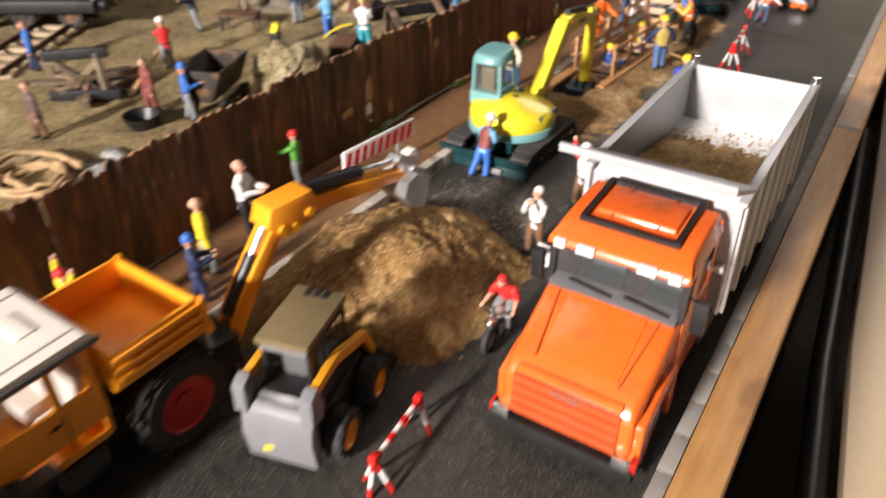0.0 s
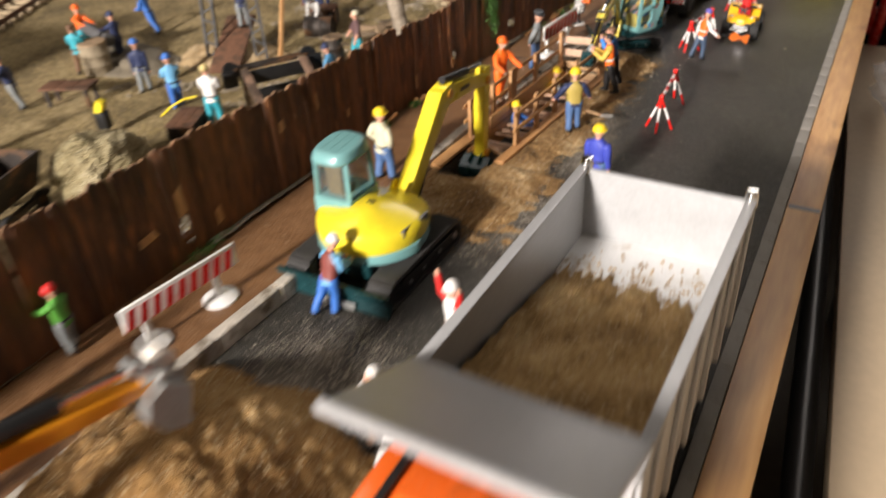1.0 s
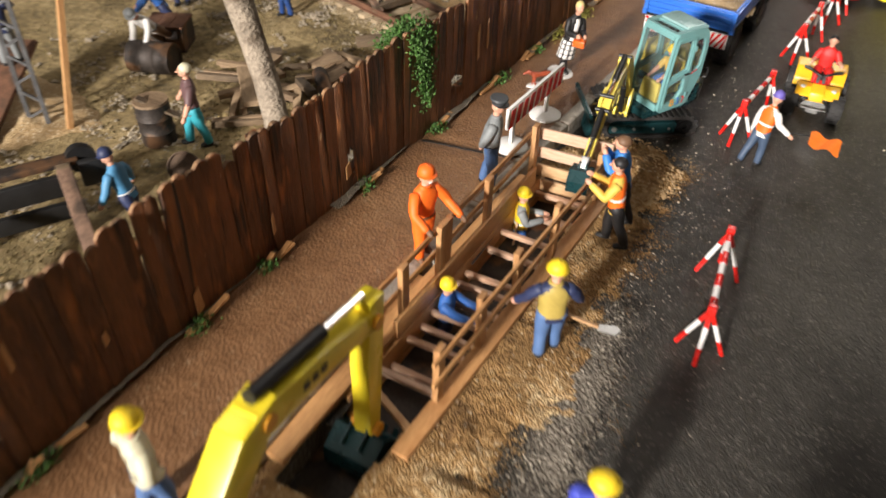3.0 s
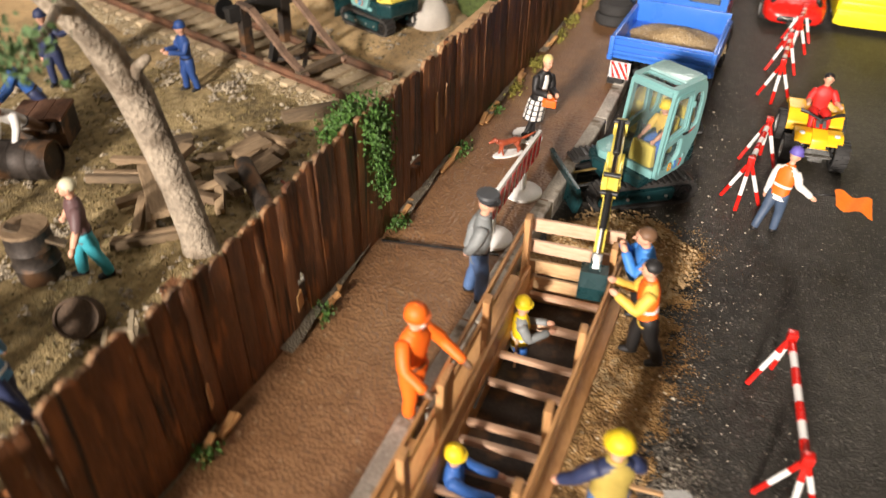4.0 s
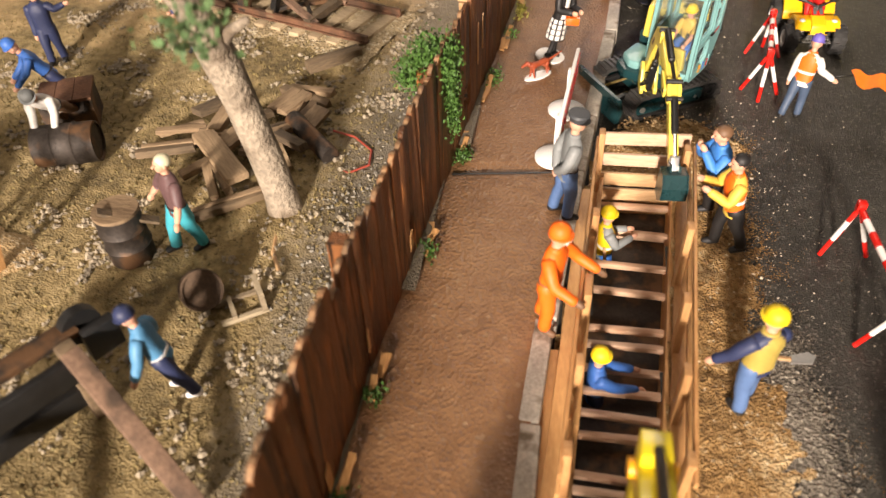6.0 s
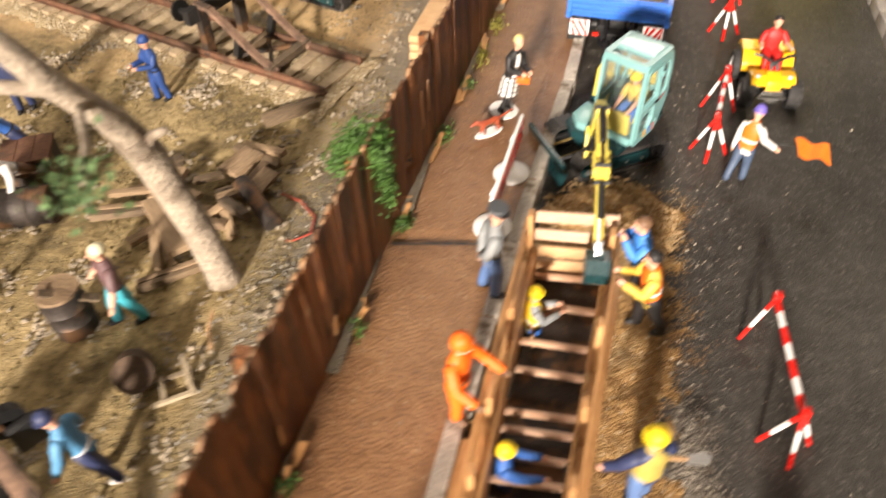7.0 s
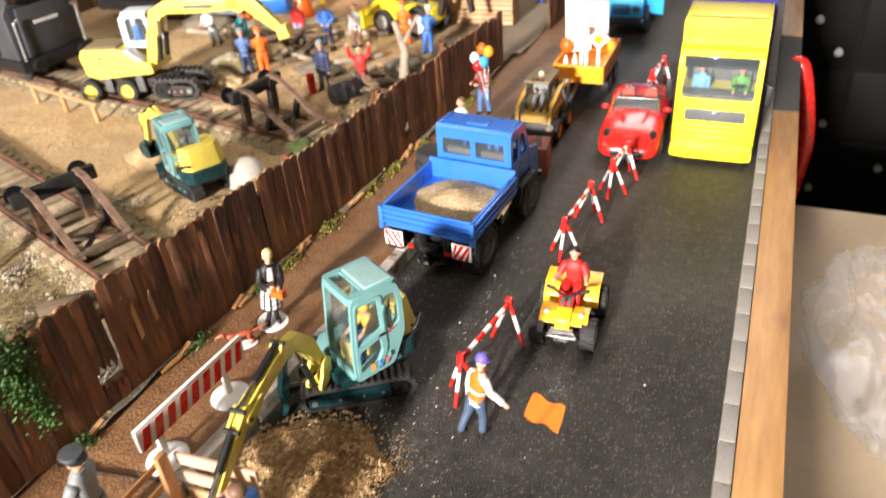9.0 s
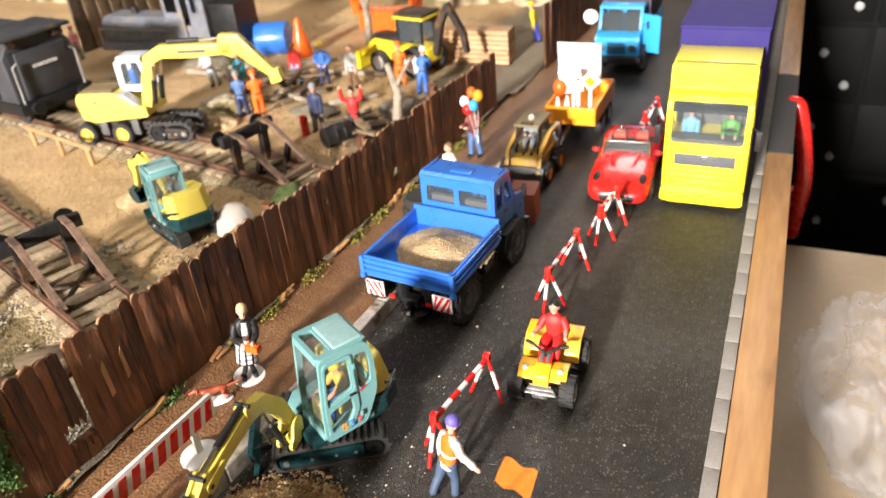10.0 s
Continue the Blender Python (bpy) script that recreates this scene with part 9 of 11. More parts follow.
def drum(at, r, h, material, label, lid=True):
    t = thing("oil_drum", at, label, "drum", "drums")
    bm = new_bm()
    lathe(bm, [(r, 0), (r, h * 0.3), (r * 1.06, h * 0.33), (r, h * 0.36), (r, h * 0.63), (r * 1.06, h * 0.66), (r, h * 0.69), (r, h), (r * 0.9, h), (r * 0.9, h - 0.12)], 22)
    part("barrel", bm, material, t, sharp=50)
    if lid:
        bm = new_bm()
        rod(bm, (0, 0, h), (0, 0, h + 0.16), r * 1.02, r * 1.0, 20)
        part("lid", bm, DRYWOOD, t, "round wooden lid")
    return t


drum(spot(-47.7, 68.6, YARD_Z - 0.1), 1.1, 2.9, DARKSTEEL, "dark steel drum with a wooden lid standing on the grass")
drum(spot(-56.6, 75.2, YARD_Z + 1.1, 0, 90, 18), 1.2, 3.4, DARKSTEEL, "dark steel drum lying on its side", False)
drum(spot(-43.3, 66.6, YARD_Z + 0.1, 0, 50, -50), 0.95, 2.3, mat("barrel_brown", (0.075, 0.045, 0.025), 0.75, var=0.4, bump=0.4), "dark brown barrel leaning on the ground", False)
drum(spot(-71.4, 56.2, YARD_Z - 0.1), 1.5, 3.4, SLEEPER, "old wooden barrel standing in the yard")
drum(spot(-42.0, 124.6, YARD_Z + 1.0, 0, 90, 60), 1.1, 3.2, BLACK, "black pipe section lying by the track", False)
bm = new_bm()
lathe(bm, [(1.75, 0.0), (1.72, 0.7), (1.45, 1.5), (0.95, 2.1), (0.4, 2.35), (0.02, 2.4)], 22, pose(0, 0, 0))
solid("stone", bm, CREAM, spot(-40.9, 107.4, YARD_Z - 0.05), "smooth pale domed stone standing beside the fence", "stone", sharp=70)
drum(spot(-46.0, 127.0, YARD_Z), 0.45, 2.2, RED, "small red gas bottle standing in the yard", False)
for x, y, s, m, l in ((-57.0, 79.6, (3.2, 2.8, 2.2), RUST, "brown wooden crates near the drum"), (-49.4, 48.2, (2.6, 4.4, 1.7), RUST, "open reddish brown box by the fence"), (-66.4, 48.8, (5.2, 2.6, 0.7), RUST, "low brown bench standing in the yard")):
    t = thing("crate", spot(x, y, YARD_Z, 0, 0, 25), l, "crate", "crates")
    for i in range(3):
        bm = new_bm()
        box(bm, (-s[0] / 2 + s[0] * (i + 0.5) / 3, 0, s[2] - 0.1), (s[0] / 3.1, s[1], 0.22))
        part("slat", bm, RUST, t, bev=0.03)
    bm = new_bm()
    if s[2] > 1:
        box(bm, (0, 0, s[2] / 2 - 0.1), (s[0] * 0.94, s[1] * 0.94, s[2] - 0.3))
    else:
        for u in (-1, 1):
            for v in (-1, 1):
                box(bm, (u * s[0] * 0.4, v * s[1] * 0.35, 0.9), (0.35, 0.35, 1.9))
    part("base", bm, DARKSTEEL, t)
    if s[2] < 1:
        for o in t.children:
            if o.name.startswith("slat"):
                o.location.z += 1.3 * U
frame_t = thing("wooden_frame", spot(-40.7, 65.6, YARD_Z + 0.1, 0, 0, 35) @ Matrix.Diagonal((0.72, 0.72, 0.72, 1)), "small pale wooden frame lying by the fence", "frame")
for c, s in (((0, 0.9, 0.3), (3.0, 0.3, 0.3)), ((0, -0.9, 0.3), (3.0, 0.3, 0.3)), ((1.3, 0, 0.5), (0.3, 2.0, 0.3)), ((-0.6, 0, 0.5), (0.3, 2.0, 0.3)), ((1.3, 0.9, 1.0), (0.3, 0.3, 1.5)), ((1.3, -0.9, 1.0), (0.3, 0.3, 1.5)), ((1.3, 0, 1.7), (0.3, 2.0, 0.3))):
    bm = new_bm()
    box(bm, c, s)
    part("lath", bm, SLEEPER, frame_t)
bm = new_bm()
tube(bm, [(-40.4, 80.2, 1.7), (-38.9, 79.6, 1.8), (-37.6, 78.4, 1.8), (-37.4, 77.0, 1.8), (-38.4, 76.2, 1.75), (-39.8, 76.6, 1.7)], 0.07)
solid("hose", bm, mat("red_hose", (0.30, 0.05, 0.03), 0.5), spot(0, 0), "thin red hose lying in loops on the grass", "hose")
bm = new_bm()
tube(bm, [(-51.6, 47.2, 3.2), (-51.0, 48.0, 3.9), (-50.2, 48.9, 4.4), (-49.4, 49.8, 4.5)], 0.10)
solid("hose", bm, YELLOW, spot(0, 0), "yellow hose running to the box", "hose")


def rock(x, y, z, s, label, seed, material=None):
    bm = new_bm()
    bmesh.ops.create_icosphere(bm, subdivisions=4, radius=1.0)
    o = Vector((seed * 3.1, seed, 0))
    for v in bm.verts:
        d = v.co.normalized()
        v.co = d * (1 + 0.28 * noise.noise(d * 1.3 + o) + 0.16 * noise.noise(d * 3.2 + o) + 0.08 * noise.noise(d * 8 + o))
        v.co = Vector((v.co.x * s[0], v.co.y * s[1], v.co.z * s[2]))
    return solid("boulder", bm, material or ROCK, spot(x, y, z), label, "boulder", "boulders", sharp=180)


bm = new_bm()
bmesh.ops.create_icosphere(bm, subdivisions=5, radius=1.0)
for v in bm.verts:
    d = v.co.normalized()
    q = Vector([math.copysign(abs(c) ** 0.72, c) for c in d])
    dent = max(0.0, 1 - (d - Vector((0.62, -0.62, 0.30)).normalized()).length / 0.75)
    r = 0.86 + 0.20 * noise.noise(d * 1.7) + 0.10 * noise.noise(d * 4.0) + 0.05 * noise.noise(d * 9.0) - 0.34 * dent ** 1.3
    v.co = Vector((q.x * 3.5, q.y * 3.9, q.z * 4.3)) * r
solid("boulder", bm, ground_mat("boulder_moss", ((0.17, 0.135, 0.055), (0.42, 0.34, 0.18), (0.60, 0.52, 0.34)), (0.5, 0.43, 0.26), 0.95, 26.0, 500.0, 0.08, 1.0, 0.006), spot(-47.4, 37.4, YARD_Z + 1.3, 0, 0, 12), "large olive and tan boulder patched with moss beside the fence", "rock", sharp=50)
rock(-60.2, 131.5, YARD_Z + 0.4, (3.4, 2.6, 1.8), "flat grey boulder in the yard", 2)
rock(-37.8, 112.5, YARD_Z + 0.3, (2.4, 2.2, 1.4), "mossy mound by the fence", 3, MOSS)
rock(-71, 60.5, YARD_Z - 0.7, (7.5, 5.2, 1.7), "low sandy mound in the yard", 4, YARD)
for i, (x, y, s) in enumerate(((-52, 190, 13), (-76, 196, 15), (-100, 198, 15), (-34, 188, 10), (-122, 192, 16), (-64, 206, 18), (-140, 186, 14))):
    rock(x, y, YARD_Z + 3, (s, s * 0.6, s * 0.95), "tall ochre rock face closing the back of the landscape", 5 + i)
back = thing("back_fence", spot(0, 0), "tall wall of brown upright boards behind the yard", "fence", kind="structure")
bm = new_bm()
box(bm, (0, 0, 8), (2.6, 0.4, 17))
me = finish("board", bm, OLDWOOD, 0.06)
for i in range(62):
    mesh_at("board", me, back, spot(-166 + 2.7 * i, 209 + random.uniform(-0.1, 0.1), YARD_Z + random.uniform(-0.6, 0.4)))
bm = new_bm()
box(bm, (0, 0, 8), (0.4, 2.4, 17))
me = finish("board", bm, OLDWOOD, 0.06)
for i in range(9):
    mesh_at("board", me, back, spot(-102 + 0.2 * i, 150 + 2.5 * i, YARD_Z + random.uniform(-0.5, 0.4)))
fence2 = thing("fence", spot(0, 0), "second brown plank fence at the far end of the road", "fence", kind="structure")
for i in range(40):
    mesh_at("plank", variants[i % len(variants)] if not isinstance(variants[0], tuple) else variants[i % len(variants)][1], fence2, spot(-26.5 + 0.055 * i, 154 + 0.82 * i, PATH_Z, 0, random.uniform(-1, 1), -4))
# scattered tufts on the yard ground
rng = random.Random(12)
verts, faces = [], []
for _ in range(30000):
    x, y = -34 - abs(rng.gauss(0, 22)), rng.uniform(5, 175)
    if x > fence_x(y) - 0.5 or (92 < y < 120 and rng.random() < 0.8) or wob(x, y, 0.13, 8) < -0.1:
        continue
    z = YARD_Z + 0.35 * wob(x, y, 0.09) + 0.22 * wob(x, y, 0.5, 4)
    for _ in range(2):
        a, h = rng.uniform(0, 6.3), rng.uniform(0.08, 0.26)
        k = len(verts)
        dx, dy = 0.06 * math.cos(a), 0.06 * math.sin(a)
        lx, ly = rng.uniform(-0.2, 0.2), rng.uniform(-0.2, 0.2)
        verts += [((x - dx) * U, (y - dy) * U, (z - 0.05) * U), ((x + dx) * U, (y + dy) * U, (z - 0.05) * U), ((x + lx) * U, (y + ly) * U, (z + h) * U)]
        faces.append((k, k + 1, k + 2))
me = bpy.data.meshes.new("grass")
me.from_pydata(verts, [], faces)
me.materials.append(mat("straw", (0.20, 0.152, 0.060), 0.9, var=0.75, scale=30, fine=200))
tagged(new("grass", me), "short straw-coloured grass blades on the yard ground", "grass", "", "stuff")
for i, (x, y, s3) in enumerate(((-58.5, 127.5, (2.6, 2.0, 1.1)), (-49.0, 133.5, (3.2, 2.0, 0.9)), (-66.0, 145.0, (5.0, 2.4, 1.3)), (-47.5, 152.5, (4.0, 2.6, 1.6)), (-76.0, 147.5, (4.2, 2.6, 1.5)), (-84.0, 139.0, (3.6, 2.2, 1.0)), (-53.5, 121.0, (2.2, 1.6, 0.8)), (-39.0, 136.5, (2.4, 3.0, 0.9)))):
    rock(x, y, YARD_Z - 0.1, s3, "low mound of sand and dry grass in the yard", 20 + i, (SAND, YARD, ROCK)[i % 3])
for x, y, l, a in ((-63.0, 143.0, 9, 10), (-54.0, 136.5, 7, -20), (-45.5, 137.0, 6, 35), (-72.0, 142.6, 8, -8), (-50.0, 146.0, 8, 5), (-58.0, 150.0, 9, 25), (-43.0, 132.0, 5, 60)):
    bm = new_bm()
    rod(bm, (-l / 2, 0, 0.4), (l / 2, 0, 0.5), 0.4, 0.32, 9)
    solid("log", bm, BARK, spot(x, y, YARD_Z, 0, 0, a), "bleached log lying on the sandy yard", "log", "logs", sharp=60)
rng = random.Random(14)
verts, faces = [], []
for _ in range(5200):
    y = rng.uniform(5, 120)
    x = fence_x(y) - 0.4 - abs(rng.gauss(0, 1.3 + 1.5 * (wob(0, y, 0.1, 3) > 0)))
    r = rng.uniform(0.03, 0.10)
    z = YARD_Z + 0.35 * wob(x, y, 0.09) + 0.22 * wob(x, y, 0.5, 4) + r * 0.4
    m = Euler((rng.uniform(0, 6), rng.uniform(0, 6), rng.uniform(0, 6))).to_matrix()
    k = len(verts)
    for u, v, w in ((-1, -1, -0.6), (1.1, -0.9, -0.6), (0.9, 1, -0.6), (-1, 1.1, -0.6), (-0.5, -0.5, 0.8), (0.6, -0.4, 0.7), (0.4, 0.5, 0.9), (-0.4, 0.6, 0.7)):
        verts.append((Vector((x, y, z)) + m @ Vector((u * r, v * r, w * r))) * U)
    faces += [tuple(k + i for i in f) for f in ((4, 5, 6, 7), (0, 1, 5, 4), (1, 2, 6, 5), (2, 3, 7, 6), (3, 0, 4, 7), (3, 2, 1, 0))]
me = bpy.data.meshes.new("gravel")
me.from_pydata(verts, [], faces)
me.materials.append(mat("gravel_grey", (0.24, 0.22, 0.18), 0.9, var=0.5, scale=120))
tagged(new("gravel", me), "grey gravel strewn along the back of the fence", "gravel", "", "stuff")
# clumps of turf
rng = random.Random(33)
verts, faces = [], []
for _ in range(9000):
    x, y = -35 - abs(rng.gauss(0, 16)), rng.uniform(25, 118)
    if x > fence_x(y) - 1.2 or wob(x, y, 0.16, 8) < -0.12 or (y > 96 and wob(x, y, 0.2, 9) < 0.15):
        continue
    r = rng.uniform(0.06, 0.16)
    z = YARD_Z + 0.35 * wob(x, y, 0.09) + 0.22 * wob(x, y, 0.5, 4) + r * 0.1
    m = Euler((0, 0, rng.uniform(0, 6))).to_matrix()
    k = len(verts)
    pts = [(math.cos(a) * rng.uniform(0.7, 1.2), math.sin(a) * rng.uniform(0.7, 1.2), -0.3) for a in (0, 1.05, 2.1, 3.15, 4.2, 5.25)]
    pts += [(math.cos(a) * rng.uniform(0.3, 0.7), math.sin(a) * rng.uniform(0.3, 0.7), rng.uniform(0.25, 0.6)) for a in (0.3, 2.4, 4.5)]
    verts += [(Vector((x, y, z)) + m @ Vector(q) * r) * U for q in pts]
    faces += [tuple(k + i for i in f) for f in ((6, 7, 8), (0, 1, 6), (1, 2, 7, 6), (2, 3, 7), (3, 4, 8, 7), (4, 5, 8), (5, 0, 6, 8))]
me = bpy.data.meshes.new("turf")
me.from_pydata(verts, [], faces)
me.materials.append(TURF)
me.polygons.foreach_set("use_smooth", [True] * len(me.polygons))
tagged(new("turf", me), "small clumps of brown and olive turf on the yard", "turf", "", "stuff")


# ---- machines and frames in the yard ----
def tipping_wagon(at, label):
    t = thing("tipping_wagon", at, label, "wagon", "wagons")
    bm = new_bm()
    prism(bm, [(-2.3, 4.6), (-1.0, 1.6), (1.0, 1.6), (2.3, 4.6), (2.05, 4.6), (0.85, 1.85), (-0.85, 1.85), (-2.05, 4.6)], -3.0, 3.0, "y")
    for y in (-3.0, 3.0):
        prism(bm, [(-2.3, 4.6), (-1.0, 1.6), (1.0, 1.6), (2.3, 4.6)], y - 0.1, y + 0.1, "y")
    part("skip", bm, DARKSTEEL, t, bev=0.04)
    bm = new_bm()
    for s in (-1, 1):
        box(bm, (s * 1.6, 0, 1.1), (0.4, 6.4, 0.4))
    part("frame", bm, DARKSTEEL, t)
    for y in (-2.0, 2.0):
        for s in (-1, 1):
            wheel(t, s * 1.7, y, 0.8, 0.4, DARKSTEEL, 0)
    return t


tipping_wagon(spot(-51.0, 30.6, YARD_Z, 0, 0, 20), "dark steel tipping wagon standing by the fence")


def stop_frame(at):
    t = thing("buffer_stop", at, "low black buffer stop with worn brown posts behind the fence", "buffer stop", "buffer stops")
    for s in (-1, 1):
        bm = new_bm()
        box(bm, (s * 2.9, -0.5, 2.1), (0.7, 0.6, 4.2))
        part("upright", bm, OLDWOOD, t, bev=0.06)
        bm = new_bm()
        box(bm, (s * 4.3, -0.2, 3.3), (1.4, 0.5, 1.5))
        part("buffer", bm, BLACK, t, bev=0.08)
        bm = new_bm()
        rod(bm, (s * 3.9, 0.2, 3.9), (s * 3.9, 0.7, 3.9), 0.8, 0.8, 18)
        part("roller", bm, BLACK, t)
        bm = new_bm()
        bar(bm, (s * 2.9, -0.8, 4.1), (s * 2.9, -7.6, 0.5), 0.75, 0.45)
        part("stay", bm, OLD_RUST, t, bev=0.06)
    for y, z, h in ((-0.85, 3.3, 1.25), (-0.4, 1.4, 1.0)):
        bm = new_bm()
        box(bm, (0, y, z), (6.6, 0.4, h))
        part("cross_beam", bm, BLACK, t, bev=0.08)
    bm = new_bm()
    box(bm, (0, 0.4, 4.0), (7.4, 0.9, 0.35))
    part("top_board", bm, DARKSTEEL, t, bev=0.05)
    return t


stop_frame(spot(-46.5, 57.3, YARD_Z, 0, 0, 58))
bm = new_bm()
lathe(bm, [(1.2, 0), (1.7, 1.2), (1.75, 1.25), (1.55, 1.2), (1.1, 0.2)], 18)
solid("mortar_tub", bm, BLACK, spot(-53.6, 23.4, YARD_Z), "low black mortar tub on the ground", "tub")
LATTICE = mat("dull_lattice", (0.115, 0.115, 0.115), 0.5, 0.5, 0.3, 100, 600, 0.2)
derrick = thing("ladder_frame", spot(-58.3, 64.6, YARD_Z, 0, 0, 26), "tall lattice frame of thin steel legs with rungs", "frame")
for s in (-1, 1):
    for o in (-0.5, 0.5):
        bm = new_bm()
        bar(bm, (s * 2.8 + o * 1.2, 0, 0), (s * 2.0 + o * 1.2, 2.0, 17), 0.28, 0.28)
        part("leg", bm, LATTICE, derrick)
    for i in range(13):
        bm = new_bm()
        z = 0.6 + 1.2 * i
        f = z / 17
        bar(bm, (s * (2.8 - 0.8 * f) - 0.6, 2 * f, z + 0.7 * (i % 2)), (s * (2.8 - 0.8 * f) + 0.6, 2 * f, z + 0.7 * (1 - i % 2)), 0.17, 0.17)
        part("rung", bm, LATTICE, derrick)
bm = new_bm()
bar(bm, (-0.6, -3.6, 0.2), (-0.4, 5.4, 3.6), 3.4, 0.35)
part("ramp", bm, RUST, derrick, "reddish brown board ramp", bev=0.05)
bm = new_bm()
bar(bm, (-53.8, 66.5, 1.4), (-52.4, 70.5, 20), 0.35, 0.35)
solid("pole", bm, RAW_Z, spot(0, 0), "tall thin raw wooden pole", "pole")
mat_root = mat("dry_root", (0.40, 0.26, 0.13), 0.85, var=0.35, scale=120, bump=0.6)
mat_rubble = mat("rubble_grey", (0.27, 0.26, 0.25), 0.9, var=0.4, scale=90, fine=400, bump=0.8, depth=0.002)
wood_frame = thing("gantry", spot(-64.5, 26.0, YARD_Z, 0, 0, 35), "old open cart frame of dark tarred timber beams", "frame")
for p, q, m in (((-3.2, -1.6, 4.6), (3.2, -1.6, 4.9), BLACK), ((-3.0, -1.6, 4.6), (-3.8, 1.0, 0.3), SLEEPER), ((2.0, -1.6, 4.9), (2.2, -1.8, 0.2), SLEEPER), ((-3.0, -1.4, 4.4), (1.6, -1.2, 0.6), OLDWOOD), ((2.6, -1.4, 4.6), (-1.6, -1.0, 0.8), OLDWOOD), ((-3.6, 0.6, 0.7), (3.4, 0.9, 0.7), BLACK), ((-3.4, -1.9, 0.7), (3.6, -1.9, 0.7), BLACK), ((2.6, -1.9, 0.8), (3.2, 1.2, 0.8), DARKSTEEL), ((0.2, -1.9, 1.4), (0.6, 1.0, 1.0), DARKSTEEL), ((-2.6, -1.9, 1.2), (-2.4, 1.2, 1.0), DARKSTEEL)):
    bm = new_bm()
    bar(bm, p, q, 0.6, 0.6 if m is not BLACK else 1.0)
    part("beam", bm, m, wood_frame, bev=0.05)
tangle = thing("branch_tangle", spot(-52.2, 11.6, YARD_Z), "tangle of bent pale branches and roots on gravel", "branches")
rng = random.Random(61)
for i in range(9):
    a0, r, z = rng.uniform(0, 6.3), rng.uniform(1.6, 3.4), rng.uniform(0.2, 1.0)
    bm = new_bm()
    pts = [(r * 1.25 * math.cos(a0 + 0.5 * k) + rng.uniform(-0.3, 0.3), r * math.sin(a0 + 0.5 * k) + rng.uniform(-0.3, 0.3), z + rng.uniform(-0.2, 0.3)) for k in range(rng.randint(4, 8))]
    limb(bm, pts, [0.34 - 0.2 * k / len(pts) for k in range(len(pts))], 0, 8, 3, 0.3)
    part("branch", bm, mat_root, tangle, sharp=80)
for i, (x, y, s3) in enumerate(((-49.0, 15.5, (2.2, 1.5, 0.8)), (-47.2, 18.6, (1.8, 1.3, 0.7)), (-50.8, 18.0, (1.3, 1.0, 0.6)), (-45.3, 21.8, (1.6, 1.2, 0.6)))):
    rock(x, y, YARD_Z, s3, "grey rubble stone lying behind the fence", 70 + i, mat_rubble)


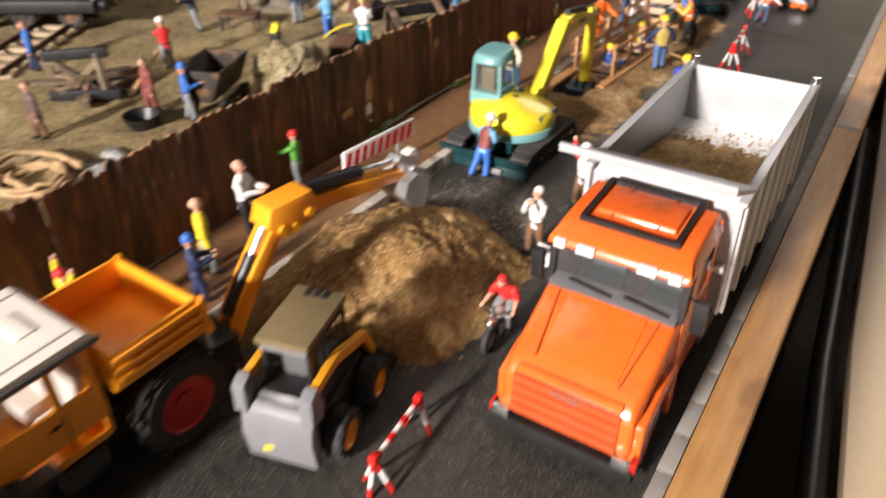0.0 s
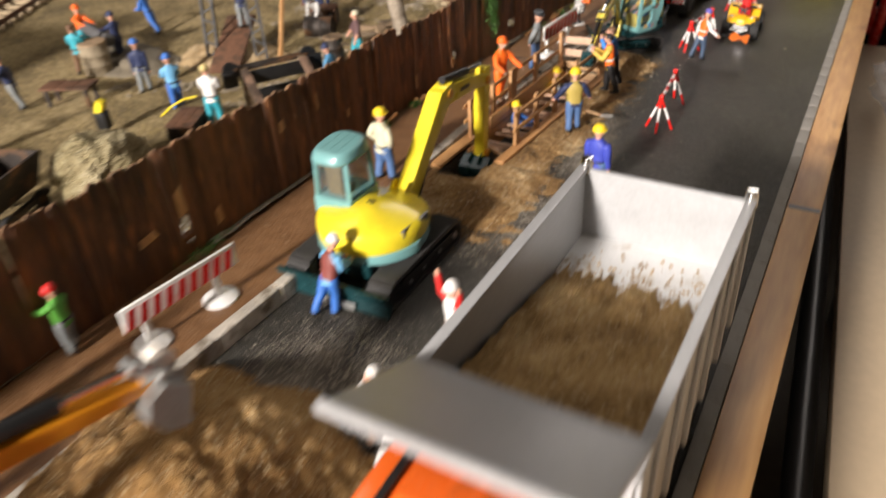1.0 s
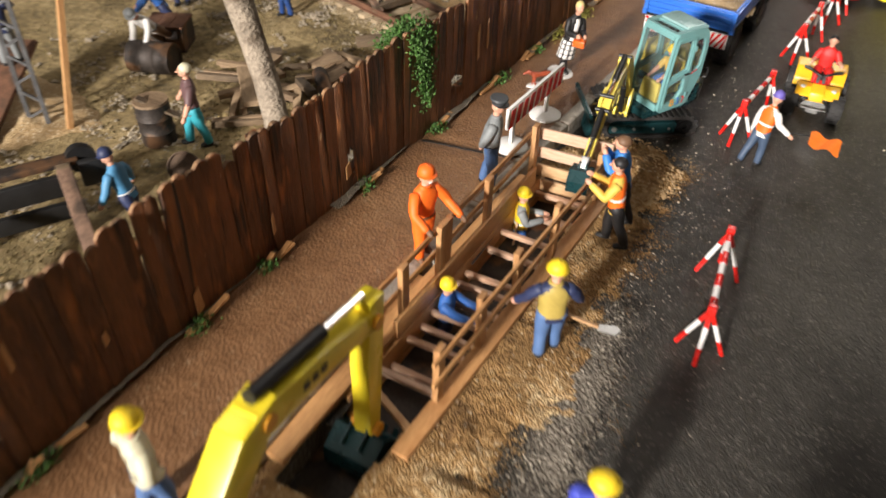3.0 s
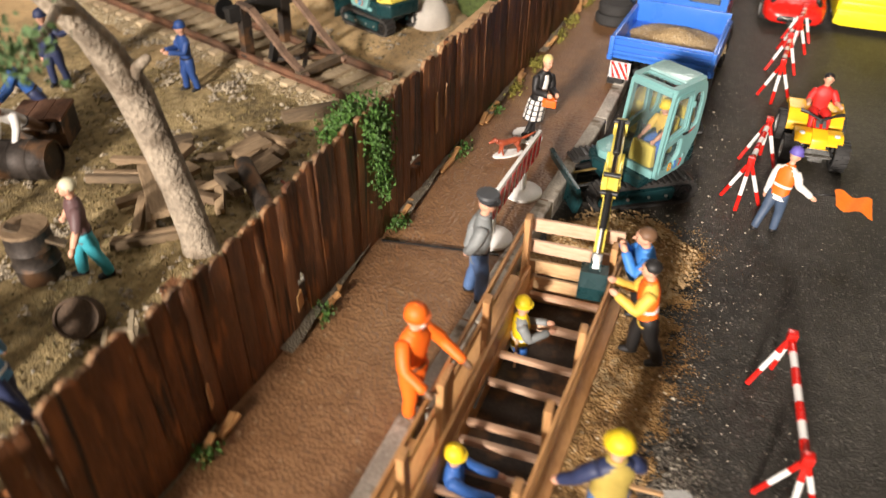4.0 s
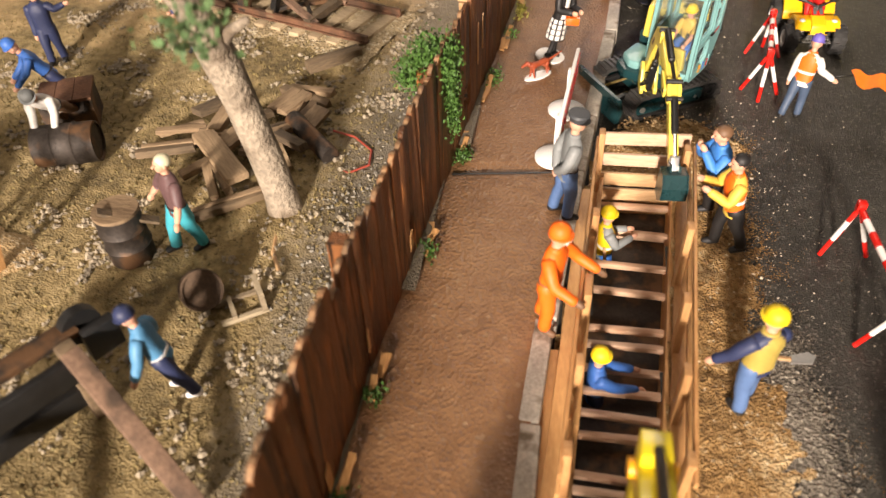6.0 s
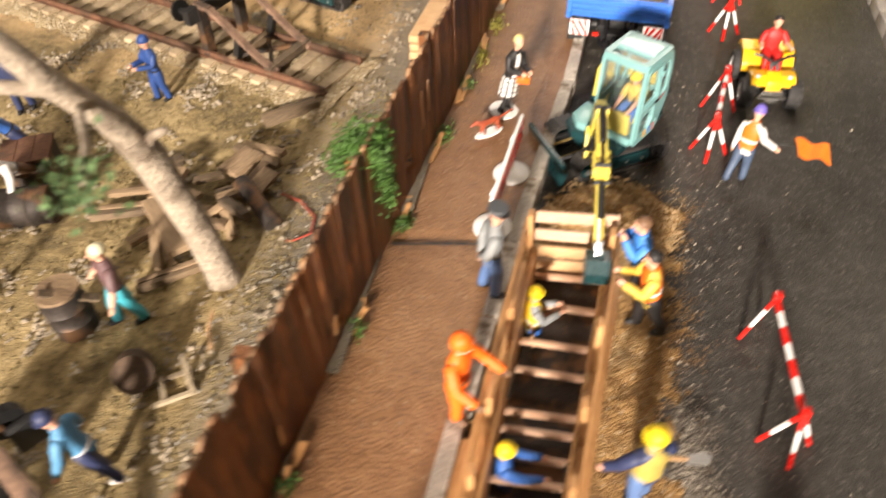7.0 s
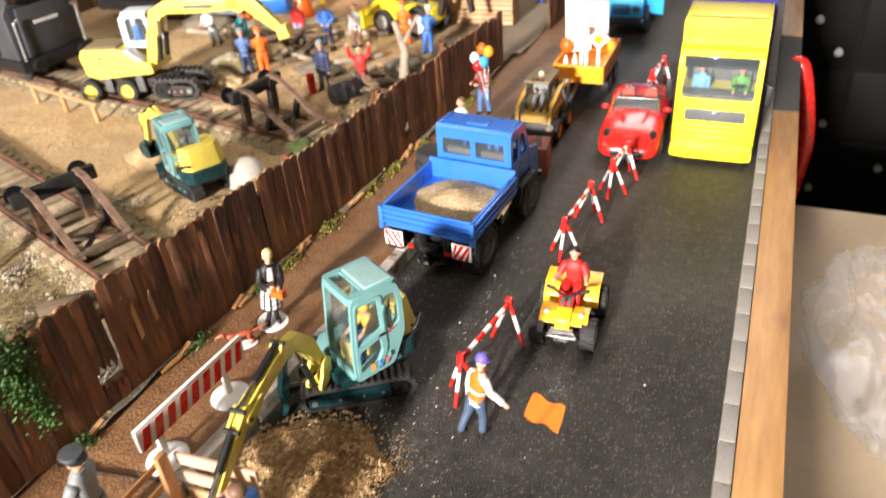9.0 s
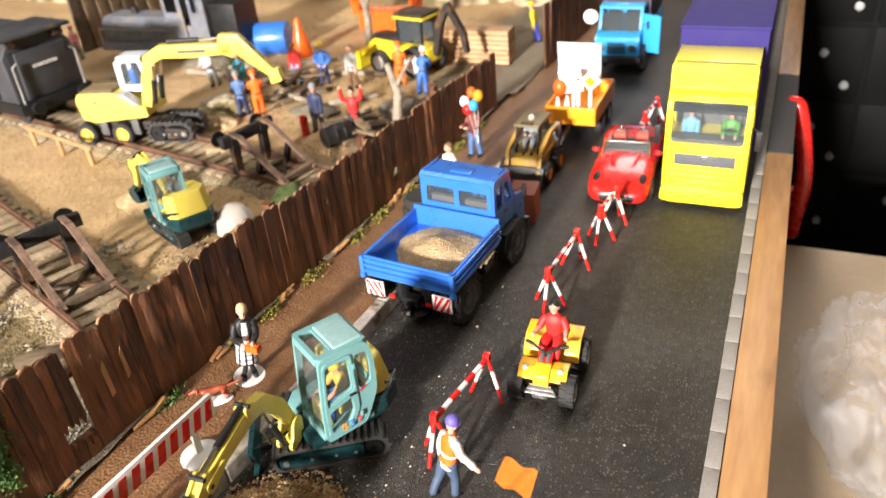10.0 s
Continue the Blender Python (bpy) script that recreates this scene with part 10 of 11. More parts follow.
def wheeled_excavator(at):
    t = thing("wheeled_excavator", at, "yellow rail excavator with pale cab and long arm on the track", "excavator", "excavators")
    bm = new_bm()
    box(bm, (0, 0.4, 2.4), (3.6, 13, 1.2))
    rod(bm, (0, -1.5, 3.0), (0, -1.5, 3.7), 1.8, 1.8, 20)
    part("chassis", bm, DARKSTEEL, t, bev=0.08)
    for s in (-1, 1):
        for y in (-5.4, 0.1):
            wheel(t, s * 2.5, y, 1.6, 1.2, PALE_Y, 0)
        for y in (-2.6, 2.2):
            bm = new_bm()
            box(bm, (s * 2.2, y, 2.5), (0.8, 1.1, 2.2))
            part("support_leg", bm, GREY_DK, t, bev=0.08)
    bm = new_bm()
    prism(bm, rounded([(-5.2, 3.8), (-5.6, 6.4), (-5.1, 7.4), (0.6, 7.4), (2.8, 5.6), (4.6, 5.4), (4.8, 4.0), (-3.6, 3.3)], 0.3), -2.8, 2.8, "x")
    body = part("body", bm, PALE_Y, t, bev=0.22, seg=3)
    bm = new_bm()
    box(bm, (0.3, -2.3, 7.5), (4.4, 4.9, 0.3))
    deck = part("engine_deck", bm, KHAKI, body, bev=0.08)
    for x in (-0.9, 0.3, 1.5):
        bm = new_bm()
        box(bm, (x, -2.3, 7.7), (0.9, 4.6, 0.12))
        part("deck_panel", bm, KHAKI, deck, bev=0.03)
    bm = new_bm()
    prism(bm, [(0.9, 7.3), (2.9, 5.7), (3.8, 5.7), (1.8, 7.3)], 1.2, 2.84, "x")
    part("step_plate", bm, GREY, body, "grey chequered step plate", bev=0.05)
    for y, z, w, h in ((-2.6, 6.2, 0.5, 0.4), (-2.4, 5.0, 1.6, 0.14), (-0.4, 5.15, 0.9, 0.12)):
        bm = new_bm()
        box(bm, (2.82, y, z), (0.05, w, h))
        part("marking", bm, GREY_DK, body)
    # cab with open window frames
    bm = new_bm()
    box(bm, (-1.0, 2.3, 7.3), (2.7, 3.9, 0.5))
    c = part("cab", bm, CAB_PALE, t, "pale grey cab", bev=0.08)
    line = rounded([(0.3, 6.9), (0.4, 11.0), (1.6, 11.5), (4.4, 11.5), (4.8, 9.0), (4.6, 6.9)], 0.35)
    hole = rounded([(1.2, 7.8), (1.3, 10.6), (1.8, 10.9), (3.9, 10.9), (4.3, 9.0), (4.0, 7.8)], 0.35)
    for x in (-2.4, 0.4):
        bm = new_bm()
        panel(bm, line, [hole], x - 0.12, x + 0.12)
        part("side_frame", bm, CAB_PALE, c, sharp=30)
        bm = new_bm()
        prism(bm, hole, x - 0.03, x + 0.03, "x")
        part("window", bm, WINDOW, c).visible_shadow = False
    bm = new_bm()
    box(bm, (-1.0, 2.7, 11.5), (3.0, 3.7, 0.35))
    part("roof", bm, CAB_PALE, c, bev=0.12)
    pane("window", c, (-1.0, 0.4, 9.2), (2.5, 0.06, 3.4), (0, 0, 0), WINDOW_DK)
    pane("window", c, (-1.0, 4.5, 9.2), (2.5, 0.06, 4.0), (0, 0, 0), WINDOW)
    bm = new_bm()
    box(bm, (-1.0, 2.0, 8.5), (1.2, 0.9, 2.2))
    part("seat", bm, BLUE, c, bev=0.25)
    # boom, stick and rams
    bm = new_bm()
    beam(bm, [(4.4, 5.2), (5.4, 8.6), (6.6, 11.6), (8.4, 12.5), (12.6, 12.5), (18.6, 12.6)], [1.4, 1.6, 1.7, 1.7, 1.8, 1.2], 0.5, 1.9)
    boom = part("boom", bm, PALE_Y, t, bev=0.14)
    bm = new_bm()
    beam(bm, [(17.0, 13.9), (19.0, 13.4), (21.2, 11.2), (23.6, 9.0)], [1.2, 2.2, 1.7, 1.1], 0.6, 1.8)
    stick = part("stick", bm, PALE_Y, boom, bev=0.1)
    for x in (0.75, 1.65):
        bm = new_bm()
        prism(bm, rounded([(16.6, 12.2), (17.0, 14.1), (18.6, 14.5), (20.0, 12.8), (18.6, 11.4)], 0.4), x - 0.25, x + 0.25, "x")
        part("knuckle_plate", bm, PALE_Y, stick, bev=0.05)
    ram(boom, 1.2, (9.6, 13.7), (16.9, 13.9), 0.32)
    ram(stick, 1.2, (19.4, 14.1), (22.6, 10.9), 0.26)
    for x in (0.2, 2.2):
        ram(boom, x, (6.0, 5.8), (7.2, 11.0), 0.36)
    bm = new_bm()
    box(bm, (1.97, 13.0, 12.5), (0.05, 4.0, 0.4))
    part("marking", bm, GREY_DK, boom)
    bm = new_bm()
    prism(bm, rounded([(22.8, 9.6), (24.2, 9.8), (24.6, 8.2), (23.0, 7.8)], 0.2), 0.5, 1.9, "x")
    part("coupler", bm, PALE_Y, stick, bev=0.08)
    for x in (-1.8, 1.8):
        track_unit(t, x, 6.6, 1.5, 3.0, DARKSTEEL).location = (0, 7.0 * U, 0)
    return t


CAB_PALE = mat("pale_cab_paint", (0.62, 0.66, 0.70), 0.35, var=0.06, bump=0.02)
w = wheeled_excavator(spot(-65.6, 121.6, YARD_Z + 0.4, 0, 0, -76))
w.scale = (0.80, 0.80, 0.80)


def locomotive(at, label, paint, length, width, height, plate):
    t = thing("locomotive", at, label, "locomotive", "locomotives")
    bm = new_bm()
    box(bm, (0, 0, 3.0), (width, length, 1.4))
    frame_ob = part("frame", bm, BLACK, t, bev=0.1)
    bm = new_bm()
    prism(bm, [(-width * 0.46, 3.6), (width * 0.46, 3.6), (width * 0.46, height - 2.2), (width * 0.3, height), (-width * 0.3, height), (-width * 0.46, height - 2.2)], -length * 0.48, length * 0.46, "y")
    part("body", bm, paint, t, bev=0.25, seg=3)
    bm = new_bm()
    box(bm, (0, length * 0.475, 6.6), (width * 0.66, 0.4, 5.6), (-4, 0, 0))
    pl = part("front_plate", bm, plate, t, "flat dark grey front plate", bev=0.1)
    bm = new_bm()
    for i in range(9):
        box(bm, (-1.5 + 0.36 * i, length * 0.49, 7.5), (0.24, 0.08, 0.36))
    part("marking", bm, WHITE, pl, "row of small white bars")
    bm = new_bm()
    lathe(bm, [(1.5, 0), (1.5, 0.5), (1.2, 0.6), (1.1, 0.3)], 20, pose(0, 0, height - 0.1))
    part("roof_fan", bm, DARKSTEEL, t)
    for s in (-1, 1):
        bm = new_bm()
        tube(bm, [(s * width * 0.42, length * 0.49, 3.6), (s * width * 0.42, length * 0.5, 8.0), (s * width * 0.36, length * 0.5, 8.4)], 0.12)
        part("handrail", bm, STEEL, t)
        bm = new_bm()
        box(bm, (s * width * 0.3, length * 0.475, height - 0.7), (1.4, 0.5, 1.0))
        part("lamp_housing", bm, DARKSTEEL, t, bev=0.1)
    for x in (-width * 0.24, width * 0.24):
        pane("window", t, (x, length * 0.462, height - 2.4), (width * 0.3, 0.1, 1.5), (0, 0, 0), WINDOW_DK)
    bm = new_bm()
    box(bm, (0, length * 0.35, height - 0.1), (width * 0.95, length * 0.3, 0.5))
    part("cab_roof", bm, paint, t, bev=0.2)
    for s in (-1, 1):
        for y in (-length * 0.3, 0, length * 0.3):
            wheel(t, s * 2.3, y, 1.5, 0.6, DARKSTEEL, 0)
        bm = new_bm()
        rod(bm, (s * width * 0.32, length * 0.5, 3.0), (s * width * 0.32, length * 0.5 + 1.0, 3.0), 0.6, 0.8, 14)
        part("buffer", bm, BLACK, frame_ob)
        bm = new_bm()
        for i in range(4):
            box(bm, (s * width * 0.49, length * 0.3 - 1.2 * i, 5.2), (0.1, 0.9, 2.4))
        part("vent", bm, BLACK, t)
    return t


mat_loco = mat("loco_grey", (0.050, 0.052, 0.058), 0.5, var=0.25, scale=40, dirt=(0.16, 0.12, 0.08), amount=0.1)
locomotive(spot(-90.6, 125.6, YARD_Z + 0.3, 0, 0, -99), "large dark grey diesel locomotive model with a flat front plate", mat_loco, 24, 9.6, 11.2, mat_loco)


def shunter(at):
    """A long low bonnet, a square cab with dark openings and a dark bonnet behind it."""
    paint = mat("weathered_grey", (0.155, 0.165, 0.19), 0.6, var=0.3, dirt=(0.24, 0.20, 0.15), amount=0.3)
    t = thing("shunting_locomotive", at, "weathered blue-grey shunting locomotive with a square cab", "locomotive", "locomotives")
    bm = new_bm()
    box(bm, (0, 0, 2.6), (8.6, 30, 1.4))
    fr = part("frame", bm, paint, t, bev=0.1)
    bm = new_bm()
    prism(bm, rounded([(-3.4, 3.3), (-3.4, 6.6), (-2.4, 7.6), (2.4, 7.6), (3.4, 6.6), (3.4, 3.3)], 0.3), -14.5, 1.0, "y")
    hood = part("bonnet", bm, paint, t, bev=0.2, seg=3)
    for i in range(5):
        bm = new_bm()
        box(bm, (3.42, -12.0 + 2.5 * i, 5.0), (0.08, 1.9, 2.2))
        part("bonnet_door", bm, paint, hood, bev=0.04)
    bm = new_bm()
    rod(bm, (0, -9.0, 7.4), (0, -9.0, 8.8), 0.7, 0.6, 14)
    part("chimney", bm, BLACK, hood)
    bm = new_bm()
    panel(bm, [(1.0, 3.3), (9.6, 3.3), (9.6, 14.0), (1.0, 14.0)], [rounded([(1.6, 8.8), (4.0, 8.8), (4.0, 11.6), (1.6, 11.6)], 0.2), rounded([(4.9, 4.0), (6.3, 4.0), (6.3, 12.0), (4.9, 12.0)], 0.2), rounded([(7.0, 8.8), (8.8, 8.8), (8.8, 12.0), (7.0, 12.0)], 0.2)], 3.7, 4.0)
    cab_ob = part("cab", bm, paint, t, "square cab with dark window openings", sharp=30)
    bm = new_bm()
    for y in (1.1, 9.5):
        box(bm, (0, y, 8.6), (7.4, 0.25, 10.6))
    box(bm, (-3.8, 5.3, 8.6), (0.25, 8.6, 10.6))
    box(bm, (0, 5.3, 5.0), (7.3, 8.2, 3.0))
    part("cab_wall", bm, paint, cab_ob)
    bm = new_bm()
    box(bm, (0, 5.3, 14.2), (8.8, 9.6, 0.5))
    part("cab_roof", bm, paint, cab_ob, bev=0.15)
    bm = new_bm()
    box(bm, (0, 12.4, 6.6), (6.4, 5.2, 7.0))
    part("rear_bonnet", bm, BLACK, t, "black bonnet behind the cab", bev=0.3)
    for s in (-1, 1):
        for y in (-10.5, -4.5, 3.5, 9.5):
            wheel(t, s * 2.4, y, 1.7, 0.6, DARKSTEEL, 0)
        bm = new_bm()
        tube(bm, [(s * 4.2, -14.6, 3.3), (s * 4.2, -14.6, 5.8), (s * 4.2, 0.6, 5.8)], 0.1)
        part("handrail", bm, STEEL, fr)
    return t


shunter(spot(-82.5, 150.5, YARD_Z, 0, 0, -88) @ Matrix.Diagonal((0.84, 0.84, 0.84, 1)))
locomotive(spot(-90, 36.5, YARD_Z + 0.4, 0, 0, -60), "dark locomotive model with red parts at the back of the yard", BLACK, 20, 8, 10, RED)


def backhoe_loader(at):
    t = thing("backhoe_loader", at, "yellow backhoe loader with a black-framed cab in the far yard", "loader")
    bm = new_bm()
    prism(bm, [(-4, 1.8), (-4, 3.6), (0, 3.8), (4.6, 4.2), (5.2, 1.8)], -1.7, 1.7, "x")
    part("body", bm, YELLOW, t, bev=0.2)
    bm = new_bm()
    for x in (-1.6, 1.6):
        for y in (-3.4, 0.4):
            bar(bm, (x, y, 3.6), (x, y, 7.6), 0.25, 0.25)
    c = part("cab", bm, BLACK, t)
    bm = new_bm()
    box(bm, (0, -1.5, 7.8), (3.7, 4.6, 0.4))
    part("roof", bm, DARKSTEEL, c, "dark cab roof", bev=0.12)
    for x in (-1.6, 1.6):
        pane("window", c, (x, -1.5, 5.9), (0.06, 3.5, 3.2), (0, 0, 0), WINDOW_DK)
    pane("window", c, (0, 0.45, 5.9), (3.0, 0.06, 3.2), (0, 0, 0), WINDOW_DK)
    bm = new_bm()
    box(bm, (0, -1.5, 7.4), (3.8, 4.7, 0.3))
    part("roof_band", bm, YELLOW, c, bev=0.08)
    bm = new_bm()
    box(bm, (0, 3.0, 4.4), (2.6, 4.4, 0.7), top=(0.9, 0.95))
    part("engine_cover", bm, BLACK, t, "black engine cover", bev=0.15)
    for s in (-1, 1):
        wheel(t, s * 2.1, -2.2, 2.0, 1.3, WHITE, 0)
        wheel(t, s * 2.0, 3.6, 1.5, 1.1, WHITE, 0)
        bm = new_bm()
        beam(bm, [(0, 4.0), (4, 4.2), (7, 2.0)], [0.6, 0.7, 0.6], s * 1.8, s * 2.2)
        part("lift_arm", bm, YELLOW, t)
    bm = new_bm()
    prism(bm, [(6.6, 0.4), (6.6, 2.8), (7.0, 2.8), (8.6, 0.6), (8.6, 0.3)], -2.7, 2.7, "x")
    part("bucket", bm, YELLOW, t)
    bm = new_bm()
    beam(bm, [(-4.2, 2.6), (-5.2, 6.8), (-6.6, 9.0)], [0.8, 0.9, 0.7], -0.4, 0.4)
    beam(bm, [(-6.4, 9.2), (-8.6, 5.6), (-9.0, 3.4)], [0.7, 0.8, 0.5], -0.35, 0.35)
    part("boom", bm, DARKSTEEL, t)
    return t


backhoe_loader(spot(-43.4, 149.2, YARD_Z, 0, 0, 78))
crane = thing("grapple_crane", spot(-56, 168, YARD_Z), "bright orange crane with folded arms", "crane")
for pts in ([(-5, 2), (-6, 10), (-2, 14)], [(-2, 14), (2, 6), (6, 4)], [(6, 2), (7, 8), (2, 13)]):
    bm = new_bm()
    beam(bm, [(p[0], p[1]) for p in pts], [1.4, 1.6, 1.0], -0.8, 0.8)
    part("arm", bm, ORANGE, crane, at=spot(0, 0, 0, 0, 0, 80))
bm = new_bm()
box(bm, (0, 0, 1.6), (9, 4, 3))
part("base", bm, ORANGE, crane, bev=0.2)
bm = new_bm()
rod(bm, (-3, 0, 3.2), (3, 0, 3.2), 3.0, 3.0, 24)
solid("tank", bm, BLUE, spot(-68.0, 153.5, YARD_Z - 0.2, 0, 0, 20) @ Matrix.Diagonal((0.78, 0.78, 0.78, 1)), "blue cylindrical tank lying in the far yard", "tank", bev=0.3)
bm = new_bm()
lathe(bm, [(1.5, 0), (1.45, 1.2), (1.0, 3.2), (0.55, 4.6), (0.5, 5.3), (0.2, 5.7)], 14)
solid("orange_cover", bm, ORANGE, spot(-62.6, 152.5, YARD_Z), "draped bright orange cover over a frame", "cover", sharp=60)
heap("sand_mound", -52.6, 110.5, 4.2, 3.8, 2.2, SAND, "small heap of pale sand by the mini excavator", 51, YARD_Z)
heap("sand_mound", -60.5, 66.0, 7.0, 5.0, 1.6, SAND, "low heap of sand in the yard", 52, YARD_Z)
rail_f = thing("pole_fence", spot(-71.5, 116.2, YARD_Z, 0, 0, -13), "low fence of thin reddish wooden poles", "fence")
for x in (-6, 0, 6):
    bm = new_bm()
    rod(bm, (x, 0, 0), (x, 0, 2.2), 0.25)
    part("post", bm, RAW_Z, rail_f)
bm = new_bm()
rod(bm, (-7, 0, 2.1), (7, 0, 2.0), 0.24)
part("rail", bm, RAW, rail_f)
for x, y, h in ((-37.6, 132.8, 6.5), (-51.2, 151.9, 12), (-62.0, 135.0, 4.5)):
    bm = new_bm()
    rod(bm, (0, 0, -0.2), (0.4, 0.3, h * 0.5), 0.6, 0.5, 9)
    rod(bm, (0.4, 0.3, h * 0.5), (-0.5, 0.2, h), 0.5, 0.35, 9)
    rod(bm, (0.2, 0.3, h * 0.6), (2.2, 0.6, h * 1.1), 0.3, 0.15, 7)
    solid("bare_trunk", bm, BARK, spot(x, y, YARD_Z), "bare cut grey trunk standing in the yard", "trunk", "bare trunks", sharp=80)
bunch = thing("balloon_bunch", spot(-25.2, 125.6, PATH_Z - 1.5), "bunch of coloured balloons on strings", "balloons")
for c, m in (((-0.9, 0, 7.6), WHITE), ((-0.3, 0.4, 8.4), ORANGE), ((0.5, 0, 8.3), AMBER), ((0.1, -0.3, 7.4), SKYBLUE), ((-0.5, -0.4, 7.0), RED)):
    bm = new_bm()
    ball(bm, c, (0.5, 0.5, 0.58), 2)
    balloon = part("balloon", bm, m, bunch, sharp=180)
    bm = new_bm()
    rod(bm, (0.2, 0, 3.4), c, 0.02, 0.02, 4)
    part("string", bm, WHITE, balloon)


# ---- figurines on the road and the pavement ----
P, Y = PATH_Z + 0.05, YARD_Z + 0.05
figurine(-12.4, 88.0, 0.05, -32, "white", "slate", "violet", "flag-waving figurine in an orange safety vest and violet cap", "flag", stride=0.55, vest="orange", helmet=True, h=5.2, lean=12, slim=0.92)
figurine(-9.9, 99.5, 2.0, 183, "red", "red", "black", "red-clad rider figurine sitting on the quad bike", "ride", seat=True, helmet=False, h=5.0, bare=True)
figurine(-28.05, 91.5, P, -135, "black", "black", "blond", "blond figurine in black jacket and checked skirt on round base", "fore", h=5.95, helmet=False, front="white", base=True, skirt=True, slim=0.84, tilt=9, stride=0.08)
figurine(-18.6, 76.6, 0.55, 105, "azure", "black", "brown", "photographer figurine in a bright blue jacket at the trench", "face", helmet=False, h=5.7, slim=1.12, lean=8)
figurine(-18.2, 74.2, 0.5, 100, "mustard", "black", "black", "figurine in an orange reflective vest stretching out both arms", "hold", helmet=False, vest="orange", stride=0.5, lean=6, h=5.8)
figurine(-26.75, 67.1, P - 0.1, -112, "orange", "orange", "orange", "worker figurine in bright orange overalls and helmet leaning on the rail", "rail", h=6.0, lean=4, shoes="brown", gloves="brown", beard="white")
figurine(-26.55, 74.8, P, -75, "grey", "denim", "charcoal", "figurine in a grey uniform jacket, peaked cap and blue trousers", "back", h=6.25, cap=True, beard="brown", slim=0.96, tilt=4)
figurine(-24.0, 74.8, -3.6, -70, "grey", "blue", "yellow", "worker figurine in yellow vest and helmet in the trench", "fore", vest="yellow")
figurine(-24.3, 65.3, -3.6, -80, "blue", "navy", "yellow", "worker figurine in blue shirt and yellow helmet in the trench", "reach")
figurine(-18.3, 64.5, 0.45, 30, "navy", "denim", "yellow", "worker figurine in a mustard vest and yellow helmet holding a shovel", "low", vest="olive_gold", stride=0.25, h=5.7, slim=1.08)
figurine(-12.95, 55.3, 0.05, -10, "royal", "denim", "yellow", "worker figurine in a violet-blue coat and yellow helmet on the road", "down", stride=0.2, h=5.6, slim=1.2)
figurine(-28.3, 48.6, P, -20, "cream", "denim", "yellow", "worker figurine in cream jacket, yellow helmet, arms on hips", "hips", h=5.9, slim=1.12)
figurine(-23.1, 33.9, 0.05, -12, "sky", "blue", "white", "figurine in blue overalls and brown vest at the dozer blade", "fore", vest="maroon", lean=16, stride=0.5)
figurine(-13.9, 33.4, 0.05, 150, "white", "brown", "white", "figurine in white shirt with red sleeves waving both arms", "up", sleeves="red")
figurine(-14.2, 25.8, 0.05, 165, "white", "brown", "white", "figurine in a white shirt with both hands at the head", "face", helmet=False)
figurine(-11.9, 17.4, 1.75, 184, "red", "grey", "red", "rider figurine in a red shirt and cap bending over the motorcycle", "ride", seat=True, h=5.0, lean=28, bare=True, helmet=False)
figurine(-34.0, 22.9, P, 100, "green", "grey", "red", "figurine in a green shirt and red helmet working at the fence", "reach", h=4.7)
figurine(-32.3, 15.6, P, -70, "white", "black", "skin", "bald figurine in a white shirt and black trousers by the fence", "fore", h=5.9, helmet=False)
figurine(-31.2, 10.7, P, -35, "yellow", "grey", "skin", "figurine in a yellow jacket on the pavement", "down", h=5.7, helmet=False)
figurine(-29.4, 8.2, P, -35, "navy", "navy", "blue", "figurine in dark clothes and a blue cap behind the digging arm", "fore", h=4.9)
figurine(-32.6, 1.8, P, -10, "yellow", "white", "red", "figurine in a yellow top with red hair on the pavement", "up", h=5.2, helmet=False)
figurine(-31.0, 0.6, P, -60, "green", "brown", "orange", "figurine in a green top beside the orange truck", "fore", h=4.8, helmet=False)
figurine(-24.5, 117.6, P, 150, "white", "denim", "brown", "figurine in a white shirt on the pavement by the blue truck", "down", helmet=False)
figurine(-25.7, 126.6, P, 160, "maroon", "denim", "brown", "balloon seller figurine in a dark red jacket", "fore", helmet=False)
figurine(-2.2, 125.9, 5.0, 180, "green", "black", "brown", "driver figurine in green behind the lorry's windscreen", "reach", seat=True, h=4.6, helmet=False)
figurine(-5.4, 125.9, 5.0, 180, "sky", "black", "brown", "passenger figurine in light blue behind the lorry's windscreen", "down", seat=True, h=4.6, helmet=False)
figurine(-19.4, 89.8, 3.2, 149, "mustard", "blue", "yellow", "driver figurine in mustard jacket and yellow helmet in the cab", "reach", seat=True, h=4.6, lean=8, bare=True)
figurine(-44.5, 105.5, 4.3, 59, "grey", "navy", "grey", "driver figurine in grey inside the mini excavator cab", "reach", seat=True, h=4.6, helmet=False)
figurine(-19.9, 126.8, 3.0, 180, "grey", "grey", "white", "driver figurine in grey inside the skid loader cab", "fore", seat=True, h=4.4, helmet=False)
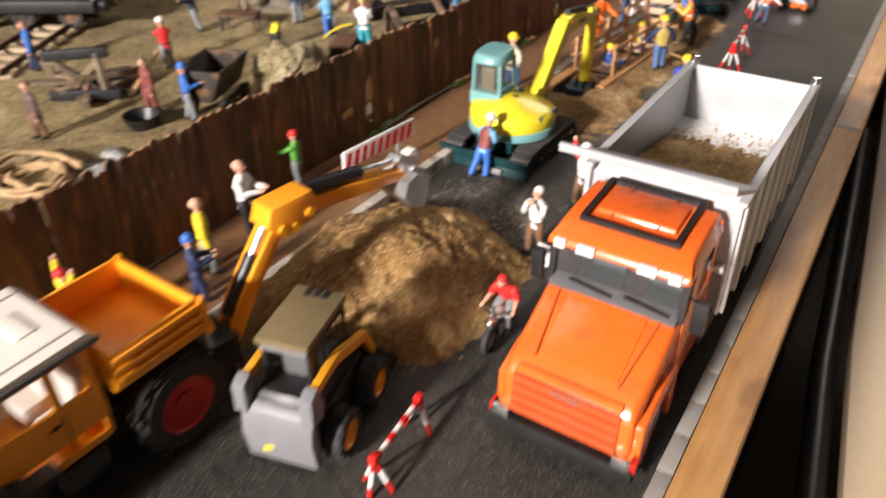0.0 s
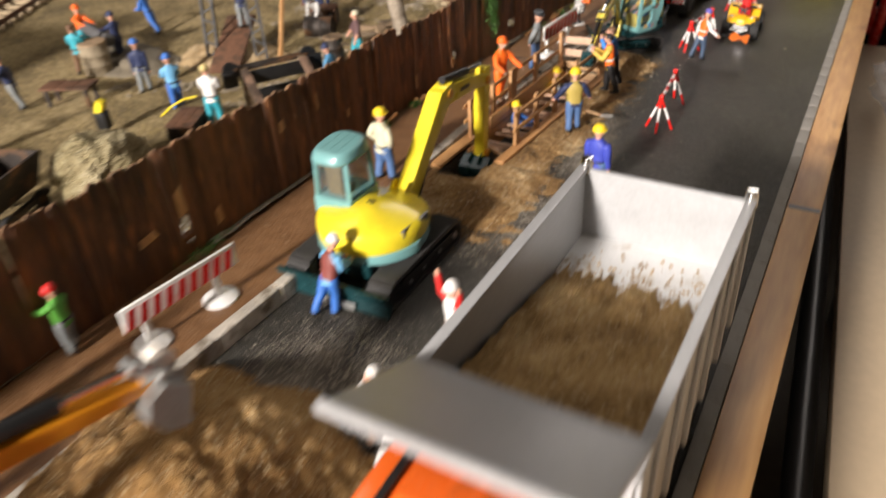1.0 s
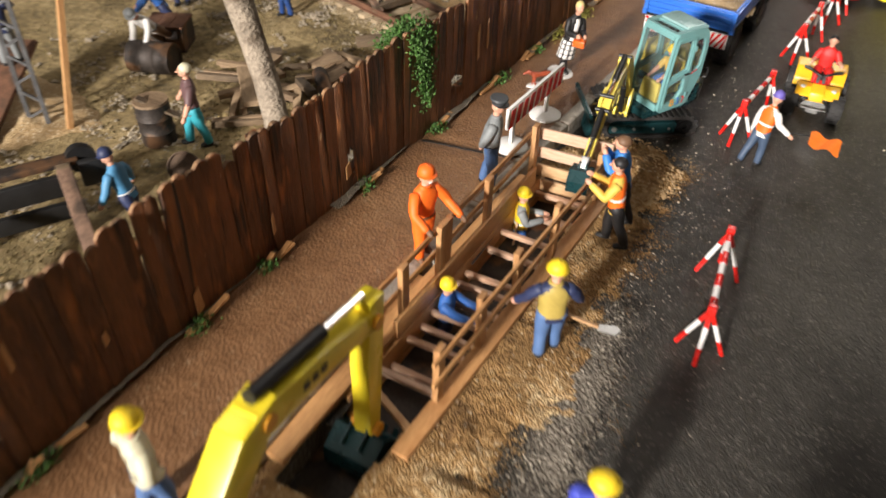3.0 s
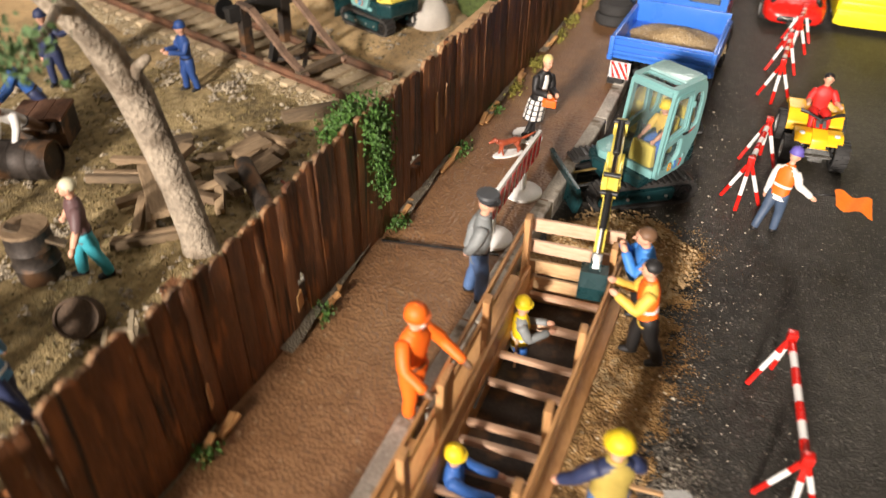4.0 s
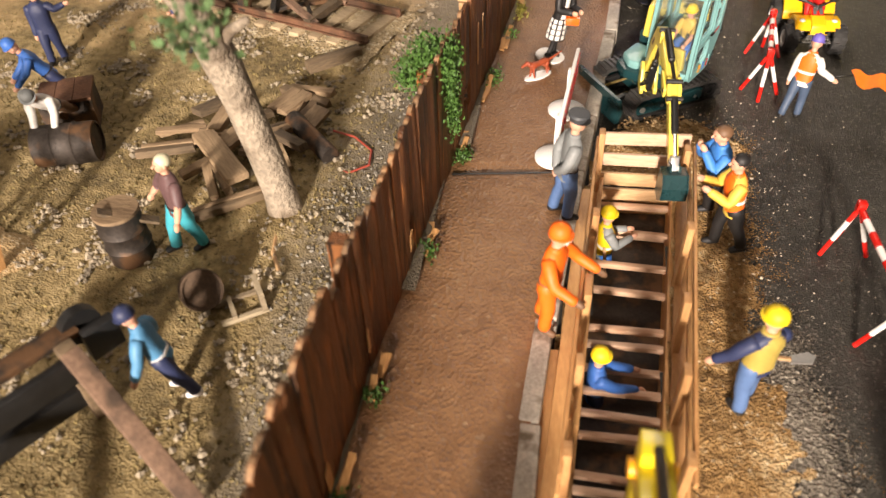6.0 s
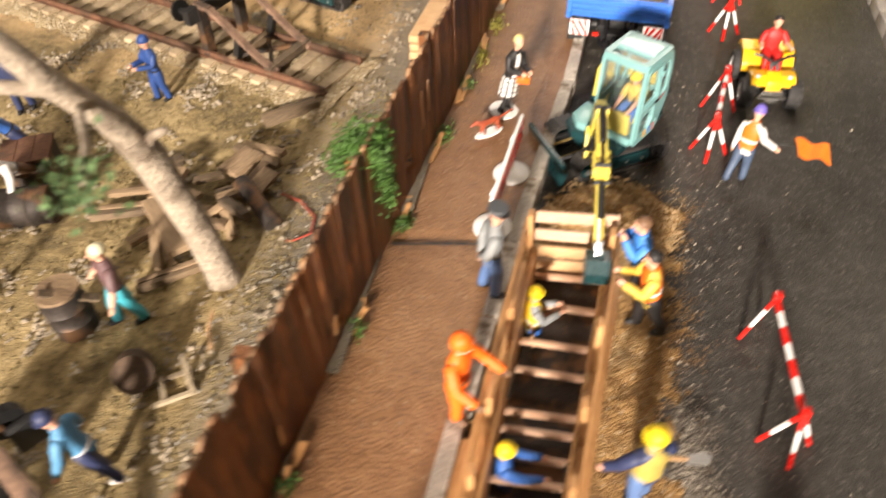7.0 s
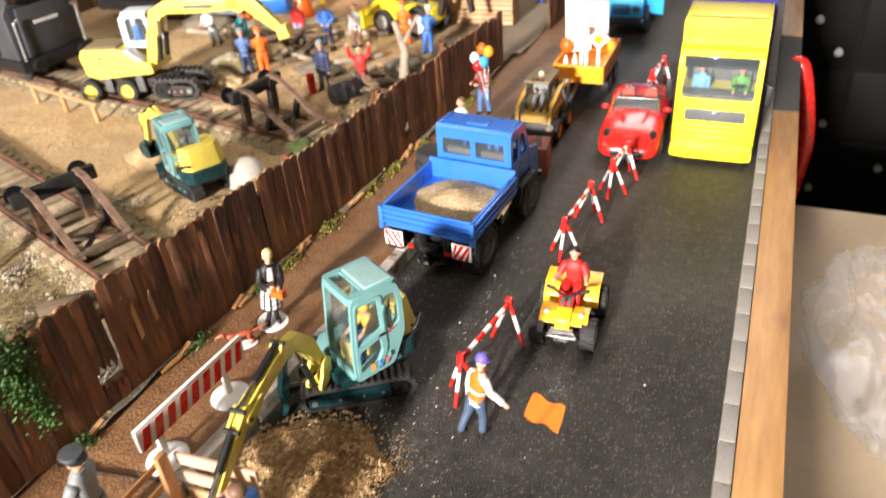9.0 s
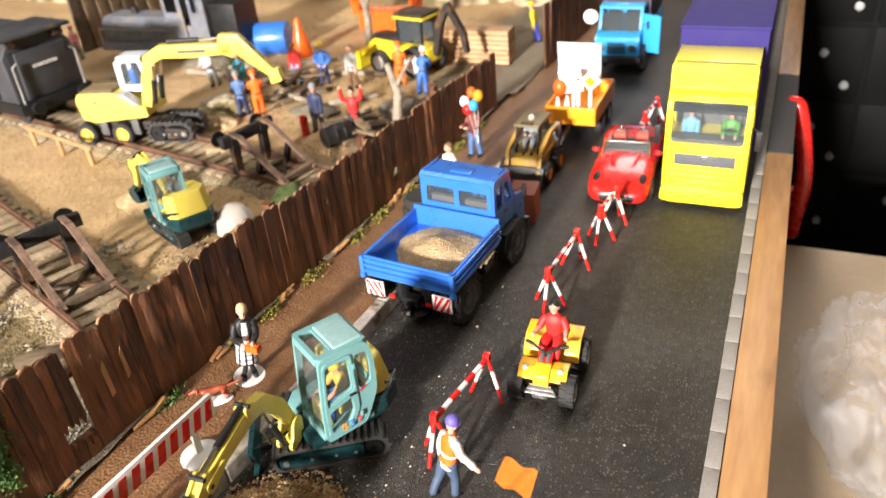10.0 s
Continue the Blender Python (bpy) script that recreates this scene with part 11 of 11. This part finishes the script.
# ---- figurines in the yard ----
for x, y, turn, top, legs, hat, arms, kw, label in (
    (-44.9, 69.4, 140, "plum", "teal", "cream", "low", dict(helmet=False, stride=0.5, bare=True, h=5.7), "fair-haired figurine in a plum shirt and turquoise trousers holding a board"),
    (-41.9, 60.9, 100, "midblue", "navy", "navy", "low", dict(lean=14, h=5.1, stride=0.5, shoes="white"), "bending figurine in a light blue shirt and navy cap"),
    (-56.2, 77.3, 190, "white", "brown", "grey", "reach", dict(lean=45), "figurine in a white shirt bending over a rolling drum"),
    (-52.6, 88.9, 150, "workblue", "workblue", "workblue", "fore", dict(h=5.0), "figurine in blue overalls and cap beside the track"),
    (-62.1, 86.3, 200, "navy", "navy", "navy", "point", dict(vest="navy"), "figurine in a navy uniform pointing along the track"),
    (-58.6, 80.8, 130, "blue", "navy", "blue", "reach", dict(lean=30), "figurine in blue stooping behind the crates"),
    (-48.1, 50.3, 25, "white", "teal", "blond", "fore", dict(helmet=False, h=6.0), "figurine in a white shirt and turquoise trousers at the fence"),
    (-54.8, 52.0, 60, "sky", "blue", "blue", "fore", dict(), "figurine in a light blue shirt and blue cap"),
    (-61.5, 54.0, 40, "navy", "grey", "blue", "down", dict(), "figurine in navy clothes standing in the yard"),
    (-72.0, 60.0, 90, "navy", "navy", "navy", "reach", dict(), "figurine in navy clothes carrying a dark pipe"),
    (-78.5, 60.5, 270, "orange", "teal", "orange", "reach", dict(), "figurine in an orange jacket carrying a pipe"),
    (-76.0, 68.6, 100, "blue", "blue", "brown", "fore", dict(lean=20, helmet=False), "figurine in blue crouching in the yard"),
    (-59.2, 67.6, 40, "navy", "grey", "brown", "reach", dict(helmet=False), "figurine in navy climbing the board ramp"),
    (-72.8, 55.2, 30, "teal", "brown", "brown", "fore", dict(helmet=False), "figurine in a turquoise shirt by the barrel"),
    (-50.8, 26.8, -40, "blue", "grey", "blue", "fore", dict(), "figurine in a blue jacket beside the tipping wagon"),
    (-55.3, 26.1, 170, "maroon", "maroon", "brown", "down", dict(helmet=False), "figurine in rust-brown clothes at the mortar tub"),
    (-63.4, 35.0, 60, "red", "grey", "white", "reach", dict(), "figurine in a red shirt pushing a plank"),
    (-70.5, 45.4, 120, "navy", "grey", "grey", "point", dict(lean=10), "figurine in navy stretching out an arm"),
    (-75.6, 27.0, 150, "blue", "navy", "brown", "down", dict(helmet=False), "figurine in a blue jacket at the edge of the yard"),
    (-59.5, 17.0, 170, "plum", "brown", "brown", "down", dict(helmet=False), "figurine in a plum coat among the branches"),
) + (
    (-40.0, 127.9, 200, "red", "black", "black", "up", dict(helmet=False), "figurine in red throwing up both arms"),
    (-55.0, 131.2, 40, "orange", "orange", "orange", "fore", dict(), "worker figurine in orange bending to a machine"),
    (-57.0, 130.6, 20, "denim", "navy", "grey", "fore", dict(), "worker figurine in pale blue overalls"),
    (-56.6, 142.0, 180, "red", "sky", "brown", "down", dict(helmet=False), "figurine in a red shirt and sky blue trousers"),
    (-52.7, 142.4, 190, "blue", "navy", "yellow", "hips", dict(), "figurine in a blue coat and yellow hat"),
    (-48.2, 142.0, 170, "white", "brown", "brown", "down", dict(helmet=False), "figurine in a pale shirt among the workers"),
    (-42.3, 143.6, 10, "orange", "orange", "orange", "fore", dict(), "worker figurine in orange clothes by the loader"),
    (-38.2, 141.6, 10, "blue", "blue", "white", "fore", dict(lean=20), "figurine in blue bending behind the fence"),
    (-68.0, 138.8, 180, "white", "grey", "yellow", "fore", dict(lean=15), "figurine in white with a yellow helmet"),
    (-62.0, 137.4, 180, "teal", "grey", "teal", "down", dict(), "figurine in turquoise by the boulder"),
    (-31.0, 163.5, 100, "yellow", "royal", "yellow", "down", dict(lean=10), "figurine in a yellow jacket and blue trousers at the far fence"),
    (-45.0, 128.3, 180, "navy", "black", "grey", "down", dict(), "dark-clad figurine beside the gas bottle"),
    (-71.0, 150.0, 180, "orange", "orange", "orange", "down", dict(), "worker figurine in orange at the back of the yard"),
    (-100.0, 146.0, 180, "pink", "grey", "pink", "down", dict(helmet=False), "figurine in pink in front of the brown boards"),
):
    figurine(x, y, Y + (3.0 if "climbing" in label else 0.0), turn, top, legs, hat, label, arms, group="figurines in the yard", **kw)
bm = new_bm()
bar(bm, (-46.0, 69.2, 3.4), (-48.2, 68.0, 4.7), 0.5, 0.16)
solid("board", bm, OLDWOOD, spot(0, 0), "small board resting on the drum lid", "board")
bm = new_bm()
rod(bm, (-71.8, 58.8, 4.2), (-78.0, 60.6, 4.6), 0.7, 0.7, 14)
solid("carried_pipe", bm, GREY_DK, spot(0, 0), "dark pipe carried by two figurines", "pipe")
bm = new_bm()
bar(bm, (-63.0, 33.6, 4.0), (-60.5, 27.5, 1.6), 0.5, 0.2)
solid("board", bm, RAW, spot(0, 0), "pale plank leaning on the ground", "board")
bm = new_bm()
box(bm, (0, 0, 1.4), (1.0, 1.0, 1.6))
box(bm, (0.1, 0, 2.6), (0.7, 0.8, 1.3), (0, 20, 0), 1)
rod(bm, (0, 0, 0.6), (0.4, 0, -0.3), 0.2, 0.05, 8, 2)
solid("rammer", bm, [BLACK, YELLOW, BLUE], spot(-56.4, 44.6, Y + 0.2, 0, 0, 20), "yellow and blue tamping machine on the ground", "rammer", bev=0.1)
